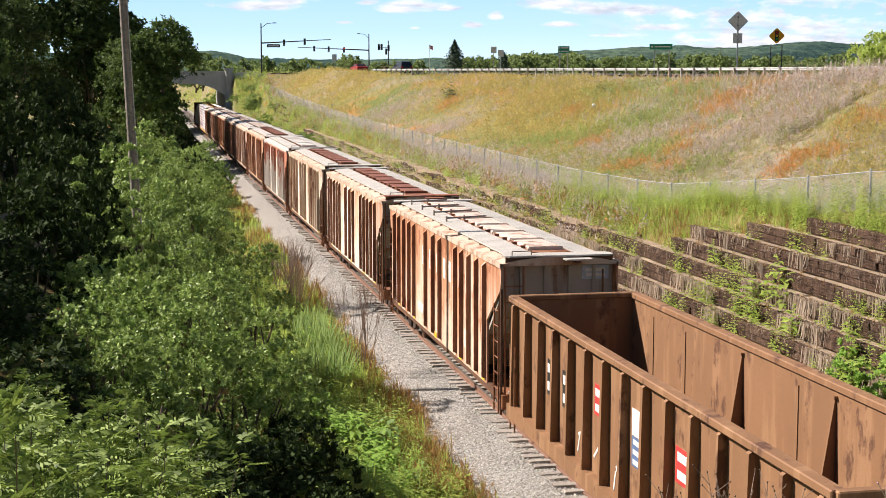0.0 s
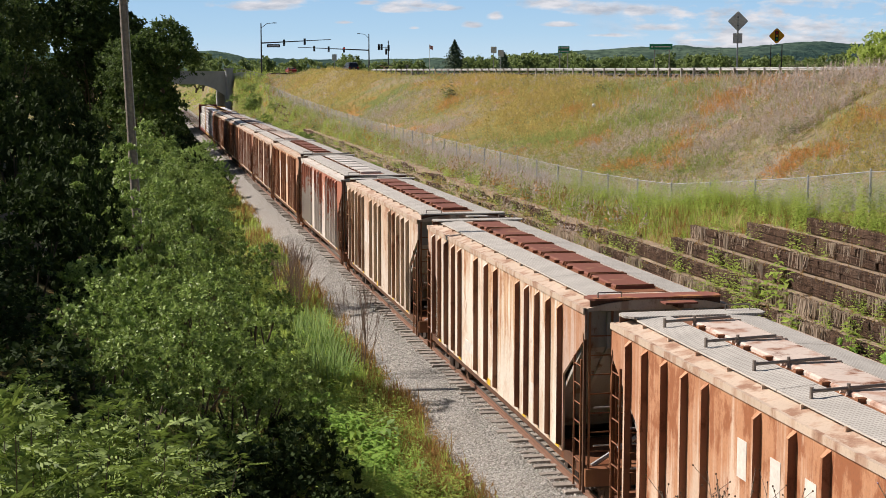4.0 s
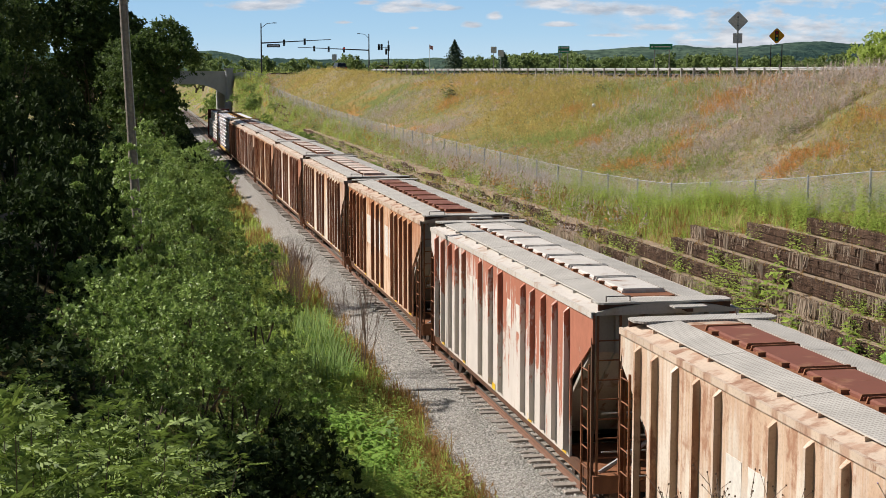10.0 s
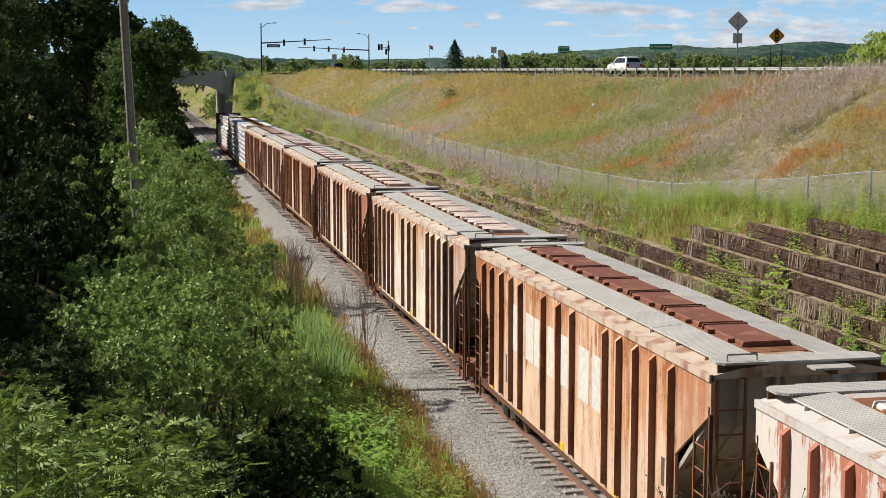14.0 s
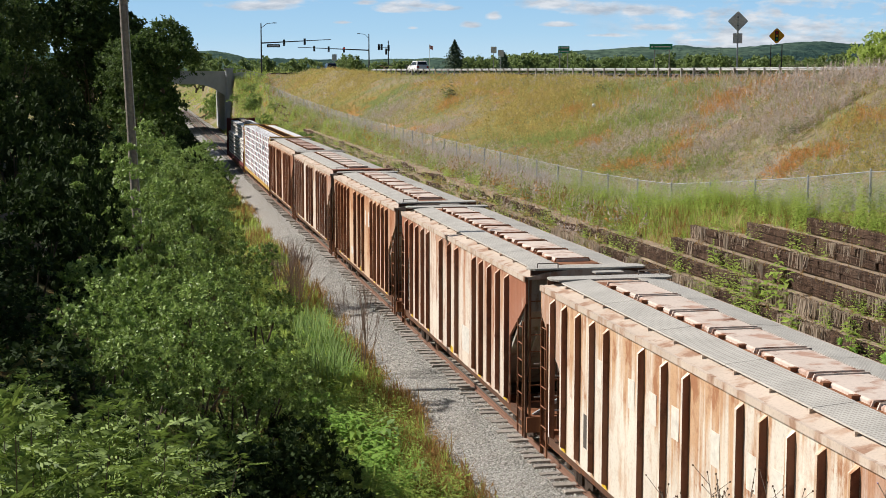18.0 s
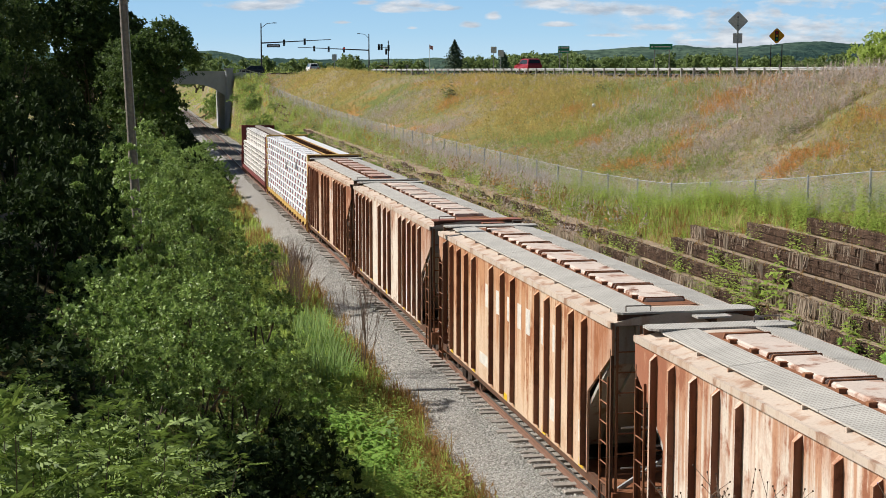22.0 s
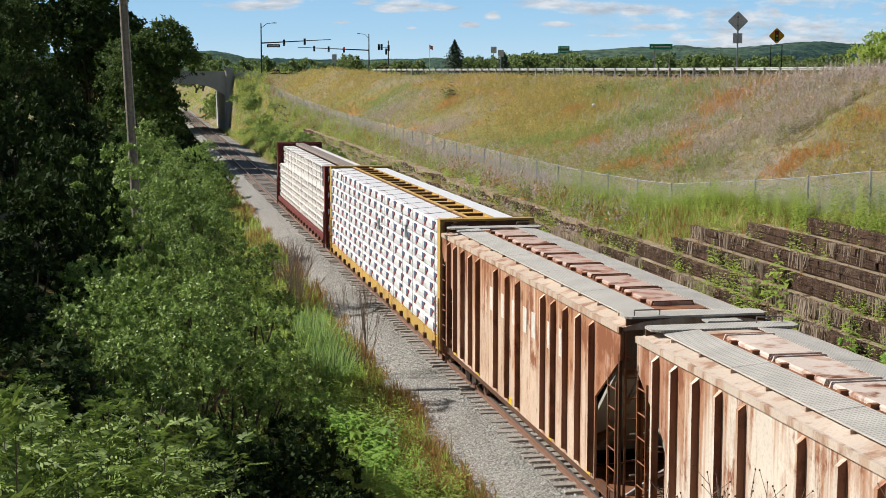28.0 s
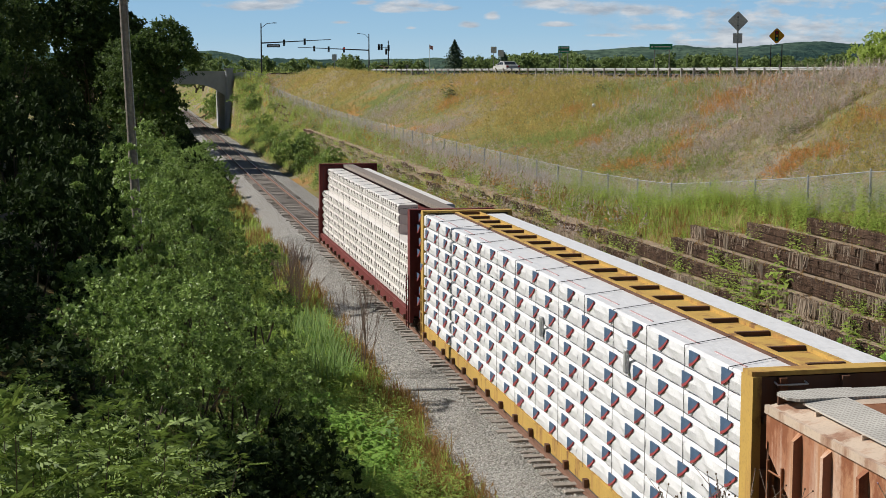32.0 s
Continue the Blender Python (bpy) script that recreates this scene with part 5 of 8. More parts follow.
def lumber_load(car, length, yellow):
    """Wrapped packs on the two sides of the beam; each pack lies on the wagon."""
    H = length / 2
    rng = random.Random(12 if yellow else 13)
    x_in = 0.44 if yellow else 0.32
    depth = 1.0
    wrap = M_WRAP if yellow else M_WRAP2
    cols, layers, h = (6, 9, 0.395) if yellow else (6, 9, 0.362)
    pl = (length - 0.8) / cols
    step = pl / (3 if yellow else 9)
    pack = pack_mesh(pl - 0.005, h, depth, wrap)
    flag = flag_mesh(h, 0.42 if yellow else 0.26, M_LOGO_BLUE if yellow else M_BLACKBAR)
    for layer in range(layers):
        phase = 0.62 + 0.45 * (layer % 2) + rng.uniform(-0.12, 0.12)
        for c in range(cols):
            if not yellow and layer >= 6 and c == 0:
                continue
            for sx in (-1, 1):
                m = pose(sx * x_in, -H + 0.4 + c * pl, 1.02 + layer * (h + 0.004)) if sx < 0 else pose(sx * x_in, -H + 0.4 + (c + 1) * pl - 0.012, 1.02 + layer * (h + 0.004), 0, 0, 180)
                if yellow and sx > 0:
                    m = m @ Matrix.Diagonal((0.80, 1, 1, 1))
                if not yellow and layer >= 6:
                    m = m @ Matrix.Diagonal((0.74, 1, 1, 1))
                p = part("lumber_pack", pack, None, car, "lumber bundle in printed white plastic wrap", m)
                if sx > 0:
                    continue
                if yellow:
                    for k in range(4):
                        part("printed_flag", flag, None, p, m=pose(-depth - 0.036, phase + k * step + rng.uniform(-0.05, 0.05), rng.uniform(-0.012, 0.012)))
                else:
                    bm = bmesh.new()
                    for k in range(9):
                        y = (phase * 0.4 + k * step) % (pl - 0.35) + 0.28
                        t, s = h * 0.9, h * 0.55
                        slab(bm, [(y, t), (y + 0.02, t - s), (y - 0.2, t - s * 0.25)], 0, -0.008, 0.03)
                    part("printed_mark", bm, M_BLACKBAR, p, m=pose(-depth - 0.012, 0, 0))["kind"] = "stuff"
    if yellow:
        for c in range(cols):
            for k in range(2):
                part("printed_line", boxm(-x_in - 0.74, -x_in - 0.71, -H + 0.9 + c * pl + 2.0 * k, -H + 2.2 + c * pl + 2.0 * k, 1.02 + layers * (h + 0.004) - 0.02, 1.02 + layers * (h + 0.004) - 0.002), M_PRINT, car, "faint red line printed on the wrap")
    if yellow:
        for dy, dz in ((-7.6, 0.9), (-1.6, 0.55)):
            part("strap_tensioner", bevel(boxm(-x_in - depth - 0.10, -x_in - depth - 0.02, dy - 0.07, dy + 0.07, 3.2 + dz - 0.55, 3.2 + dz - 0.1), 0.015), M_STEEL, car, "grey steel strap tensioner")
    # straps over the load
    for k in range(14):
        y = -H + 0.9 + k * (length - 1.8) / 13
        bm = bmesh.new()
        zt = 1.02 + layers * (h + 0.004)
        rod(bm, (-x_in - depth - 0.02, y, 1.0), (-x_in - depth - 0.02, y, zt), 0.005, 5)
        rod(bm, (-x_in - depth - 0.02, y, zt), (-x_in, y + 0.5, zt + 0.02), 0.007, 5)
        part("strap", bm, M_STRAP, car, "dark tie-down cable")


YELLOW_LEN, MAROON_LEN = 26.6, 26.0
yel = centre_beam(218.35, YELLOW_LEN, "yellow centre-beam wagon stacked with white-wrapped lumber", M_YELLOW, True)
lumber_load(yel[0], YELLOW_LEN, True)
mar = centre_beam(247.05, MAROON_LEN, "maroon centre-beam wagon with off-white wrapped lumber", M_MAROON, False)
lumber_load(mar[0], MAROON_LEN, False)
CARS += [yel, mar]
# ---------------- plants ----------------
def leaf_cards(rng, centres, normals, size, aspect=1.7, wild=0.9):
    """Leaves as pointed four-cornered blades at the given centres, facing roughly along the normals."""
    n = len(centres)
    nrm = normals + wild * rng.normal(size=(n, 3)) + np.array([0, 0, 0.4])
    nrm /= np.linalg.norm(nrm, axis=1)[:, None] + 1e-9
    ref = rng.normal(size=(n, 3))
    t = np.cross(nrm, ref)
    t /= np.linalg.norm(t, axis=1)[:, None] + 1e-9
    b = np.cross(nrm, t)
    s = (size * (0.6 + 0.8 * rng.random(n)))[:, None]
    v = np.stack([centres - t * s * 0.5 * aspect, centres - b * s * 0.42 + nrm * s * 0.12, centres + t * s * 0.5 * aspect, centres + b * s * 0.42 + nrm * s * 0.12], 1).reshape(-1, 3)
    f = np.arange(4 * n).reshape(n, 4)
    return v, f


def sprays(rng, lumps, n, size, aspect, per=13, reach=0.62, gaps=0.0):
    """Leaves set along outward, upturned shoots on a set of lumps: clusters with gaps between them."""
    c = np.array(lumps)
    w = c[:, 3] ** 2
    m = max(8, n // per)
    k = rng.choice(len(c), m, p=w / w.sum())
    d = rng.normal(size=(m, 3)) + np.array([0, 0, 0.25])
    d[:, 2] = np.where(d[:, 2] < -0.5, -d[:, 2], d[:, 2])
    d /= np.linalg.norm(d, axis=1)[:, None]
    base = c[k, :3] + d * (c[k, 3] * (0.66 + 0.24 * rng.random(m)))[:, None] * np.array([1, 1, 0.85])
    keep = np.ones(m, bool)
    for i, q in enumerate(c):
        keep &= (((base - q[:3]) ** 2).sum(1) > (q[3] * 0.72) ** 2) | (k == i)
    if gaps:
        # hollows between the boughs
        q = base * gaps
        keep &= np.sin(q[:, 0] + 1.3 * np.sin(q[:, 1])) + np.sin(q[:, 1] + 1.3 * np.sin(q[:, 2])) + np.sin(q[:, 2] + 1.3 * np.sin(q[:, 0])) > -0.62
    base, d, k = base[keep], d[keep], k[keep]
    m = len(base)
    way = d * 0.8 + np.array([0, 0, 0.55]) + 0.45 * rng.normal(size=(m, 3))
    way /= np.linalg.norm(way, axis=1)[:, None]
    ln = c[k, 3] * reach * (0.35 + 0.9 * rng.random(m) ** 1.6) + size
    t = np.tile((np.arange(per) + 0.5) / per, (m, 1)) + 0.05 * rng.normal(size=(m, per))
    side = np.cross(way, rng.normal(size=(m, 3)))
    side /= np.linalg.norm(side, axis=1)[:, None] + 1e-9
    other = np.cross(way, side)
    a = np.arange(per) * 2.4 + rng.random((m, 1)) * 6.283
    out = side[:, None] * np.cos(a)[..., None] + other[:, None] * np.sin(a)[..., None]
    p = (base[:, None] + way[:, None] * (ln[:, None] * t)[..., None]).reshape(-1, 3)
    ax = (out + 0.75 * way[:, None] + 0.3 * rng.normal(size=(m, per, 3))).reshape(-1, 3)
    ax /= np.linalg.norm(ax, axis=1)[:, None] + 1e-9
    up = np.array([0, 0, 0.4]) + 1.0 * np.repeat(d, per, 0) + 0.42 * rng.normal(size=ax.shape)
    b = np.cross(ax, up)
    b /= np.linalg.norm(b, axis=1)[:, None] + 1e-9
    nrm = np.cross(b, ax)
    s = (size * (0.65 + 0.7 * rng.random(len(p))))[:, None]
    v = np.stack([p, p + ax * s * 0.55 * aspect - b * s * 0.42 + nrm * s * 0.1, p + ax * s * aspect, p + ax * s * 0.55 * aspect + b * s * 0.42 + nrm * s * 0.1], 1).reshape(-1, 3)
    return v, np.arange(len(v)).reshape(-1, 4)


def limbs(bm, rng, base, tip, r, depth, spread):
    """A tapered limb that forks."""
    rod(bm, base, tip, r, 6, r * 0.6)
    if depth:
        for _ in range(3):
            d = (Vector(tip) - Vector(base))
            t2 = Vector(tip) + d * 0.62 + Vector((rng.uniform(-1, 1), rng.uniform(-1, 1), rng.uniform(-0.2, 0.7))) * spread
            limbs(bm, rng, tip, t2, r * 0.6, depth - 1, spread * 0.6)


def lumps_for(seed, width, height, count, low=0.15):
    rng = np.random.default_rng(seed)
    out = []
    for i in range(count):
        a, h = rng.random() * 6.283, low + (1 - low) * rng.random() ** 0.8
        prof = math.sin(math.pi * min(0.96, 0.18 + 0.80 * h)) ** 0.7
        rad = width * 0.5 * prof * (0.45 + 0.5 * rng.random() ** 0.5)
        out.append((math.cos(a) * rad, math.sin(a) * rad, h * height * 0.86, width * (0.13 + 0.15 * rng.random())))
    out.append((0, 0, height * 0.55, width * 0.3))
    return out


def bush_meshes(seed, width, height, leaves, size, mat, count=20, aspect=1.5):
    """Mounds of leaves, one over the other, on a skirt that reaches the ground."""
    rng = np.random.default_rng(seed)
    lumps = []
    for i in range(count):
        a, h = 2.4 * i + rng.uniform(-0.4, 0.4), (i + rng.random()) / count
        rad = width * 0.5 * math.cos(h * 1.40) ** 0.7 * (0.66 + 0.40 * rng.random())
        r = min(0.62 + 0.10 * width, width * (0.135 + 0.085 * rng.random()))
        lumps.append((math.cos(a) * rad, math.sin(a) * rad, max(r * 0.6, h * height * 0.96 - r * 0.7), r))
    lumps.append((0, 0, height * 0.40, width * 0.25))
    v, f = sprays(rng, [(x, y, z, r * 0.86) for x, y, z, r in lumps], int(leaves * 1.2), size, aspect, 13, 0.25, 3.2 if width < 4.6 else 0.0)
    crown = from_arrays("crown", v, f, mat)
    bm = bmesh.new()
    r = random.Random(seed)
    for k in range(4):
        a = k * 1.57 + r.uniform(-0.3, 0.3)
        limbs(bm, r, (0.1 * math.cos(a), 0.1 * math.sin(a), -0.3), (width * 0.12 * math.cos(a), width * 0.12 * math.sin(a), height * 0.24), 0.05, 1, height * 0.07)
    return crown, mesh_of("stem", bm, M_BARK)


def tree_meshes(seed, width, height, leaves, size, mat, trunk_h, count=46):
    rng = np.random.default_rng(seed)
    lumps = [(x, y, z + trunk_h, r) for x, y, z, r in lumps_for(seed, width, height - trunk_h, count, 0.06)]
    v, f = sprays(rng, [(x, y, z, r * 0.92) for x, y, z, r in lumps], leaves, size, 1.2, 9, 0.30)
    v2, f2 = sprays(rng, [(x, y, z, r * 0.6) for x, y, z, r in lumps], leaves // 5, size * 1.9, 1.0, 9, 0.3)
    v, f = np.concatenate([v, v2]), np.concatenate([f, f2 + len(v)])
    crown = from_arrays("crown", v, f, mat)
    bm = bmesh.new()
    r = random.Random(seed)
    rod(bm, (0, 0, -0.5), (0.1, 0.05, trunk_h + 0.5), 0.30, 10, 0.22)
    for k in range(5):
        a = k * 1.257 + r.uniform(-0.4, 0.4)
        limbs(bm, r, (0.1, 0.05, trunk_h + 0.2 * k - 0.5), (width * 0.13 * math.cos(a), width * 0.13 * math.sin(a), trunk_h + (height - trunk_h) * (0.12 + 0.04 * k)), 0.13, 1, height * 0.05)
    return crown, mesh_of("trunk", bm, M_BARK)


def plant(name, meshes, x, y, z, turn, s, label, category, group, wood="trunk", wide=None):
    ob = thing(name, label, category, group, m=pose(x, y, z, 0, 0, turn))
    ob.scale = (wide or s, wide or s, s)
    part("crown", meshes[0], None, ob)
    part(wood, meshes[1], None, ob)
    return ob


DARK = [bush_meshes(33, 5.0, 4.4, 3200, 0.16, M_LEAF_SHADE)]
ROUGH = [bush_meshes(31, 5.0, 4.4, 2900, 0.18, M_LEAF_BUSH), bush_meshes(32, 5.0, 5.0, 2900, 0.18, M_LEAF_BUSH)]


def plant_bushes():
    rng = random.Random(41)
    label = "dense green leafy bush on the railway bank"
    # (x, y, height of the top, width, which)
    near = [(-9.6, 30.2, 5.2, 3.7, 0), (-11.3, 30.0, 4.7, 2.9, 1), (-10.5, 28.0, 4.4, 2.6, 0), (-8.2, 30.8, 4.4, 3.0, 2), (-10.7, 32.6, 5.0, 3.0, 0), (-8.8, 34.0, 4.9, 3.5, 1), (-7.4, 31.6, 3.3, 2.2, 1), (-11.8, 36.2, 4.9, 3.0, 1), (-8.5, 46.0, 5.2, 3.2, 0), (-7.2, 43.5, 4.5, 3.2, 0), (-9.0, 40.0, 4.9, 2.8, 0), (-10.2, 43.4, 6.3, 3.6, 2),
            (-8.2, 62.0, 6.6, 4.4, 1), (-7.2, 78.0, 4.6, 4.0, 0), (-10.2, 45.8, 7.9, 2.8, 1), (-9.8, 54.0, 5.6, 3.0, 2), (-12.15, 43.6, 6.9, 0.95, 0), (-10.6, 52.0, 6.8, 1.0, 0)]
    for i, (x, y, top, w, k) in enumerate(near):
        z = land(x, y) - 0.15
        me = bush_meshes(200 + i, w, top - z, int(1800 * w * (0.5 * w + 0.45 * (top - z)) / 1.45), 0.056, M_LEAF_BUSH, int(9 + 6 * w))
        plant("bush", me, x, y, z, 0, 1.0, label, "bush", "bushes on the bank", "stem")
    far = [(-9.0, 61, 4.4, 3.2), (-11.0, 64, 6.4, 4.0), (-8.4, 76, 3.6, 3.4), (-10.6, 75, 5.6, 4.0), (-9.4, 86, 4.2, 3.6), (-12.0, 90, 6.4, 4.4),
           (-8.6, 97, 3.4, 3.6), (-11.0, 104, 4.6, 4.4), (-8.4, 110, 3.4, 3.6), (-10.6, 121, 5.0, 4.8), (-8.6, 128, 3.4, 3.6), (-8.2, 142, 3.4, 4.0), (-9.4, 152, 4.6, 5.0), (-7.9, 163, 3.6, 4.0), (-8.8, 176, 4.4, 4.6),
           (-8.0, 190, 3.8, 4.0), (-8.6, 205, 4.4, 4.6), (-8.2, 222, 4.0, 4.4), (-10.4, 39.6, 4.4, 2.4)]
    far += [(-6.2, 98, 2.2, 3.2), (-5.6, 106, 2.4, 3.4)]
    far += [(x, y, land(x, y) + h, w) for x, y, h, w in ((5.9, 137, 0.9, 2.2), (6.4, 152, 1.2, 2.6), (5.4, 158, 1.2, 2.2), (6.9, 160, 1.1, 2.2), (7.6, 166, 1.0, 2.0), (7.2, 178, 0.9, 3.0), (5.8, 192, 1.0, 3.0), (6.9, 207, 1.0, 3.4), (5.6, 222, 1.0, 3.2), (7.4, 236, 1.1, 3.6), (5.4, 246, 1.2, 3.0), (6.2, 122, 0.7, 2.0), (9.0, 215, 0.8, 3.0), (6.6, 228, 1.0, 3.6), (7.8, 196, 0.8, 3.0), (8.2, 248, 1.0, 4.0))]
    # bushes with painted-in shade; the low ones fill ground that is only shaded
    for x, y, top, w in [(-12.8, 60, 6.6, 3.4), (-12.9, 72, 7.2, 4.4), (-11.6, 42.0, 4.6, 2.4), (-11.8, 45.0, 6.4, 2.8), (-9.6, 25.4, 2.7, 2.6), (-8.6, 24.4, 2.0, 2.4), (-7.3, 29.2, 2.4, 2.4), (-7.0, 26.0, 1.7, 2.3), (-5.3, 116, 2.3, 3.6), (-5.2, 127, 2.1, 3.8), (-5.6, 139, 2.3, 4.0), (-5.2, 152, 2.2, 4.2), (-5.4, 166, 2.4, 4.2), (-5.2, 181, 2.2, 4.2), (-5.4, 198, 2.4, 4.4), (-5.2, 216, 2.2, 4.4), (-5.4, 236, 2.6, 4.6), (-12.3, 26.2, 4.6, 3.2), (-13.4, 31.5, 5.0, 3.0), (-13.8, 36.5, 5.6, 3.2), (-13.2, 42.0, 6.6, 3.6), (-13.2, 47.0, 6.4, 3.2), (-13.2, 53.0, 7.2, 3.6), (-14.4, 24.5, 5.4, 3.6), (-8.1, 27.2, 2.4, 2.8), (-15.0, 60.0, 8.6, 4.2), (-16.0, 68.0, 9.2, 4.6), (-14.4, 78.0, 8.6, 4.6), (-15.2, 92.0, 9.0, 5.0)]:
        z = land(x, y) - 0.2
        plant("bush", DARK[0], x, y, z, rng.uniform(0, 360), (top - z) / 4.4, "green bush on the bank, shade painted into its dark leaves", "bush", "bushes on the bank", "stem", w / 5.0)
    for i, (x, y, top, w) in enumerate(far):
        z = land(x, y) - 0.2
        plant("bush", ROUGH[i % 2], x, y, z, rng.uniform(0, 360), max(0.18, (top - z) / (4.4, 5.0)[i % 2]), label, "bush", "bushes on the bank", "stem", w / 5.0)


plant_bushes()


def sumac_mesh(seed, stems=23, spread=1.3):
    """A shrub whose drooping leaves carry paired leaflets."""
    rng = random.Random(seed)
    v, f = [], []
    bm = bmesh.new()
    for s in range(stems):
        a, lean = rng.uniform(0, 6.283), rng.uniform(0.1, 1.0) * spread
        top = Vector((math.cos(a) * lean, math.sin(a) * lean, rng.uniform(1.9, 3.0) - 0.25 * lean))
        rod(bm, (math.cos(a) * 0.15, math.sin(a) * 0.15, -0.3), top - Vector((0, 0, 0.12)), 0.011, 5, 0.004)
        for k in range(22):
            q = 0.35 + 0.65 * k / 21
            b = Vector((math.cos(a) * 0.15, math.sin(a) * 0.15, 0)).lerp(top, q)
            az = k * 2.4 + rng.uniform(-0.5, 0.5)
            out = Vector((math.cos(az), math.sin(az), rng.uniform(0.1, 1.5))).normalized()
            ln = rng.uniform(0.22, 0.42)
            side = out.cross(Vector((rng.uniform(-0.4, 0.4), rng.uniform(-0.4, 0.4), 1))).normalized()
            droop = rng.uniform(0.2, 0.9)
            for j in range(8):
                t = (j + 1.2) / 9
                c = b + out * ln * t + Vector((0, 0, -droop * ln * t * t))
                for sd in (-1, 1):
                    d = (side * sd + out * rng.uniform(0.3, 0.8) + Vector((0, 0, rng.uniform(-0.7, 0.1)))).normalized()
                    L, w = 0.098 * (1.1 - 0.6 * abs(t - 0.4)) * rng.uniform(0.8, 1.2), 0.0135
                    p, m = c + d * L, c + d * L * 0.45
                    i = len(v)
                    v += [c, m + out * w + Vector((0, 0, 0.008)), p, m - out * w]
                    f.append((i, i + 1, i + 2, i + 3))
    return from_arrays("crown", [tuple(p) for p in v], f, M_LEAF_LIGHT), mesh_of("stem", bm, M_BARK)


SUMACS = [sumac_mesh(51), sumac_mesh(52)]


def plant_sumac():
    rng = random.Random(55)
    for i, (x, y, top) in enumerate([(-10.5, 16.2, 5.5), (-11.2, 15.2, 5.9), (-11.8, 16.6, 5.6), (-10.7, 18.4, 5.3), (-11.7, 18.6, 5.3), (-12.6, 18.0, 5.2), (-11.2, 13.4, 5.6), (-12.2, 14.6, 5.8), (-10.8, 20.6, 4.9), (-13.0, 20.5, 5.2), (-13.2, 16.0, 5.6), (-12.2, 21.8, 5.0), (-11.5, 20.6, 5.0), (-10.1, 19.2, 4.4)]):
        z = land(x, y) - 0.1
        plant("sumac_bush", SUMACS[i % 2], x, y, z, rng.uniform(0, 360), max(0.5, (top - z) / 3.1), "bright green shrub with feathery paired leaflets", "bush", "feathery shrubs in front", "stem")


plant_sumac()
slim = sumac_mesh(53, 4, 0.35)
for x, y, top in ((-11.42, 11.2, 6.9), (-11.62, 11.6, 6.5)):
    plant("sumac_bush", slim, x, y, land(x, y) - 0.1, 40 * top, (top - land(x, y)) / 3.0, "slim bright green shoot with feathery paired leaflets", "bush", "feathery shrubs in front", "stem", 1.0)

# crown colours include sunlight (second and fourth) and shade (third)
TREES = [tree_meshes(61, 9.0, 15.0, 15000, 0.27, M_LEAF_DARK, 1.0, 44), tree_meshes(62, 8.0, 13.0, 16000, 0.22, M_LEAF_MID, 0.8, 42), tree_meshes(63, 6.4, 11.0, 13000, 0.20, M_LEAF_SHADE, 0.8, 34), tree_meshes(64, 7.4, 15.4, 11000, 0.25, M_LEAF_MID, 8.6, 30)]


def plant_trees():
    rng = random.Random(71)
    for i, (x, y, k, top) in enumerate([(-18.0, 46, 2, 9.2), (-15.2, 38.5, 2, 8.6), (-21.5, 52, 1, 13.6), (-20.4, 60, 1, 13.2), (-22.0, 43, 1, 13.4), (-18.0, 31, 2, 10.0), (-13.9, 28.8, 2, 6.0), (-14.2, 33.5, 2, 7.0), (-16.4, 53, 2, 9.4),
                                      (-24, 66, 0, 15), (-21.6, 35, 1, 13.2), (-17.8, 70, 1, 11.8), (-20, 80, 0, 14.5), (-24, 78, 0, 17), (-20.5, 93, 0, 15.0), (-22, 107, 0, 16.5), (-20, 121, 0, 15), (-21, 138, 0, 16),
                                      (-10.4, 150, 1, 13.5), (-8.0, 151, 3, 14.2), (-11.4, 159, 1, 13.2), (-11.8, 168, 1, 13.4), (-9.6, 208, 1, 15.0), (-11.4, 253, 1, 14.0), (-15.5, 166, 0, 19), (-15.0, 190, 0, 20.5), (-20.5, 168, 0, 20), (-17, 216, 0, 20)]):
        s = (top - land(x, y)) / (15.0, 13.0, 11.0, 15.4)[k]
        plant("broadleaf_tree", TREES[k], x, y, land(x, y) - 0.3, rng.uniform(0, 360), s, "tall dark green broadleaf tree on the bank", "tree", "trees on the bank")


plant_trees()


# ---------------- grasses and weeds ----------------
def scatter(name, tv, tf, pts, scale, mat, rng, label, category, lean=0.12):
    """One object of many small plants from a template."""
    n, k = len(pts), len(tv)
    a = rng.random(n) * 6.283
    s = scale * (0.6 + 0.8 * rng.random(n))
    ca, sa = np.cos(a)[:, None], np.sin(a)[:, None]
    lx, ly = lean * rng.normal(size=(n, 1)), lean * rng.normal(size=(n, 1))
    x = (tv[None, :, 0] * ca - tv[None, :, 1] * sa + tv[None, :, 2] * lx) * s[:, None] + pts[:, 0:1]
    y = (tv[None, :, 0] * sa + tv[None, :, 1] * ca + tv[None, :, 2] * ly) * s[:, None] + pts[:, 1:2]
    z = tv[None, :, 2] * s[:, None] * (0.75 + 0.5 * rng.random((n, 1))) + pts[:, 2:3]
    v = np.stack([x, y, z], 2).reshape(-1, 3)
    f = (tf[None] + (np.arange(n) * k)[:, None, None]).reshape(-1, tf.shape[1])
    return tagged(new(name, from_arrays(name, v, f, mat)), label, category, kind="stuff")


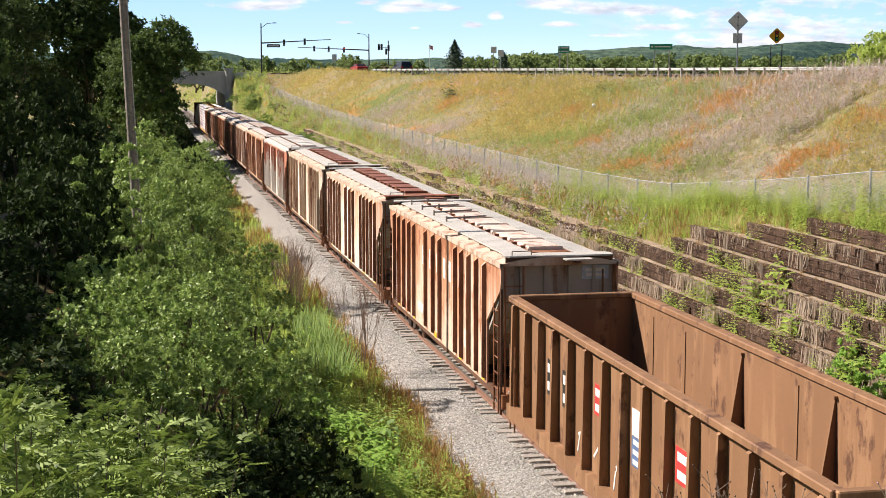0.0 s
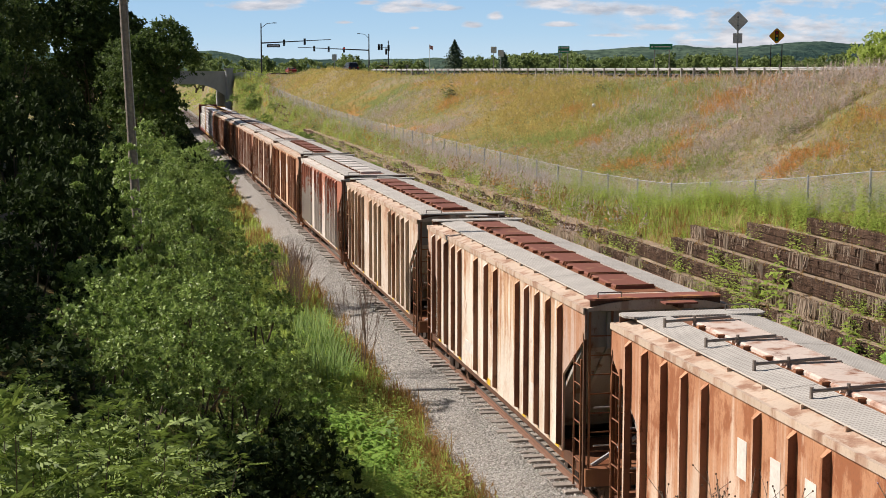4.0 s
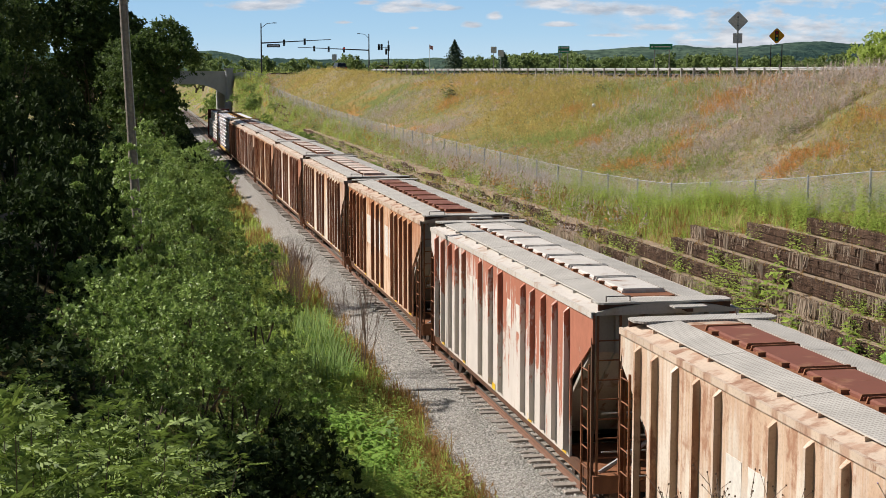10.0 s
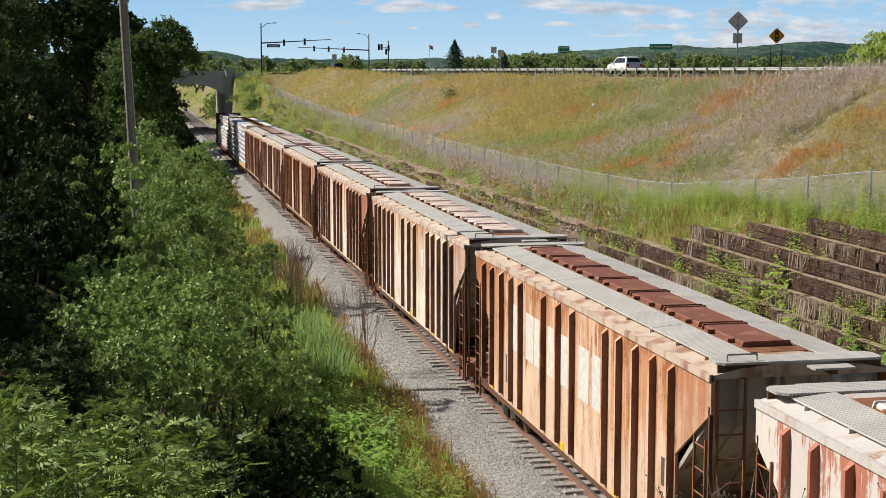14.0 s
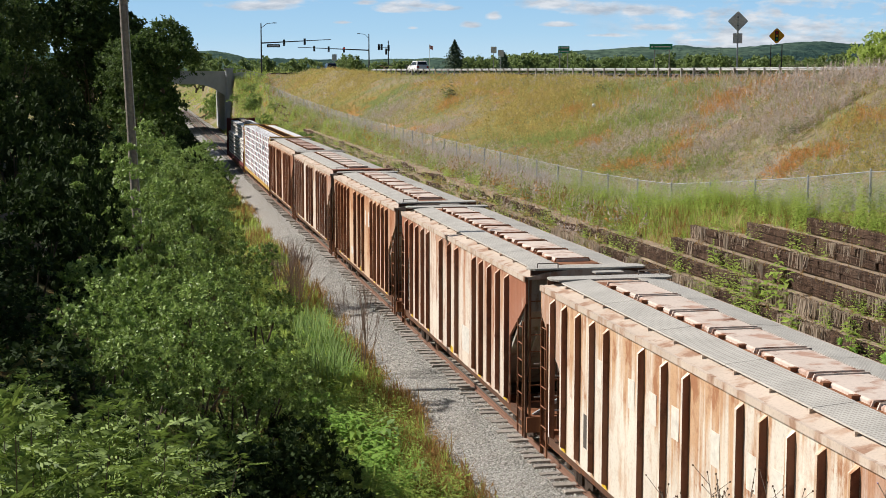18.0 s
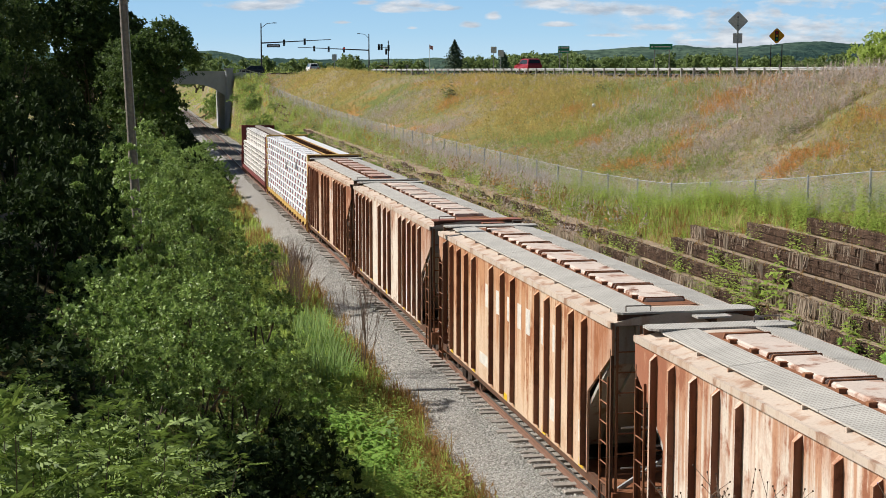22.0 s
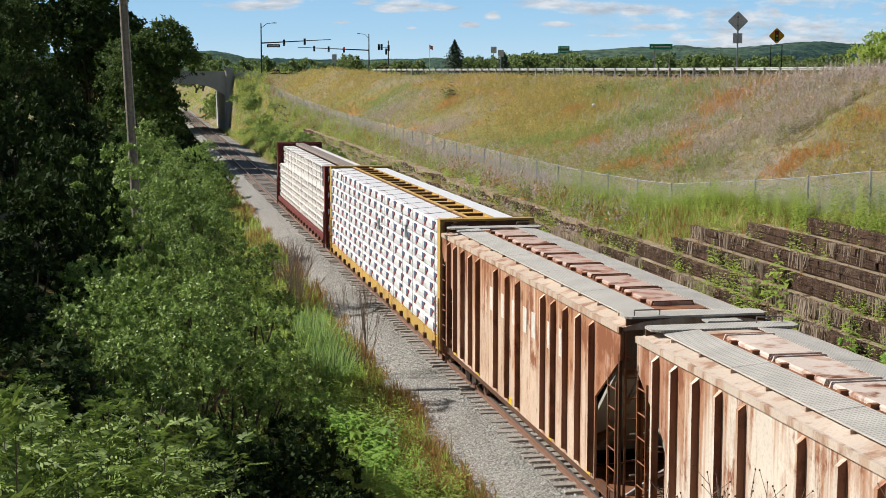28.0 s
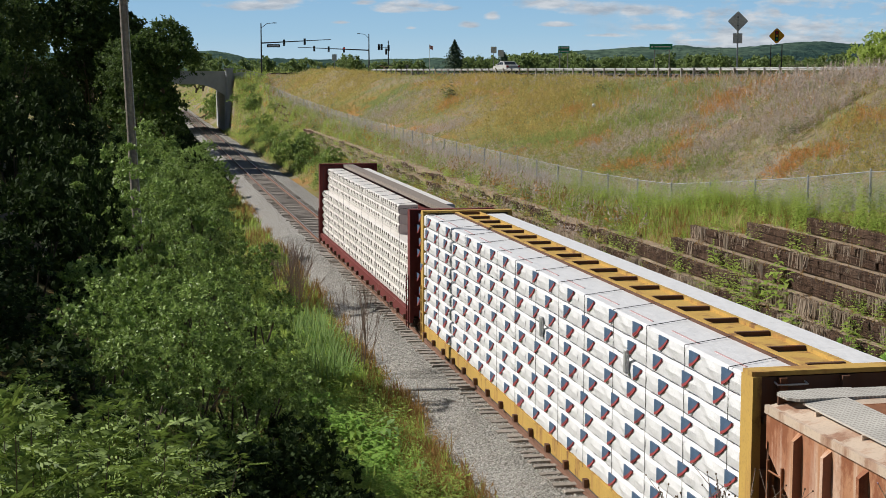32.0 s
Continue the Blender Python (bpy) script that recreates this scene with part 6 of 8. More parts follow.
def tuft(seed, blades, spread, width, curl=0.35):
    """A template tuft one metre high: bent, tapering blades."""
    rng = random.Random(seed)
    v, f = [], []
    for _ in range(blades):
        a, r = rng.uniform(0, 6.283), rng.uniform(0, spread)
        b = rng.uniform(0, 6.283)
        h, c = rng.uniform(0.55, 1.0), rng.uniform(0.1, curl)
        x, y = r * math.cos(a), r * math.sin(a)
        wx, wy = -math.sin(b) * width, math.cos(b) * width
        i = len(v)
        mx, my = x + math.cos(b) * c * 0.35, y + math.sin(b) * c * 0.35
        v += [(x - wx, y - wy, -0.08), (x + wx, y + wy, -0.08), (mx + wx * 0.7, my + wy * 0.7, h * 0.6), (mx - wx * 0.7, my - wy * 0.7, h * 0.6), (x + math.cos(b) * c, y + math.sin(b) * c, h)]
        f += [(i, i + 1, i + 2, i + 3), (i + 3, i + 2, i + 4, i + 4)]
    return np.array(v), np.array(f)


def weed(seed, stems, leaves, spread, leaf):
    """A template weed one metre high: stems set with small leaves."""
    rng = random.Random(seed)
    v, f = [], []
    for _ in range(stems):
        a, r = rng.uniform(0, 6.283), rng.uniform(0, spread)
        bx, by, h = r * math.cos(a), r * math.sin(a), rng.uniform(0.6, 1.0)
        for k in range(leaves):
            z = h * (0.12 + 0.88 * k / (leaves - 1))
            b = k * 2.4 + rng.uniform(-0.5, 0.5)
            L = leaf * (1.25 - 0.8 * k / leaves)
            dx, dy = math.cos(b) * L, math.sin(b) * L
            i = len(v)
            v += [(bx, by, z), (bx + dx * 0.5 - dy * 0.2, by + dy * 0.5 + dx * 0.2, z + L * 0.22), (bx + dx, by + dy, z + L * rng.uniform(-0.25, 0.25)), (bx + dx * 0.5 + dy * 0.2, by + dy * 0.5 - dx * 0.2, z + L * 0.22)]
            f.append((i, i + 1, i + 2, i + 3))
    return np.array(v), np.array(f)


def tri(f):
    """Quads to triangles; degenerate corners drop out."""
    out = []
    for a, b, c, d in f:
        out.append((a, b, c))
        if c != d:
            out.append((a, c, d))
    return np.array(out)


T_GRASS = tuft(81, 6, 0.22, 0.017)
T_GRASS = (T_GRASS[0], tri(T_GRASS[1]))
T_FINE = tuft(82, 5, 0.40, 0.020, 0.9)
T_FINE = (T_FINE[0], tri(T_FINE[1]))
def fluff(seed, flecks, size):
    """A template of loose flecks in a dome one metre high, for bushy meadow plants seen from afar."""
    rng = np.random.default_rng(seed)
    d = rng.normal(size=(flecks, 3))
    d[:, 2] = np.abs(d[:, 2])
    d /= np.linalg.norm(d, axis=1)[:, None]
    c = d * (0.35 + 0.65 * rng.random((flecks, 1))) * np.array([0.62, 0.62, 1.0])
    a, b = rng.normal(size=(flecks, 3)), rng.normal(size=(flecks, 3))
    a = size * a / np.linalg.norm(a, axis=1)[:, None]
    b = size * 0.7 * b / np.linalg.norm(b, axis=1)[:, None]
    return np.stack([c - a, c + a, c + b], 1).reshape(-1, 3), np.arange(3 * flecks).reshape(-1, 3)


T_FLUFF = fluff(87, 16, 0.15)
T_WEED = weed(83, 4, 6, 0.24, 0.20)
T_STALK = weed(88, 3, 15, 0.16, 0.11)
T_BROAD = weed(84, 3, 9, 0.12, 0.34)


def ground_points(rng, n, x0, x1, y0, y1, test=None, power=1.0):
    x = x0 + (x1 - x0) * rng.random(n)
    y = y0 + (y1 - y0) * rng.random(n) ** power
    p = [(a, b, land(a, b)) for a, b in zip(x, y) if test is None or test(a, b)]
    return np.array(p)


def patch(x, y, s, o):
    return noise.noise((x * s, y * s * 0.6, o))


DOCKS = ((20.1, 146.5), (20.5, 147.5), (21.8, 92.5), (22.0, 93.0), (21.4, 92.0), (14.5, 58), (12.6, 52), (17.0, 75), (25.0, 112))
RUT = ((19.9, 65.4), (25.4, 68.0))


def sow():
    rng = np.random.default_rng(91)
    # near verge between bushes and ballast
    scatter("verge_weed", *T_WEED, ground_points(rng, 2900, -7.4, -3.5, 19, 75, lambda x, y: patch(x, y, 0.35, 2) + (-(x + 3.5)) * 0.22 > 0.05, 1.4), 0.8, M_WEED, rng, "lush green weeds along the verge", "weed")
    scatter("verge_grass", *T_GRASS, ground_points(rng, 5200, -6.8, -3.1, 19, 150, None, 1.6), 0.55, M_WEED, rng, "green grass along the verge", "grass")
    scatter("russet_grass", *T_FINE, ground_points(rng, 3600, -4.6, -2.75, 20, 130, lambda x, y: patch(x, y, 0.28, 7) > -0.05, 1.5), 0.52, M_VERGERUST, rng, "dry russet weeds at the edge of the stones", "weed")
    scatter("reed", *T_GRASS, ground_points(rng, 200, -6.2, -4.6, 44, 56), 1.1, M_WEED, rng, "tall green reeds in the ditch", "reed", 0.05)
    scatter("verge_weed", *T_WEED, ground_points(rng, 900, -6.3, -3.7, 26, 48, lambda x, y: patch(x, y, 0.45, 61) > -0.1), 0.62, M_WEED, rng, "bright leafy weeds along the verge", "weed")
    more = np.random.default_rng(94)
    scatter("russet_weed", *T_WEED, ground_points(more, 420, -4.1, -2.85, 30, 44.5, lambda x, y: patch(x, y, 0.6, 33) > -0.18), 0.34, M_VERGERUST, more, "low russet weeds at the edge of the stones", "weed", 0.2)
    scatter("russet_grass", *T_FINE, ground_points(more, 700, -4.3, -2.75, 30, 44.5, lambda x, y: patch(x, y, 0.6, 35) > -0.1), 0.46, M_VERGERUST, more, "dry russet grass at the edge of the stones", "grass", 0.2)
    scatter("reed", *T_GRASS, ground_points(more, 260, -5.4, -4.0, 44.5, 54), 1.25, M_REED, more, "tall upright reeds in the ditch", "reed", 0.04)
    scatter("tall_weed", *T_BROAD, ground_points(more, 190, -6.3, -4.4, 32.5, 41, lambda x, y: patch(x, y, 0.5, 37) > -0.15), 1.0, M_VERGELEAF, more, "tall leafy green weeds on the verge", "weed", 0.06)
    scatter("tall_weed", *T_WEED, ground_points(more, 260, -6.3, -4.0, 36, 58, lambda x, y: patch(x, y, 0.4, 39) > -0.05), 0.95, M_VERGELEAF, more, "bushy green weeds on the verge", "weed", 0.08)
    scatter("verge_spire", *T_STALK, ground_points(more, 1500, -6.4, -3.9, 24, 62, lambda x, y: patch(x, y, 0.55, 81) > 0.08), 0.95, M_VERGELEAF, more, "leafy upright spires of weeds on the verge", "weed", 0.07)
    scatter("verge_bush", *T_FLUFF, ground_points(more, 900, -6.6, -3.9, 24, 62, lambda x, y: patch(x, y, 0.55, 83) > 0.0), 0.75, M_WEED, more, "low bushy weeds on the verge", "weed", 0.1)
    scatter("russet_bush", *T_FLUFF, ground_points(more, 800, -4.2, -2.9, 22, 50, lambda x, y: patch(x, y, 0.5, 85) > -0.05), 0.42, M_VERGERUST, more, "low russet weeds at the edge of the stones", "weed", 0.2)
    scatter("mullein", *T_BROAD, np.array([(a, b, land(a, b)) for a, b in ((-4.0, 33.6), (-4.15, 33.3), (-3.9, 33.9), (-4.4, 36.0))]), 0.95, M_REED, more, "tall pale broad-leaved plants beside the stones", "weed", 0.04)
    scatter("verge_plant", *T_BROAD, ground_points(rng, 70, -6.0, -3.5, 27, 52), 0.55, M_WEED, rng, "broad-leaved plants along the verge", "weed", 0.05)
    scatter("fence_grass", *T_FINE, ground_points(rng, 2200, 9.0, 12.2, 58, 110), 0.42, M_LILAC, rng, "faded grass along the fence", "grass", 0.3)
    # far verge and slope right of the track
    scatter("slope_weed", *T_WEED, ground_points(rng, 1900, 3.6, 9.5, 52, 262, None, 0.75), 0.9, M_MEADOWGREEN, rng, "green weeds on the slope beside the track", "weed")
    scatter("slope_grass", *T_GRASS, ground_points(rng, 3000, 3.5, 10.6, 52, 262, None, 1.2), 0.45, M_DRY, rng, "dry grass on the slope beside the track", "grass")
    scatter("slope_grass", *T_GRASS, ground_points(rng, 5200, 3.5, 10.8, 50, 262, lambda x, y: patch(x, y, 0.12, 21) > -0.1 and (x < 8.6 or y > 170), 1.2), 0.55, M_MEADOWGREEN, rng, "green grass on the slope beside the track", "grass")
    scatter("slope_grass", *T_GRASS, ground_points(rng, 2600, 3.8, 9.6, 120, 262, lambda x, y: patch(x, y, 0.15, 71) > -0.2), 0.75, M_WEED, rng, "lush green growth on the slope near the bridge", "grass")
    for mat, n, label in ((M_VERGERUST, 1500, "dry brown growth over the broken timbers"), (M_LILAC, 1500, "faded growth over the broken timbers"), (M_MEADOWGREEN, 1800, "green growth over the broken timbers")):
        scatter("slope_growth", *T_FLUFF, ground_points(more, n, 6.6, 10.2, 58, 215, lambda x, y: patch(x, y, 0.3, n / 7) > -0.15), 0.55, mat, more, label, "weed", 0.2)
    scatter("slope_weed", *T_WEED, ground_points(more, 1500, 4.4, 9.6, 128, 256, lambda x, y: patch(x, y, 0.2, 91) > -0.1), 0.85, M_WEED, more, "lush green weeds on the slope near the bridge", "weed")
    scatter("slope_weed", *T_WEED, ground_points(more, 420, 4.8, 9.0, 128, 250, lambda x, y: patch(x, y, 0.25, 93) > 0.15), 1.1, M_LEAF_DARK, more, "dark green brush on the slope near the bridge", "weed")
    scatter("far_grass", *T_FLUFF, ground_points(more, 1800, -12, 14, 288, 420, lambda x, y: abs(x - 1.5) > 4.5), 1.3, M_WEED, more, "green growth beyond the bridge", "grass")
    # green strip along the fence
    scatter("fence_grass", *T_GRASS, ground_points(rng, 4400, 8.9, 11.9, 36, 70, lambda x, y: patch(x, y, 0.5, 51) > -0.16 and x > (10.0 if y < 46 else 9.5 if y < 52 else 8.9)), 0.42, M_FENCEGRASS, rng, "tall bright green grass along the fence", "grass")
    scatter("fence_weed", *T_STALK, ground_points(rng, 700, 9.75, 10.75, 36, 64, lambda x, y: patch(x, y, 0.5, 77) > -0.1), 0.95, M_WEED, rng, "tall leafy weeds in front of the fence", "weed", 0.06)
    scatter("fence_weed", *T_STALK, ground_points(rng, 560, 9.8, 11.6, 36, 72), 1.0, M_FENCEGRASS, rng, "tall green weeds along the fence", "weed")
    scatter("fence_grass", *T_FINE, ground_points(rng, 4200, 9.0, 12.5, 62, 240), 0.46, M_LILAC, rng, "faded grass along the fence", "grass")
    scatter("step_grass", *T_GRASS, ground_points(rng, 2600, 7.4, 10.4, 40, 70, lambda x, y: y > 50 or x > 9.6 or (y > 46 and x > 8.9)), 0.42, M_WEED, rng, "green grass above the timber steps", "grass")
    scatter("step_grass", *T_FINE, ground_points(rng, 2600, 7.4, 10.4, 40, 70, lambda x, y: y > 50 or x > 9.6 or (y > 46 and x > 8.9)), 0.34, M_VERGERUST, rng, "dry brown grass above the timber steps", "grass")
    for tpl, n, sz, mat, label in ((T_WEED, 520, 0.75, M_WEED, "green weeds over the old timber rows"), (T_FLUFF, 700, 0.6, M_LILAC, "faded stalks over the old timber rows"), (T_WEED, 420, 0.8, M_BANKWEED, "dull green weeds over the old timber rows"), (T_FLUFF, 300, 0.6, M_RUSTWEED, "brown dry stalks over the old timber rows")):
        scatter("step_weed", *tpl, ground_points(more, n, 4.6, 9.4, 54, 135, lambda x, y: patch(x, y, 0.3, int(sz * 100) + n) > -0.05), sz, mat, more, label, "weed", 0.3)
    for tpl, n, sz, mat, label in ((T_WEED, 700, 1.0, M_WEED, "green weeds on the slope towards the bridge"), (T_WEED, 600, 1.0, M_BANKWEED, "dull green weeds on the slope towards the bridge"), (T_FLUFF, 260, 0.9, M_RUSTWEED, "brown dry stalks on the slope towards the bridge")):
        scatter("slope_weed", *tpl, ground_points(more, n, 4.6, 11.0, 120, 256, lambda x, y: patch(x, y, 0.2, n) > -0.1), sz, mat, more, label, "weed", 0.3)
    scatter("far_grass", *T_FLUFF, ground_points(more, 2600, -30, 45, 285, 640, lambda x, y: y > 420 or abs(x - 1.5) > 5.0), 1.5, M_FENCEGRASS, more, "green grass on the land past the bridge", "grass", 0.3)
    # meadow on the bank
    (ax, ay), (bx, by) = RUT

    def inside(x, y):
        q = ((x - ax) * (bx - ax) + (y - ay) * (by - ay)) / ((bx - ax) ** 2 + (by - ay) ** 2)
        off = abs((x - ax) * (by - ay) - (y - ay) * (bx - ax)) / math.hypot(bx - ax, by - ay)
        return x < lerp(y, ROAD_X) - 4.6 and not (-0.1 < q < 1.4 and off < 0.42 + 0.2 * noise.noise((x, y, 3)))
    kinds = [("meadow_grass", M_DRY, 9000, 0.42, lambda x, y: inside(x, y) and patch(x, y, 0.10, 11) > -0.22, "golden dry meadow grass on the bank"),
             ("meadow_flower", M_LILAC, 6000, 0.50, lambda x, y: inside(x, y) and patch(x, y, 0.07, 13) > 0.02, "greyish lilac knapweed on the bank"),
             ("meadow_weed", M_MEADOWGREEN, 9000, 0.40, lambda x, y: inside(x, y) and patch(x, y, 0.09, 17) > -0.15, "green weeds among the meadow grass"),
             ("russet_weed", M_RUSTWEED, 6000, 0.42, lambda x, y: inside(x, y) and patch(x, y, 0.13, 19) > 0.26, "russet dock and dry weeds on the bank")]
    for name, mat, n, s, test, label in kinds:
        scatter(name, *T_FINE, ground_points(rng, n // 2, 11.0, 36.0, 36, 265, test, 1.3), s, mat, rng, label, "grass", 0.45)
        scatter(name, *T_FLUFF, ground_points(rng, n // 2, 11.0, 36.0, 36, 265, test, 1.3), s * 0.95, mat, rng, label, "grass", 0.3)
    # finer growth low down, where the bank is seen from nearer
    for mat, n, o, label in ((M_LILAC, 5200, 41, "fine greyish lilac stalks on the bank"), (M_DRY, 4200, 43, "fine straw stalks on the bank"), (M_MEADOWGREEN, 5200, 47, "fine green growth on the bank")):
        scatter("meadow_grass", *T_FLUFF, ground_points(rng, n, 11.0, 28.0, 42, 98, lambda x, y: inside(x, y) and patch(x, y, 0.22, o) > -0.12), 0.30, mat, rng, label, "grass", 0.35)
    # darker bushy weeds on the bank
    scatter("bank_weed", *T_WEED, ground_points(rng, 1900, 11.5, 34.0, 40, 200, lambda x, y: inside(x, y) and patch(x, y, 0.15, 31) > 0.05, 1.3), 0.5, M_BANKWEED, rng, "bushy green weeds on the bank", "weed")
    scatter("knapweed", *T_WEED, ground_points(rng, 2600, 12.0, 34.0, 46, 150, lambda x, y: inside(x, y) and patch(x, y, 0.10, 37) > -0.02), 0.46, M_LILAC, rng, "bushy greyish lilac knapweed on the bank", "weed")
    # a ragged row of dry brush up the bank
    for n, s, mat, label in ((34, 0.55, M_BANKWEED, "dull green brush along a rut up the bank"), (80, 0.6, M_LILAC, "faded brush along a rut up the bank"), (60, 0.4, M_VERGERUST, "brown dry brush along a rut up the bank")):
        q = rng.random(n)
        xs, ys = ax + (bx - ax) * q - 0.3 + 0.4 * rng.normal(size=n), ay + (by - ay) * q + 1.3 + 0.6 * rng.normal(size=n)
        scatter("brush", *T_WEED, np.array([(a, b, land(a, b)) for a, b in zip(xs, ys)]), s, mat, rng, label, "brush")
    q = np.stack([21.0 + 0.45 * rng.normal(size=46), 68.3 + 0.5 * rng.normal(size=46)], 1)
    scatter("brush", *T_WEED, np.array([(a, b, land(a, b)) for a, b in q]), 0.55, M_BANKWEED, rng, "dark tangled brush in a hollow of the bank", "brush")
    v = [(ax + (bx - ax) * k / 20 + s, ay + (by - ay) * k / 20 + 0.5 * s, land(ax + (bx - ax) * k / 20 + s, ay + (by - ay) * k / 20 + 0.5 * s) + 0.05) for k in range(-2, 29) for s in (0.12 * noise.noise((k, 1, 1)) - 0.45, 0.0, 0.45 + 0.12 * noise.noise((k, 5, 1)))]
    f = [(3 * k + e, 3 * k + e + 1, 3 * k + e + 4, 3 * k + e + 3) for k in range(30) for e in (0, 1)]
    tagged(new("bare_earth", from_arrays("bare_earth", v, f, M_LITTER)), "strip of bare pale earth up the bank", "earth", kind="structure")
    # drifts of one growth or another on the bank: x, y, spread
    drifts = ((M_LILAC, ((25.1, 77.3, 2.4), (23.5, 71.0, 1.7), (21.1, 73.3, 1.8), (18.6, 73.3, 1.5), (20.9, 83.6, 1.9), (18.5, 88, 1.5), (15.6, 128, 2.0), (16.7, 158, 2.8), (28, 76, 2.4)), "drift of greyish lilac knapweed on the bank"),
              (M_RUSTWEED, ((25.7, 86.6, 1.0), (24.6, 84.9, 0.9), (28.6, 88.5, 0.8), (23.5, 84.2, 0.8), (20.3, 80.5, 0.7), (18.5, 77.1, 0.7), (16.0, 78.5, 0.8), (16.8, 73.3, 0.6), (21.7, 108.8, 0.9), (18.3, 91.5, 0.7), (19.3, 63.5, 0.5), (18.0, 62.5, 0.55), (19.9, 61.8, 0.55), (22.6, 63.7, 0.6), (19.4, 143, 1.0)), "patch of russet dry weeds on the bank"),
              (M_OCHRE, ((17.2, 226, 4.0), (16.0, 241, 3.6), (18.6, 212, 3.2), (23.1, 140.8, 4.4), (21.2, 120, 3.4), (23.3, 115.9, 3.2), (22.6, 63.7, 1.0), (21.3, 61.6, 1.4), (18.5, 57, 1.3), (26.0, 128.9, 2.6), (18.8, 108.0, 2.0), (17.8, 201, 4.4), (25.5, 160, 3.6), (22.8, 106, 2.0)), "drift of golden ochre grass on the bank"),
              (M_MEADOWGREEN, ((19.8, 96.8, 1.9), (17.9, 80.2, 1.4), (26, 109.6, 2.4), (26.3, 98.3, 2.0), (21.3, 91.9, 1.6), (17.4, 101, 1.7), (14.4, 66, 1.0), (17.6, 70.9, 0.9), (16.9, 71.3, 0.8), (18.5, 81.5, 1.1), (23.0, 92.5, 1.3)), "patch of fresh green weeds on the bank"))
    for mat, spots, label in drifts:
        for tpl, many, size in ((T_FINE, 26, 0.36), (T_FLUFF, 62, 0.44), (T_WEED, 14, 0.36)):
            pts = np.concatenate([np.stack([x + s * 0.75 * rng.normal(size=int(many * s * s) + 25), y + s * 1.5 * rng.normal(size=int(many * s * s) + 25)], 1) for x, y, s in spots])
            pts = np.array([(a, b, land(a, b)) for a, b in pts if inside(a, b) and a > FENCE_X + 0.3])
            scatter("bank_growth", *tpl, pts, size, mat, rng, label, "weed", 0.3)
    # tall growth on the swell of the bank
    for tpl, n, s, mat, label in ((T_STALK, 420, 0.95, M_LILAC, "tall faded knapweed on the crest"), (T_FLUFF, 200, 0.8, M_LILAC, "bushy faded knapweed on the crest"), (T_WEED, 130, 0.6, M_RUSTWEED, "russet weeds on the crest"), (T_STALK, 160, 0.8, M_BANKWEED, "tall dull green weeds on the crest")):
        q = np.stack([29.6 + 2.0 * rng.normal(size=n), 79 + 7.0 * rng.normal(size=n)], 1)
        scatter("crest_weed", *tpl, np.array([(a, b, land(a, b)) for a, b in q if inside(a, b)]), s, mat, rng, label, "weed", 0.2)
    scatter("dock_plant", *T_BROAD, np.array([(a, b, land(a, b)) for a, b in ((19.8, 146.0), (20.1, 146.6), (19.6, 147.2))]), 1.5, M_BANKWEED, rng, "tall broad-leaved green plants on the bank", "weed")
    scatter("dock_plant", *T_BROAD, np.array([(a, b, land(a, b)) for a, b in DOCKS]), 0.8, M_BANKWEED, rng, "broad-leaved green plants on the bank", "weed")
    scatter("crest_weed", *T_FINE, ground_points(rng, 1000, 20, 33, 56, 112, inside), 0.5, M_LILAC, rng, "tall faded weeds along the crest", "weed", 0.2)
    scatter("crest_weed", *T_FINE, ground_points(rng, 500, 22, 33, 56, 112, inside), 0.55, M_RUSTWEED, rng, "tall russet weeds along the crest", "weed", 0.2)


sow()


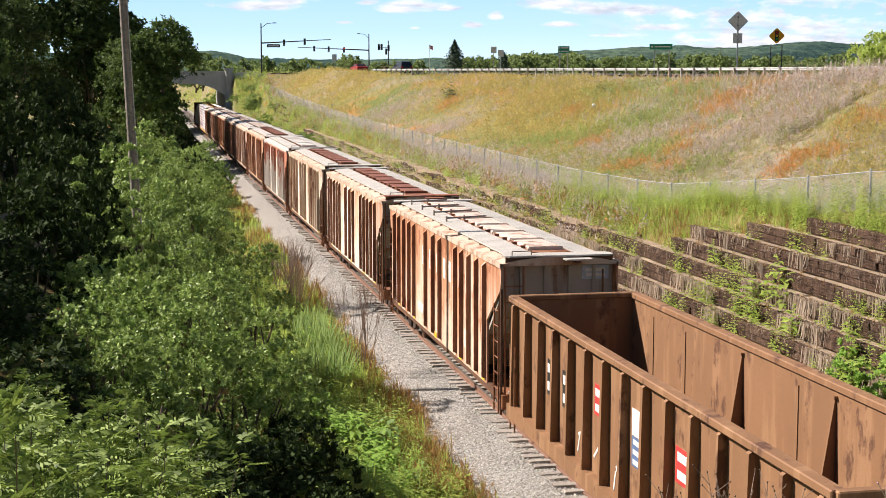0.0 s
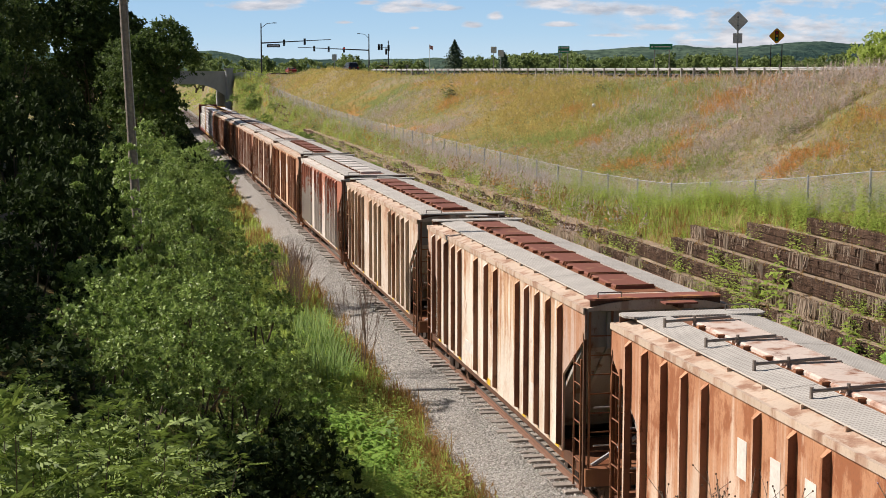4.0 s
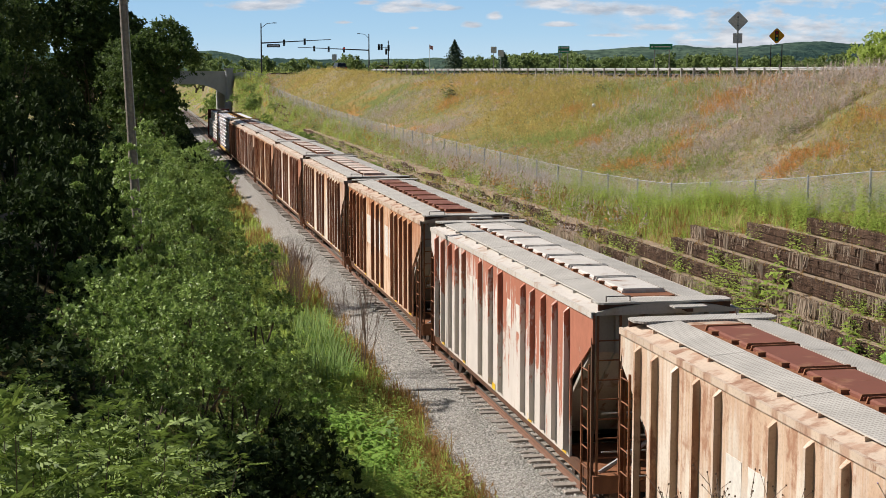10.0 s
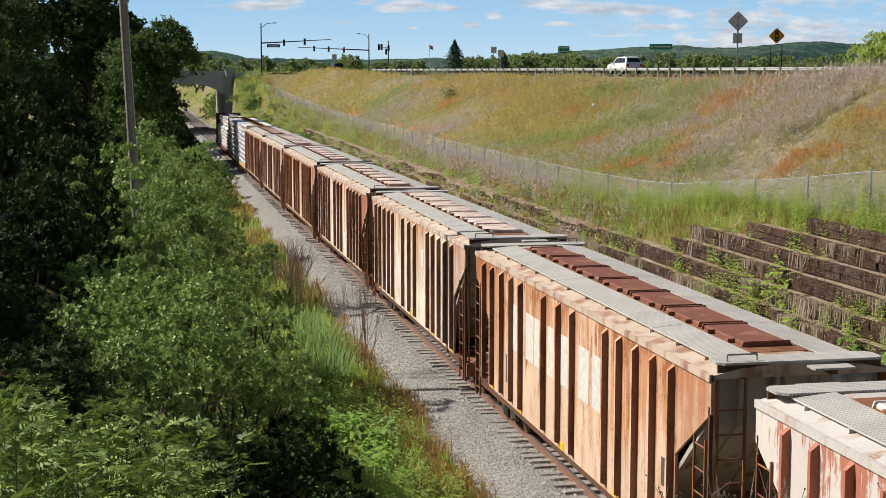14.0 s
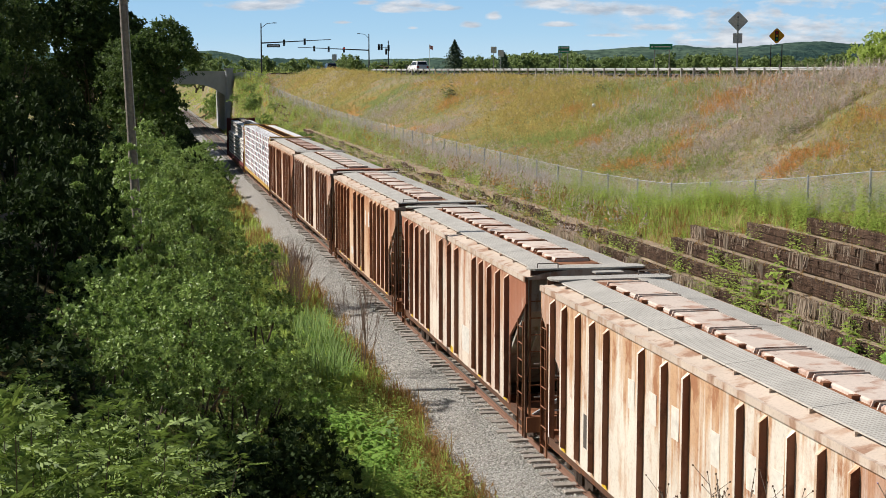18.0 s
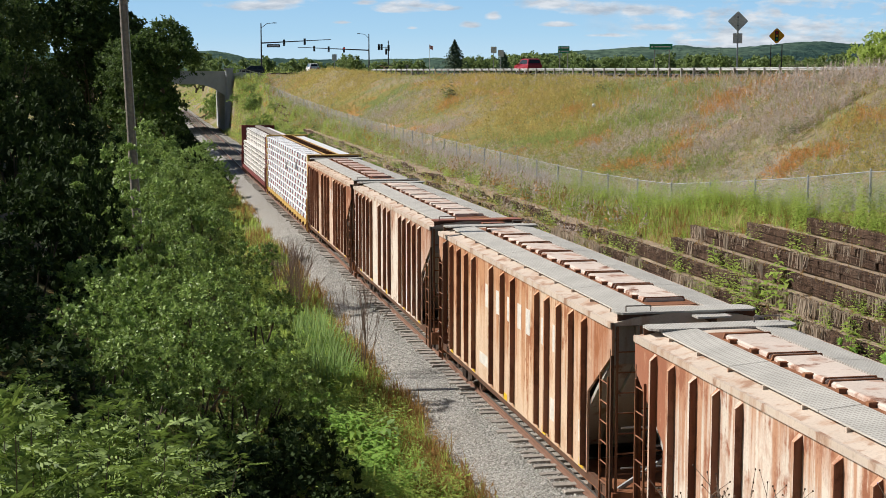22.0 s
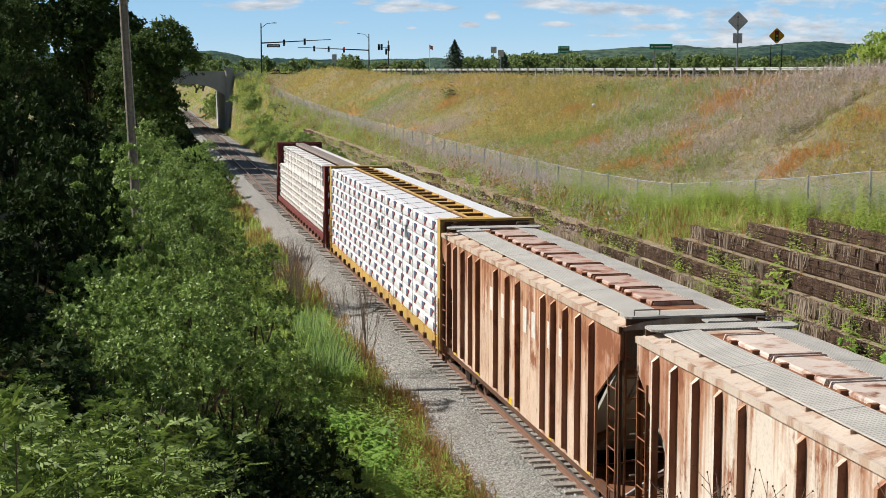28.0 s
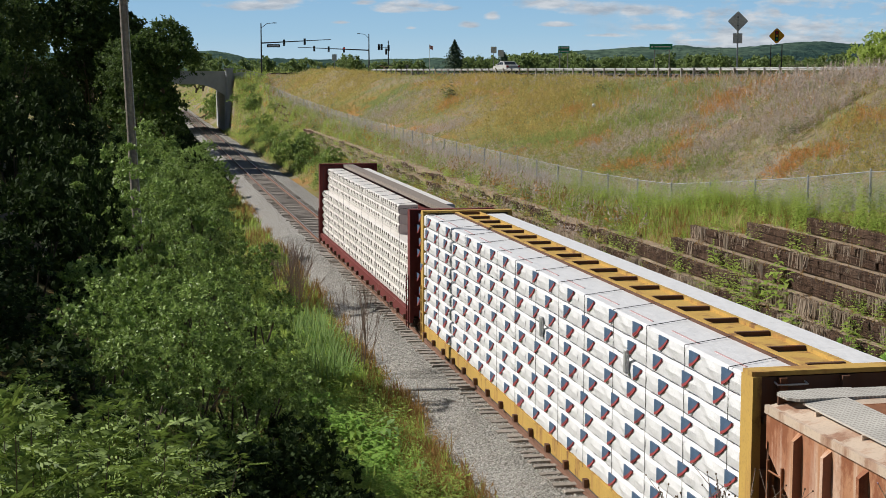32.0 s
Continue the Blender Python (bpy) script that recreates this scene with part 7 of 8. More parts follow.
def sow_terraces():
    """Weeds and hanging dead grass on the timber steps."""
    rng = np.random.default_rng(95)
    green, dead, fringe = [], [], []
    for row in range(10):
        top, x = 4.70 - row * WALL_H, 9.8 - row * WALL_D
        y1 = (42, 45.5, 49.3, 50, 120, 90, 56, 53, 52, 50)[row]
        n = int((y1 - 26) * (2.0 if row < 4 else 3.6))
        for _ in range(n):
            y = 26 + (y1 - 26) * rng.random()
            if noise.noise((y * 0.30, row * 1.7, 0)) > (0.22 if row < 4 else 0.0):
                green.append((x + 0.05 + 0.35 * rng.random(), y, top - 0.05))
        for _ in range(int((min(y1, 90) - 26) * 9.0)):
            y = 26 + (min(y1, 90) - 26) * rng.random()
            fringe.append((x - 0.13 + 0.3 * rng.random() ** 2, y, top - 0.015))
        for _ in range(int((y1 - 26) * (14.0 if row > 3 else 4.0))):
            y = 26 + (y1 - 26) * rng.random()
            if y < 62 and noise.noise((y * 0.3, row * 2.1, 5)) > 0.1:
                dead.append((x - 0.12, y, top - 0.02))
    # growth in front of the far ends of the two long rows
    for tpl, n, size, mat, label in ((T_WEED, 330, 0.6, M_WEED, "green weeds before the far timber rows"), (T_WEED, 260, 0.6, M_BANKWEED, "dull green weeds before the far timber rows"), (T_FLUFF, 420, 0.5, M_LILAC, "faded stalks before the far timber rows"), (T_FLUFF, 300, 0.5, M_DRY, "straw before the far timber rows")):
        front = []
        for _ in range(n):
            row, y = 4 + int(2 * rng.random()), 56 + 100 * rng.random() ** 1.3
            if noise.noise((y * 0.22, row * 3.0, n)) > -0.06 or y > 110:
                front.append((9.8 - row * WALL_D - 0.12 - 0.3 * rng.random(), y, 4.70 - row * WALL_H - 0.50))
        scatter("row_weed", *tpl, np.array(front), size, mat, rng, label, "weed", 0.35)
    scatter("terrace_weed", *T_WEED, np.array(green), 0.62, M_WEED, rng, "green weeds growing on the timber steps", "weed")
    hang = tuft(86, 10, 0.34, 0.026, 0.3)
    hv, hf = hang[0].copy(), tri(hang[1])
    hv[:, 2] *= -1
    scatter("dead_grass", hv, hf, np.array(dead), 0.55, M_DEAD, rng, "dead grass hanging over the timber steps", "grass", 0.05)
    scatter("straw_fringe", hv, hf, np.array(fringe)[::2], 0.17, M_DEAD, rng, "short dry straw hanging over the timber edges", "grass", 0.3)
    scatter("straw_fringe", *T_FINE, np.array(fringe)[1::2], 0.15, M_VERGERUST, rng, "short dry brown growth along the timber edges", "grass", 0.4)
    b = np.array([(9.95 - row * WALL_D, y, 4.66 - row * WALL_H) for row, y in ((4, 40.6), (5, 39.4), (5, 41.2), (6, 37.6), (4, 45.5), (5, 35.2), (6, 40.4), (5, 40.2), (6, 34.0), (7, 33.0))])
    scatter("dock_plant", *T_BROAD, b, 0.95, M_WEED, rng, "broad-leaved green plants on the steps", "weed")


sow_terraces()
for x, y, top, w in ((6.95, 33.3, 2.75, 1.9), (6.4, 31.4, 2.3, 1.8), (7.6, 31.6, 3.3, 1.9), (8.1, 30.2, 3.6, 1.8), (5.7, 33.6, 1.7, 1.5)):
    z = land(x, y) - 0.1
    plant("bush", bush_meshes(260 + int(y * 10) % 37, w, top - z, int(1500 * w), 0.07, M_VERGELEAF, 16), x, y, z, 0, 1.0, "bright green bush on the timber steps", "bush", "bushes on the steps", "stem")


def dead_shrub(x, y, h, seed):
    rng = random.Random(seed)
    bm = bmesh.new()
    for k in range(9):
        a, r = rng.uniform(0, 6.283), rng.uniform(0.1, 0.35)
        b = (x + r * 0.3 * math.cos(a), y + r * 0.3 * math.sin(a), land(x, y) - 0.1)
        limbs(bm, rng, b, (b[0] + r * math.cos(a), b[1] + r * math.sin(a), b[2] + h * rng.uniform(0.5, 0.75)), 0.016, 2, 0.25)
    tagged(part("dead_shrub", bm, M_TWIG), "leafless brown shrub beside the ballast", "shrub", "dead shrubs by the track")


for x, y, h, s in ((-3.6, 46.0, 2.1, 1), (-4.2, 60, 1.8, 3), (-4.0, 62, 1.6, 4), (-3.8, 64, 1.7, 5), (-4.5, 63.5, 1.9, 6), (-4.4, 58, 1.5, 7)):
    dead_shrub(x, y, h, s)


# ---------------- wild flowers on the edge of the embankment ----------------
def wild_flower(x, y, height, seed, lilac):
    """Thin branched stalks with small round heads."""
    rng = random.Random(seed)
    z = land(x, y)
    ob = thing("wild_flower", "thin branched knapweed stalk with small " + ("lilac heads" if lilac else "brown seed heads"), "flower", "wild flowers on the embankment", m=pose(x, y, z))
    bm, heads = bmesh.new(), []
    for k in range(4):
        a, r = rng.uniform(0, 6.283), rng.uniform(0.05, 0.16)
        top = Vector((r * math.cos(a), r * math.sin(a), height * rng.uniform(0.86, 1.0)))
        rod(bm, (0, 0, -0.1), top, 0.0028, 5, 0.0012)
        heads.append(top)
        for j in range(2):
            p = top * (0.80 + 0.08 * j)
            q = p + Vector((rng.uniform(-0.06, 0.06), rng.uniform(-0.06, 0.06), rng.uniform(0.03, 0.09)))
            rod(bm, p, q, 0.0013, 4, 0.0009)
            heads.append(q)
    part("stalk", bm, M_DEAD if lilac else M_TWIG, ob)
    for c in heads:
        bm = bmesh.new()
        bmesh.ops.create_icosphere(bm, subdivisions=1, radius=0.0034, matrix=Matrix.Translation(c) @ Matrix.Diagonal((1, 1, 1.3, 1)))
        part("flower_head", bm, M_PETAL if lilac else M_SEED, ob)


M_PETAL = plain("lilac_petal", (0.50, 0.34, 0.50), 0.8)
M_SEED = plain("brown_seed_head", (0.16, 0.10, 0.07), 0.9)
for x, y, h, seed, lilac in ((-8.3, 4.7, 0.4, 300, False), (-8.23, 4.6, 0.37, 301, False), (-8.37, 4.9, 0.31, 302, False), (-7.97, 4.4, 0.41, 303, True), (-7.97, 4.3, 0.46, 304, True), (-8.44, 4.5, 0.4, 305, False)):
    wild_flower(x, y, h, seed, lilac)
# ---------------- utility pole ----------------
def build_utility_pole():
    ob = thing("utility_pole", "leaning weathered grey wooden utility pole", "utility pole", m=pose(-10.36, 48.2, land(-10.36, 48.2), 0, -2.2, 0))
    bm = bmesh.new()
    rod(bm, (0, 0, -1), (0, 0, 13), 0.145, 14, 0.105)
    part("shaft", bm, M_POLEWOOD, ob)
    bm = bmesh.new()
    rod(bm, (0.15, -0.05, 2.0), (0.13, -0.05, 12.0), 0.018, 6)
    part("conduit", bm, M_STEEL, ob, "grey conduit along the pole")
    bm = bmesh.new()
    for x in (0.20, 0.36):
        rod(bm, (x, 0, 9.9), (x - 0.06, 0, 13), 0.012, 5)
    lad = part("step_ladder", bm, M_STEEL, ob)
    for k in range(9):
        bm = bmesh.new()
        rod(bm, (0.19, 0, 10.0 + 0.34 * k), (0.35, 0, 10.0 + 0.34 * k), 0.010, 5)
        part("rung", bm, M_STEEL, lad)


build_utility_pole()

M_SIGNBACK = plain("bare_aluminium_sign", (0.66, 0.66, 0.65), 0.5, 0.15)
M_GREEN = plain("green_sign", (0.02, 0.27, 0.15), 0.5)
M_AMBER = plain("amber_sign", (0.80, 0.36, 0.01), 0.5)
M_SIGWHITE = plain("sign_white", (0.75, 0.76, 0.76), 0.5)
M_BLACK = plain("matt_black", (0.015, 0.015, 0.015), 0.6)


def diamond(bm, half, y0, y1, z):
    r = 0.12
    pts = []
    for a in range(4):
        cx, cz = ((half - r * 1.4142) * math.cos(a * 1.5708), (half - r * 1.4142) * math.sin(a * 1.5708))
        for k in range(4):
            b = a * 1.5708 - 0.785 + k * 0.5236
            pts.append((cx + r * math.cos(b), z + cz + r * math.sin(b)))
    slab(bm, pts, 1, y0, y1)


def build_signs():
    s = thing("road_sign", "diamond road sign seen from its bare metal back", "sign", m=pose(33.6, 105.5, lerp(105.5, ROAD_Z), 0, 0, -20))
    bm = bmesh.new()
    box(bm, -0.055, 0.055, -0.02, 0.03, -0.4, 4.6)
    part("post", bm, M_STEEL, s)
    z = 12.92 - lerp(105.5, ROAD_Z)
    bm = bmesh.new()
    diamond(bm, 0.765, 0.032, 0.042, z)
    part("panel", bm, M_SIGNBACK, s)
    part("plate", boxm(-0.345, 0.345, 0.033, 0.041, z - 1.63, z - 0.89), M_SIGNBACK, s, "small square advisory plate")
    for zz in (z - 0.3, z + 0.3):
        part("bracket", boxm(-0.05, 0.05, -0.028, -0.021, zz - 0.04, zz + 0.04), M_DARK, s)
    g = lerp(108.5, ROAD_Z) + 0.1
    s = thing("signal_ahead_sign", "amber diamond sign with a traffic signal symbol on two posts", "sign", m=pose(38.1, 108.6, g, 0, 0, -16))
    for x in (-0.42, 0.42):
        part("post", boxm(x - 0.035, x + 0.035, 0.0, 0.05, -0.3, 2.5), M_DARK, s)
    z = 11.93 - g
    bm = bmesh.new()
    diamond(bm, 0.63, -0.015, -0.004, z)
    part("panel", bm, M_AMBER, s)
    part("symbol", boxm(-0.14, 0.14, -0.022, -0.016, z - 0.40, z + 0.40), M_BLACK, s, "black traffic signal symbol")
    for dz, c in ((0.25, (0.45, 0.02, 0.02)), (0, (0.7, 0.4, 0.02)), (-0.25, (0.02, 0.25, 0.06))):
        bm = bmesh.new()
        rod(bm, (0, -0.027, z + dz), (0, -0.0225, z + dz), 0.095, 14)
        part("lamp_symbol", bm, plain("symbol_dot", c), s)
    for (x, y, top, w, h, posts, turn) in ((48.3, 163.2, 12.35, 2.6, 0.62, (-0.72, 0.95), -18), (43.0, 184.8, 12.45, 1.45, 0.85, (-0.5, 0.5), -14)):
        g = lerp(y, ROAD_Z)
        s = thing("guide_sign", "green highway guide sign with white lettering bars", "sign", "guide signs beyond the road", m=pose(x, y, g, 0, 0, turn))
        for px in posts:
            part("post", boxm(px - 0.06, px + 0.06, 0.0, 0.08, -0.4, top - g), M_STEEL, s)
        bm = bmesh.new()
        box(bm, -w / 2, w / 2, -0.02, -0.004, top - g - h, top - g)
        part("panel", bevel(bm, 0.006), M_GREEN, s)
        n = 1 if h < 0.8 else 2
        for k in range(n):
            zc = top - g - h * (k + 0.5) / n
            part("lettering", boxm(-w * 0.28, w * 0.42, -0.027, -0.021, zc - 0.06, zc + 0.06), M_SIGWHITE, s, "white lettering bar")
            part("arrow", boxm(-w * 0.44, -w * 0.34, -0.027, -0.021, zc - 0.09, zc + 0.09), M_SIGWHITE, s)
    s = thing("road_sign", "pair of square road sign backs on posts", "sign", m=pose(41.7, 215.8, 8.9, 0, 0, -12))
    for x, t in ((-0.5, 4.0), (0.55, 3.5)):
        part("post", boxm(x - 0.05, x + 0.05, 0, 0.06, -0.3, t), M_STEEL, s)
        part("panel", boxm(x - 0.42, x + 0.42, -0.02, -0.005, t - 0.95, t), M_SIGNBACK, s)
    s = thing("road_sign", "grey back of a road sign on a slim post", "sign", m=pose(29.6, 310, 8.6, 0, 0, -10))
    part("post", boxm(-0.06, 0.06, 0, 0.08, -0.6, 4.3), M_STEEL, s)
    part("panel", boxm(-0.48, 0.48, -0.02, -0.005, 2.95, 4.25), M_SIGNBACK, s)
    # pale ball caught in the grass
    bm = bmesh.new()
    bmesh.ops.create_icosphere(bm, subdivisions=2, radius=0.14)
    b = tagged(smooth(part("ball", bm, plain("white_plastic", (0.8, 0.8, 0.78), 0.4))), "small white ball lying in the grass", "ball")
    b.matrix_basis = pose(22.5, 105.6, land(22.5, 105.6) + 0.40)


build_signs()


# ---------------- traffic signals at the crossing ----------------
M_POLE = plain("dark_bronze_pole", (0.05, 0.05, 0.055), 0.5, 0.3)
M_REDLAMP = Mat("red_signal_lamp", 0.4)
M_REDLAMP.colour((0.8, 0.02, 0.02))
M_REDLAMP.b.inputs["Emission Color"].default_value = (1.0, 0.06, 0.04, 1)
M_REDLAMP.b.inputs["Emission Strength"].default_value = 0.5
M_REDLAMP = M_REDLAMP.m


def signal_head(parent, x, y, z, lit=True):
    h = part("signal_head", boxm(x - 0.2, x + 0.2, y - 0.14, y + 0.14, z - 0.6, z + 0.6), M_BLACK, parent, "black three-lamp signal head")
    for k, dz in enumerate((0.36, 0, -0.36)):
        bm = bmesh.new()
        rod(bm, (x, y - 0.18, z + dz), (x, y - 0.141, z + dz), 0.13, 12)
        part("lens", bm, M_REDLAMP if (k == 0 and lit) else M_DARK, h)
        part("visor", boxm(x - 0.15, x + 0.15, y - 0.30, y - 0.141, z + dz + 0.13, z + dz + 0.15), M_BLACK, h)


def build_signals():
    for (x, y, top, arm_dx, arm_z0, arm_z1, heads, lamp, street) in (
            (13.0, 291.3, 18.6, 13.6, 14.75, 15.5, (4.4, 8.4), 2.3, True), (39.8, 329.2, 17.6, -15.7, 14.0, 14.6, (-9.0, -5.6, -12.2), -1.9, False)):
        p = thing("traffic_signal_pole", "dark signal pole with a long mast arm and a street light", "traffic signal", "signals at the road crossing", m=pose(x, y, 8.9))
        h = top - 8.9
        bm = bmesh.new()
        rod(bm, (0, 0, -0.3), (0, 0, h), 0.17, 12, 0.10)
        part("pole", bm, M_POLE, p)
        bm = bmesh.new()
        rod(bm, (0, 0, arm_z0 - 8.9), (arm_dx, 0, arm_z1 - 8.9), 0.14, 10, 0.06)
        part("mast_arm", bm, M_POLE, p)
        bm = bmesh.new()
        s = 1 if lamp > 0 else -1
        rod(bm, (0, 0, h - 1.0), (lamp * 0.5, 0, h - 0.1), 0.05, 8)
        rod(bm, (lamp * 0.5, 0, h - 0.1), (lamp, 0, h), 0.05, 8)
        part("light_bracket", bm, M_POLE, p)
        bm = bmesh.new()
        box(bm, min(lamp, lamp + s * 0.7), max(lamp, lamp + s * 0.7), -0.15, 0.15, h - 0.06, h + 0.10)
        part("luminaire", bevel(bm, 0.03), M_POLE, p)
        for dx in heads:
            signal_head(p, dx, -0.2, arm_z0 - 8.9 + (arm_z1 - arm_z0) * dx / arm_dx - 0.15, dx == -5.6)
        if street:
            part("street_name_board", boxm(1.1, 3.6, -0.08, -0.04, arm_z0 - 8.9 - 0.80, arm_z0 - 8.9 - 0.20), M_POLE, p, "dark street name board")
            part("lettering", boxm(1.35, 3.35, -0.09, -0.085, arm_z0 - 8.9 - 0.61, arm_z0 - 8.9 - 0.39), M_SIGWHITE, p, "white lettering bar")
    p = thing("signal_post", "short dark signal post with sideways signal heads", "traffic signal", "signals at the road crossing", m=pose(39.1, 298.6, 8.9))
    bm = bmesh.new()
    rod(bm, (0, 0, -0.3), (0, 0, 6.6), 0.13, 10, 0.09)
    part("pole", bm, M_POLE, p)
    signal_head(p, -1.4, -0.1, 5.3, False)
    signal_head(p, -1.95, -0.1, 5.3, False)
    part("bracket", boxm(-1.9, 0, -0.04, 0.04, 5.2, 5.3), M_POLE, p)
    signal_head(p, 0.0, -0.25, 5.1, False)
    signal_head(p, -0.45, -0.1, 4.4, False)
    f = thing("flagpole", "slim white flagpole with a small drooping flag", "flagpole", m=pose(66.4, 396, 9.0))
    bm = bmesh.new()
    rod(bm, (0, 0, -0.3), (0, 0, 7.6), 0.06, 8, 0.04)
    part("pole", bm, M_SIGWHITE, f)
    bm = bmesh.new()
    for i, c in enumerate(((0.0, 0.0), (0.35, 0.10), (0.7, -0.06), (1.0, 0.05))):
        bm.verts.new((c[0], c[1], 7.5 - 0.42 * c[0])), bm.verts.new((c[0], c[1], 6.5 - 0.5 * c[0]))
    bm.verts.ensure_lookup_table()
    for i in range(3):
        bm.faces.new([bm.verts[2 * i], bm.verts[2 * i + 1], bm.verts[2 * i + 3], bm.verts[2 * i + 2]])
    bmesh.ops.solidify(bm, geom=bm.faces[:], thickness=0.02)
    part("flag", bm, plain("red_white_cloth", (0.45, 0.30, 0.32), 0.8), f)


build_signals()


# ---------------- far trees and buildings ----------------
FAR_TREES = [tree_meshes(101, 8.0, 8.0, 1300, 0.60, M_WOODS, 0.4, 22), tree_meshes(102, 7.0, 9.5, 1300, 0.60, M_WOODS, 0.4, 30)]
WILLOW = tree_meshes(103, 10.0, 8.5, 6000, 0.4, M_WILLOW, 0.6, 46)


def conifer_meshes(seed, h, w):
    rng = np.random.default_rng(seed)
    n = 5200
    t = rng.random(n) ** 0.75
    a = rng.random(n) * 6.283
    whorl = np.floor(t * 13)
    r = w * 0.5 * (1 - t) * (0.35 + 0.65 * rng.random(n) ** 0.4) * (0.75 + 0.35 * np.sin(a * 5 + whorl * 1.9))
    r *= 1.12 - 0.62 * (t * 13 - whorl)
    p = np.stack([r * np.cos(a), r * np.sin(a), h * (0.06 + 0.94 * t) - 0.25 * r], 1)
    d = np.stack([np.cos(a), np.sin(a), np.full(n, 0.6)], 1)
    v, f = leaf_cards(rng, p, d, 0.16, 2.2)
    bm = bmesh.new()
    rod(bm, (0, 0, -0.3), (0, 0, h * 0.97), 0.13, 8, 0.02)
    return from_arrays("crown", v, f, M_CONIFER), mesh_of("trunk", bm, M_BARK)


def plant_far():
    rng = random.Random(111)
    c = conifer_meshes(7, 5.4, 7.4)
    plant("conifer", c, 41.8, 246.6, 9.0, 20, 1.02, "dark green spruce beside the highway", "tree", "spruces")
    plant("conifer", c, 43.4, 218.5, 8.9, 80, 0.60, "slim dark green spruce beside the road sign", "tree", "spruces")
    for x, y, s in ((99.2, 206, 0.66), (104.5, 204, 0.78), (101.0, 212, 0.70)):
        plant("willow", WILLOW, x, y, land(x, y) - 0.3, rng.uniform(0, 360), s * 1.12, "light yellow-green willow beyond the highway", "tree", "willows")
    for i in range(96):
        g = 12.6 + 17.5 * (i + rng.uniform(-0.6, 0.6)) / 96 if i < 84 else 4.2 + 0.6 * (i - 84) + rng.uniform(-0.2, 0.2)
        y = rng.uniform(250, 420) if i < 84 else rng.uniform(430, 560)
        x = -10.28 + y * math.tan(radians(g))
        top = 9.13 + y * (rng.uniform(5.5, 12.0) if i < 84 else rng.uniform(5.0, 8.0)) / 1000
        plant("far_tree", FAR_TREES[i % 2], x, y, 6.0, rng.uniform(0, 360), max(0.45, (top - 6.0) / (8.0, 9.5)[i % 2]), "green tree in the woods beyond the highway", "tree", "woods beyond the highway")
    for x, y, s in ((45.6, 410, 0.62), (38.4, 345, 0.52)):
        plant("far_tree", FAR_TREES[1], x, y, 8.0, 40, s, "round green tree beyond the crossing", "tree", "woods beyond the highway")
    for x, y, s in ((-14, 330, 0.95), (-6, 345, 0.85), (2, 335, 0.8), (8, 352, 0.85), (13, 340, 0.72), (19, 356, 0.8), (25, 348, 0.72), (-9, 366, 1.0), (5, 372, 0.9), (30, 372, 0.85)):
        plant("far_tree", FAR_TREES[int(x) % 2], x, y, 5.0, 47 * s * 9, s, "green tree in the woods behind the bridge", "tree", "woods beyond the highway")
    # bushes under the far bridge
    for x, y, s in ((5.2, 318, 0.7), (6.4, 330, 0.9), (7.5, 305, 0.9), (9.5, 322, 1.0), (6.0, 345, 1.0), (-6.0, 330, 1.3), (-9.0, 318, 1.3), (-5.0, 372, 1.2), (8.0, 350, 0.8)):
        plant("bush", ROUGH[1], x, y, land(x, y) - 0.3, 30 * s, s, "green bush beside the track beyond the bridge", "bush", "bushes on the bank", "stems")
    # weeds beside the far track on the slope, larger clumps
    for x, y, s in ((6.4, 96, 0.30), (5.2, 116, 0.45), (6.0, 128, 0.5), (4.9, 140, 0.5), (6.3, 152, 0.55), (5.2, 166, 0.55), (5.9, 186, 0.5), (7.0, 210, 0.55), (7.4, 236, 0.6), (6.6, 108, 0.35), (4.6, 122, 0.4), (5.6, 147, 0.6), (4.8, 158, 0.5)):
        plant("bush", ROUGH[0], x, y, land(x, y) - 0.2, 57 * s, s, "low green bush on the slope beside the track", "bush", "low bushes on the slope", "stems")
    for (x, y, w, h, c) in ((103, 690, 9, 3.2, (0.50, 0.40, 0.26)), (112, 700, 7, 4.6, (0.36, 0.35, 0.34))):
        b = thing("building", "small distant commercial building beyond the crossing", "building", "buildings beyond the crossing", m=pose(x, y, 9.0))
        part("wall", boxm(-w / 2, w / 2, -4, 4, -1, h), plain("building_wall", c), b)
        part("roof", boxm(-w / 2 - 0.3, w / 2 + 0.3, -4.3, 4.3, h, h + 0.35), M_DARK, b)
        for k in range(int(w / 2.4)):
            part("window", boxm(-w / 2 + 0.8 + 2.4 * k, -w / 2 + 2.1 + 2.4 * k, -4.05, -3.98, 1.0, 2.6), M_BLACK, b)


plant_far()


# ---------------- road vehicles ----------------
M_GLASS = Mat("tinted_car_glass", 0.08, 0.0, 0.6)
M_GLASS.colour((0.02, 0.024, 0.028))
M_GLASS = M_GLASS.m
M_TYRE = plain("tyre_rubber", (0.02, 0.02, 0.02), 0.9)
M_TAIL = plain("red_tail_lamp", (0.45, 0.02, 0.02), 0.3)
CAR_WHEELS = []


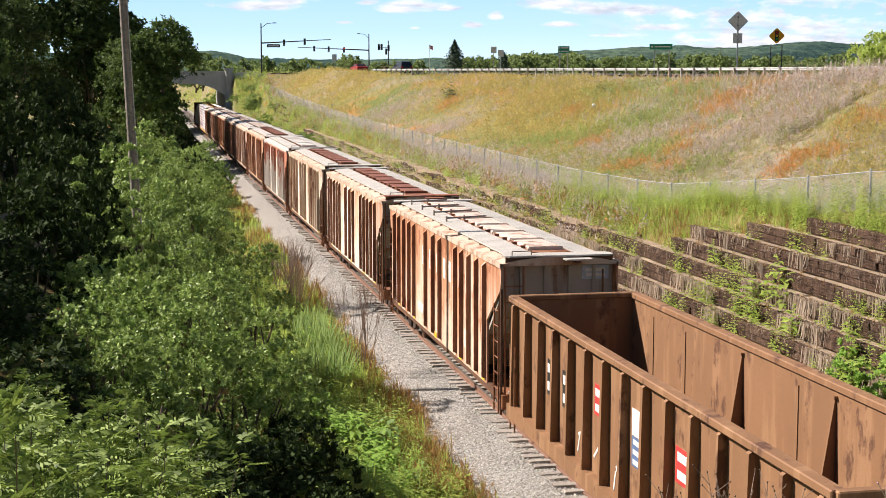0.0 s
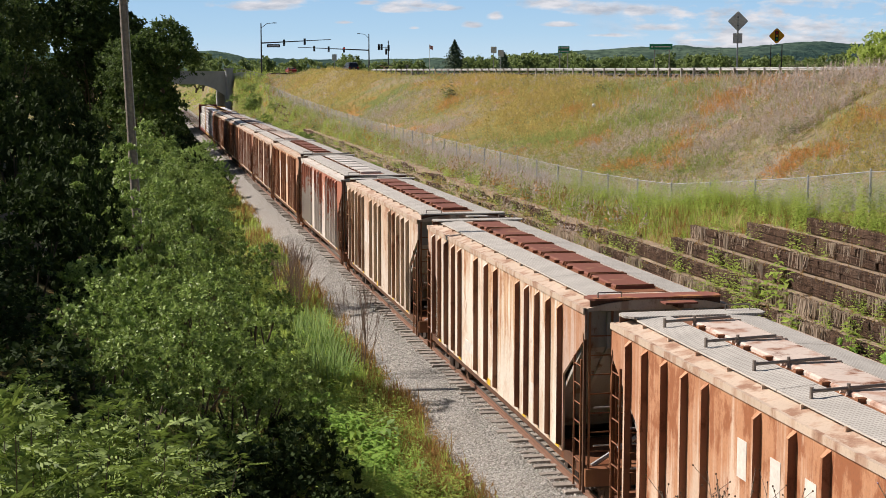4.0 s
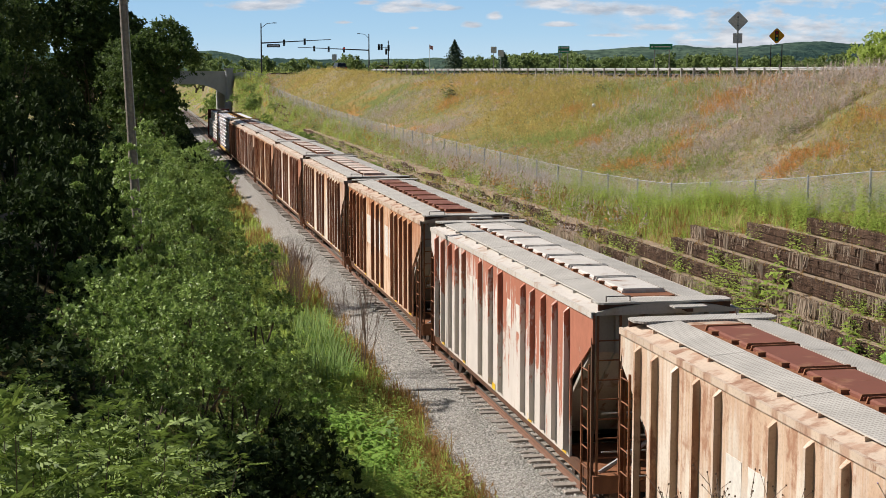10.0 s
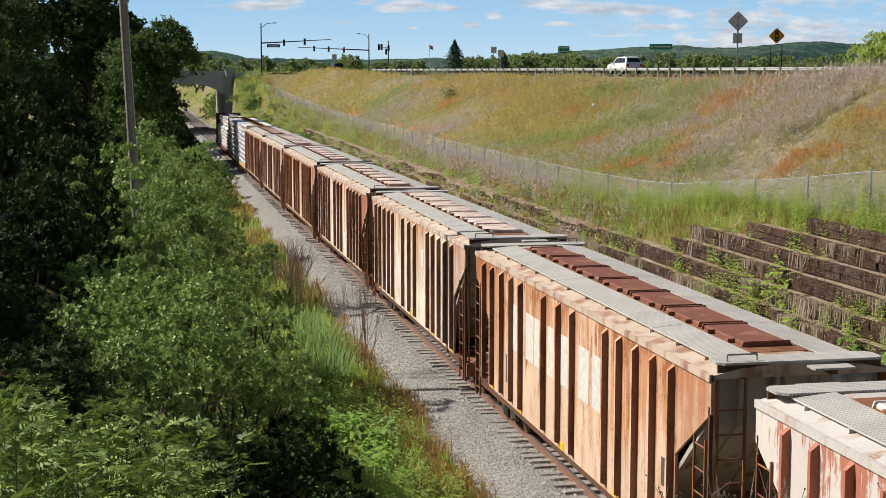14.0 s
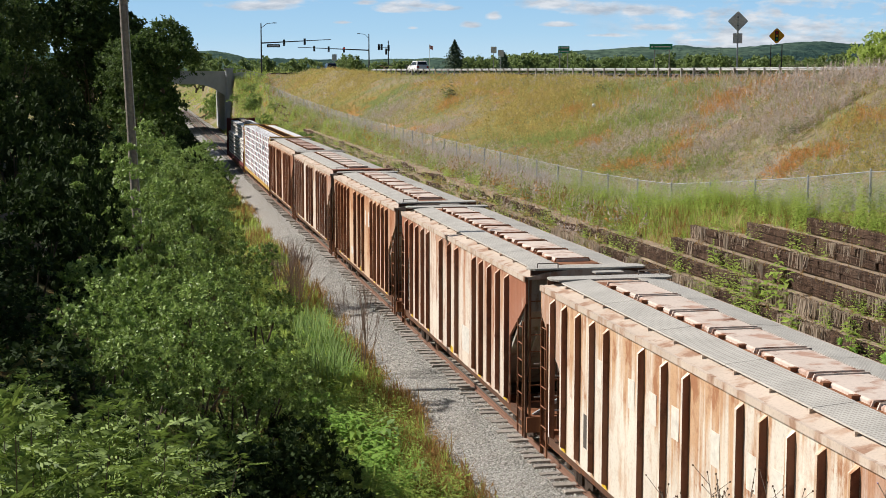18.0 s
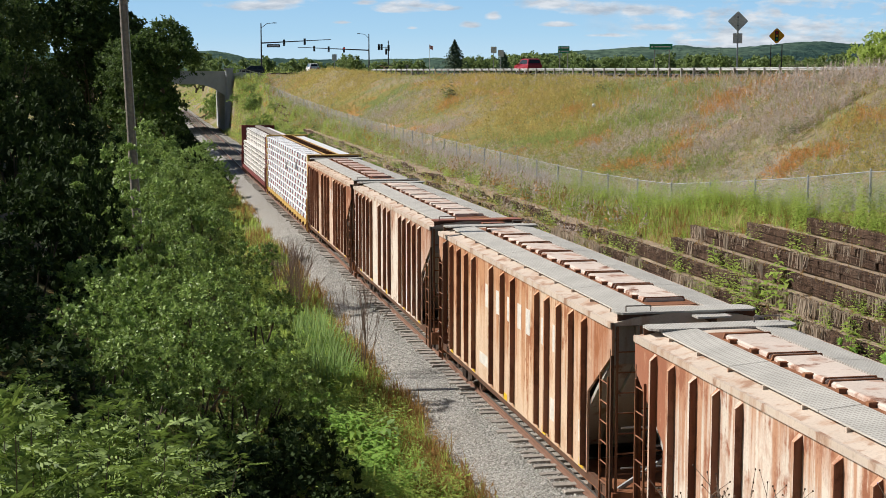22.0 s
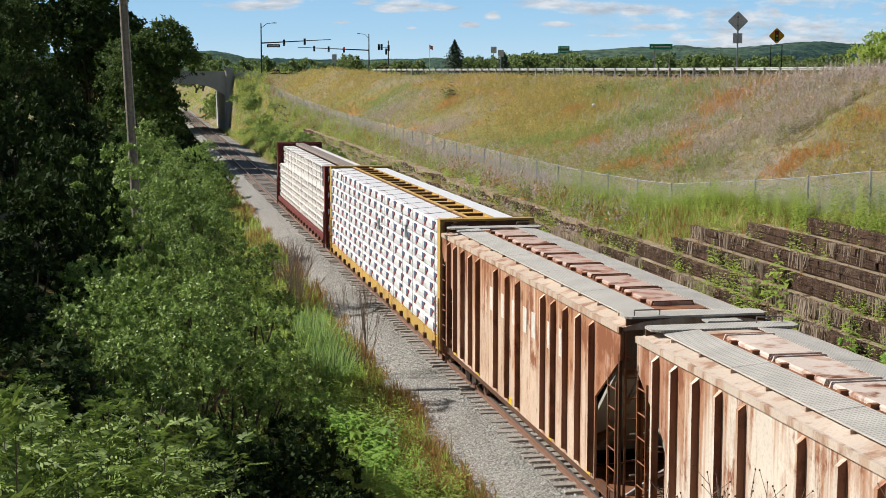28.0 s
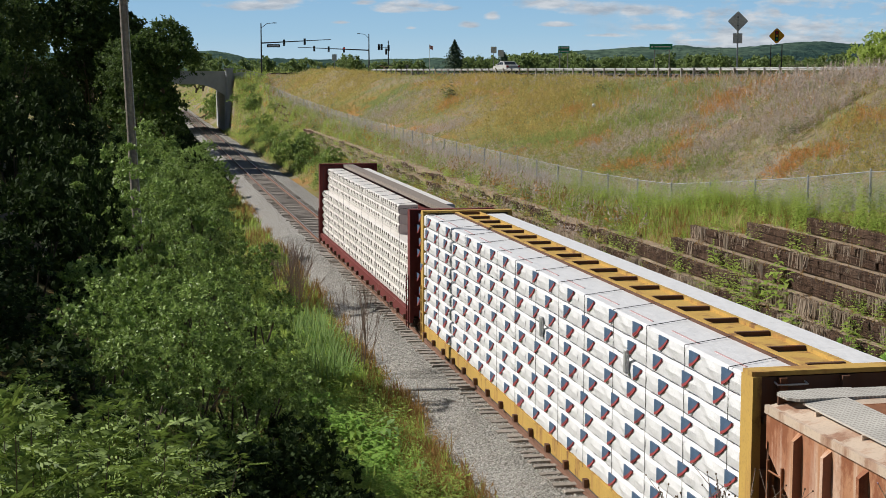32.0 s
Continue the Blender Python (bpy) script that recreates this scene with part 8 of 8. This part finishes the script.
def road_car(name, label, colour, profile, glass, width=1.78, front=5):
    """A car that points along +y; profile is its side outline, glass the outline of its side windows."""
    paint = Mat(name + "_paint", 0.28, 0.1, 0.5)
    paint.colour(colour)
    car = thing(name, label, "car", "cars on the highway")
    bm = bmesh.new()
    n = len(profile)
    secs = []
    for t, inset in ((-1, 0.0), (-0.97, 1.0), (0.97, 1.0), (1, 0.0)):
        ring = []
        for y, z in profile:
            narrow = 0.16 * max(0, z - 0.9) / 0.6
            k = 1.0 if inset else 0.965
            ring.append(bm.verts.new((t * (width / 2 - narrow), y * k, 0.75 + (z - 0.75) * k)))
        secs.append(ring)
    for a, b in zip(secs, secs[1:]):
        for i in range(n):
            bm.faces.new((a[i], a[(i + 1) % n], b[(i + 1) % n], b[i]))
    bm.faces.new(secs[0])
    bm.faces.new(secs[-1][::-1])
    bmesh.ops.recalc_face_normals(bm, faces=bm.faces[:])
    part("body", bevel(bm, 0.035), paint.m, car)
    for sx in (-1, 1):
        part("wing_mirror", boxm(*sorted((sx * (width / 2 - 0.02), sx * (width / 2 + 0.16))), 0.72, 0.86, 1.0, 1.14), paint.m, car)
    for s in (-1, 1):
        (y0, z0), (y1, z1), (y2, z2), (y3, z3) = glass
        for f0, f1 in ((0.0, 0.30), (0.335, 0.64), (0.675, 1.0)):
            bm = bmesh.new()
            ring = [(y0 + (y3 - y0) * f0, z0), (y1 + (y2 - y1) * f0, z1), (y1 + (y2 - y1) * f1, z2), (y0 + (y3 - y0) * f1, z3)]
            bm.faces.new([bm.verts.new((s * (width / 2 - 0.16 * max(0, z - 0.9) / 0.6 + 0.012), y, z)) for y, z in ring])
            part("side_window", bm, M_GLASS, car)
    belt = (min(p[0] for p in profile), 0.95)
    # windows in the slopes behind and before the roof
    for name_of, (ya, za), (yb, zb), d in (("rear_window", profile[2], profile[3], -1), ("windscreen", profile[front], profile[front + 1], 1)):
        bm = bmesh.new()
        quad = []
        for f, sx in ((0.10, -1), (0.10, 1), (0.90, 1), (0.90, -1)):
            z = za + (zb - za) * f
            quad.append(bm.verts.new((sx * (width / 2 - 0.16 * max(0, z - 0.9) / 0.6 - 0.13), ya + (yb - ya) * f + d * 0.022, z + 0.012)))
        bm.faces.new(quad)
        part(name_of, bm, M_GLASS, car)
    for s in (-1, 1):
        part("tail_lamp", boxm(*sorted((s * 0.58, s * 0.86)), belt[0] - 0.02, belt[0] + 0.2, 0.72, 0.95), M_TAIL, car)
    part("bumper", boxm(-0.8, 0.8, belt[0] - 0.06, belt[0] + 0.05, 0.38, 0.58), paint.m, car)
    for y in (-1.35, 1.35):
        for s in (-1, 1):
            bm = bmesh.new()
            rod(bm, (-0.1, 0, 0), (0.1, 0, 0), 0.33, 18)
            w = part("wheel", bm, M_TYRE, car, m=pose(s * (width / 2 - 0.09), y, 0.33))
            bm = bmesh.new()
            rod(bm, (-0.105, 0, 0), (0.105, 0, 0), 0.20, 14)
            part("rim", bm, M_STEEL, w)
            CAR_WHEELS.append((w, car, s * (width / 2 - 0.09), y))
    return car


SUV = [(-2.25, 0.35), (-2.28, 0.95), (-2.18, 1.10), (-1.95, 1.62), (-1.5, 1.70), (0.2, 1.68), (1.05, 1.10), (2.15, 0.92), (2.28, 0.6), (2.25, 0.35)]
SUV_GLASS = [(-1.85, 1.12), (-1.7, 1.56), (0.12, 1.56), (0.80, 1.12)]
SEDAN = [(-2.3, 0.35), (-2.35, 0.95), (-1.55, 1.02), (-0.9, 1.42), (0.25, 1.43), (1.1, 0.98), (2.2, 0.82), (2.35, 0.55), (2.3, 0.35)]
SEDAN_GLASS = [(-1.25, 1.03), (-0.82, 1.34), (0.2, 1.35), (0.82, 1.03)]
white_car = road_car("suv", "white sport utility car on the highway", (0.80, 0.80, 0.79), SUV, SUV_GLASS)
red_car = road_car("suv", "dark red sport utility car on the highway", (0.33, 0.015, 0.03), SUV, SUV_GLASS)
silver_car = road_car("sedan", "silver saloon car on the highway", (0.55, 0.55, 0.53), SEDAN, SEDAN_GLASS, front=4)
dark_car = road_car("suv", "dark blue sport utility car waiting at the crossing", (0.02, 0.022, 0.035), SUV, SUV_GLASS)
tail_car = road_car("sedan", "red saloon car ahead at the crossing", (0.35, 0.02, 0.02), SEDAN, SEDAN_GLASS, front=4)
# time in seconds, distance along the highway
DRIVES = [
    (white_car, [(0, -60), (6, 20), (11, 72), (12.1, 95.2), (13, 117.8), (14, 141.0), (15, 160.5), (16.5, 186.5), (17.4, 200.5), (18, 210), (19, 222.5), (20, 233), (21, 248), (22, 283), (23, 340), (24, 405), (25, 436), (26, 446), (32, 450)]),
    (red_car, [(0, -260), (10, -80), (17, 40), (18, 66), (19, 93.5), (19.5, 107.6), (20, 120.7), (21, 144.6), (22, 167.6), (23, 188), (25, 222.0), (26, 240), (27, 278), (28, 335), (29, 392), (30, 428), (32, 438)]),
    (silver_car, [(0, -330), (15, -120), (26, 30), (28.7, 95.7), (29.5, 118.0), (30, 130.8), (31, 154.0), (32, 174.7)]),
    (dark_car, [(0, 217.6), (1, 228.3), (2, 237.6), (3, 244.2), (4.5, 250.5), (6, 254.4), (9, 256.6), (12, 257.6), (14.5, 259.3), (17, 261.0), (18, 264.0), (19, 268.1)]),
    (tail_car, [(0, 243), (1, 248), (2, 256), (3, 272), (4, 310), (5, 365), (6, 425), (7, 452), (9, 461), (32, 462)]),
]
# the dark car at the crossing then turns off over the bridge: seconds, place, heading
TURNS = [
    (dark_car, [(20.0, 20.6, 274.0, 40), (20.8, 16.8, 275.0, 74), (22.0, 9.9, 275.0, 88), (24.0, -6.0, 275.0, 90), (28.0, -46.0, 275.0, 90), (32.0, -90.0, 275.0, 90)]),
]
# ---------------- what moves ----------------
def run(t):
    """How far the train has rolled, in metres, after t seconds."""
    q = t / 10
    return 65.409 * q - 2.874 * q ** 2 + 1.179 * q ** 3 - 0.1957 * q ** 4


def on_road(y):
    d = 1.5
    x0, x1 = lerp(y - d, ROAD_X), lerp(y + d, ROAD_X)
    return pose(lerp(y, ROAD_X) + 2.5, y, lerp(y, ROAD_Z) + 0.24, 0, 0, -math.degrees(math.atan2(x1 - x0, 2 * d)))


def motions():
    for car, y in CARS:
        walk(car, [(2.0 * i, pose(sag(y - run(2.0 * i)), y - run(2.0 * i), -sag(y - run(2.0 * i)))) for i in range(17)])
    times = [0.1 * i for i in range(321)]
    for w, y in WHEELS:
        walk(w, [(t, pose(0, y, 0.47, math.degrees(run(t) / 0.455))) for t in times])
    turns = dict((car.name, rows) for car, rows in TURNS)
    for car, rows in DRIVES:
        way = [(t, on_road(y)) for t, y in rows]
        for t, x, y, turn in turns.get(car.name, ()):
            way.append((t, pose(x, y, lerp(x, [(-400, 8.6), (5.3, 8.62), (60, 9.0)]) + 0.01, 0, 0, turn)))
        walk(car, way)
    walk(CLOUDS, [(0.0, pose(906, 4380, 10, 0, 0, -11.5)), (32.0, pose(895, 4380, 10, 0, 0, -11.5))])


motions()
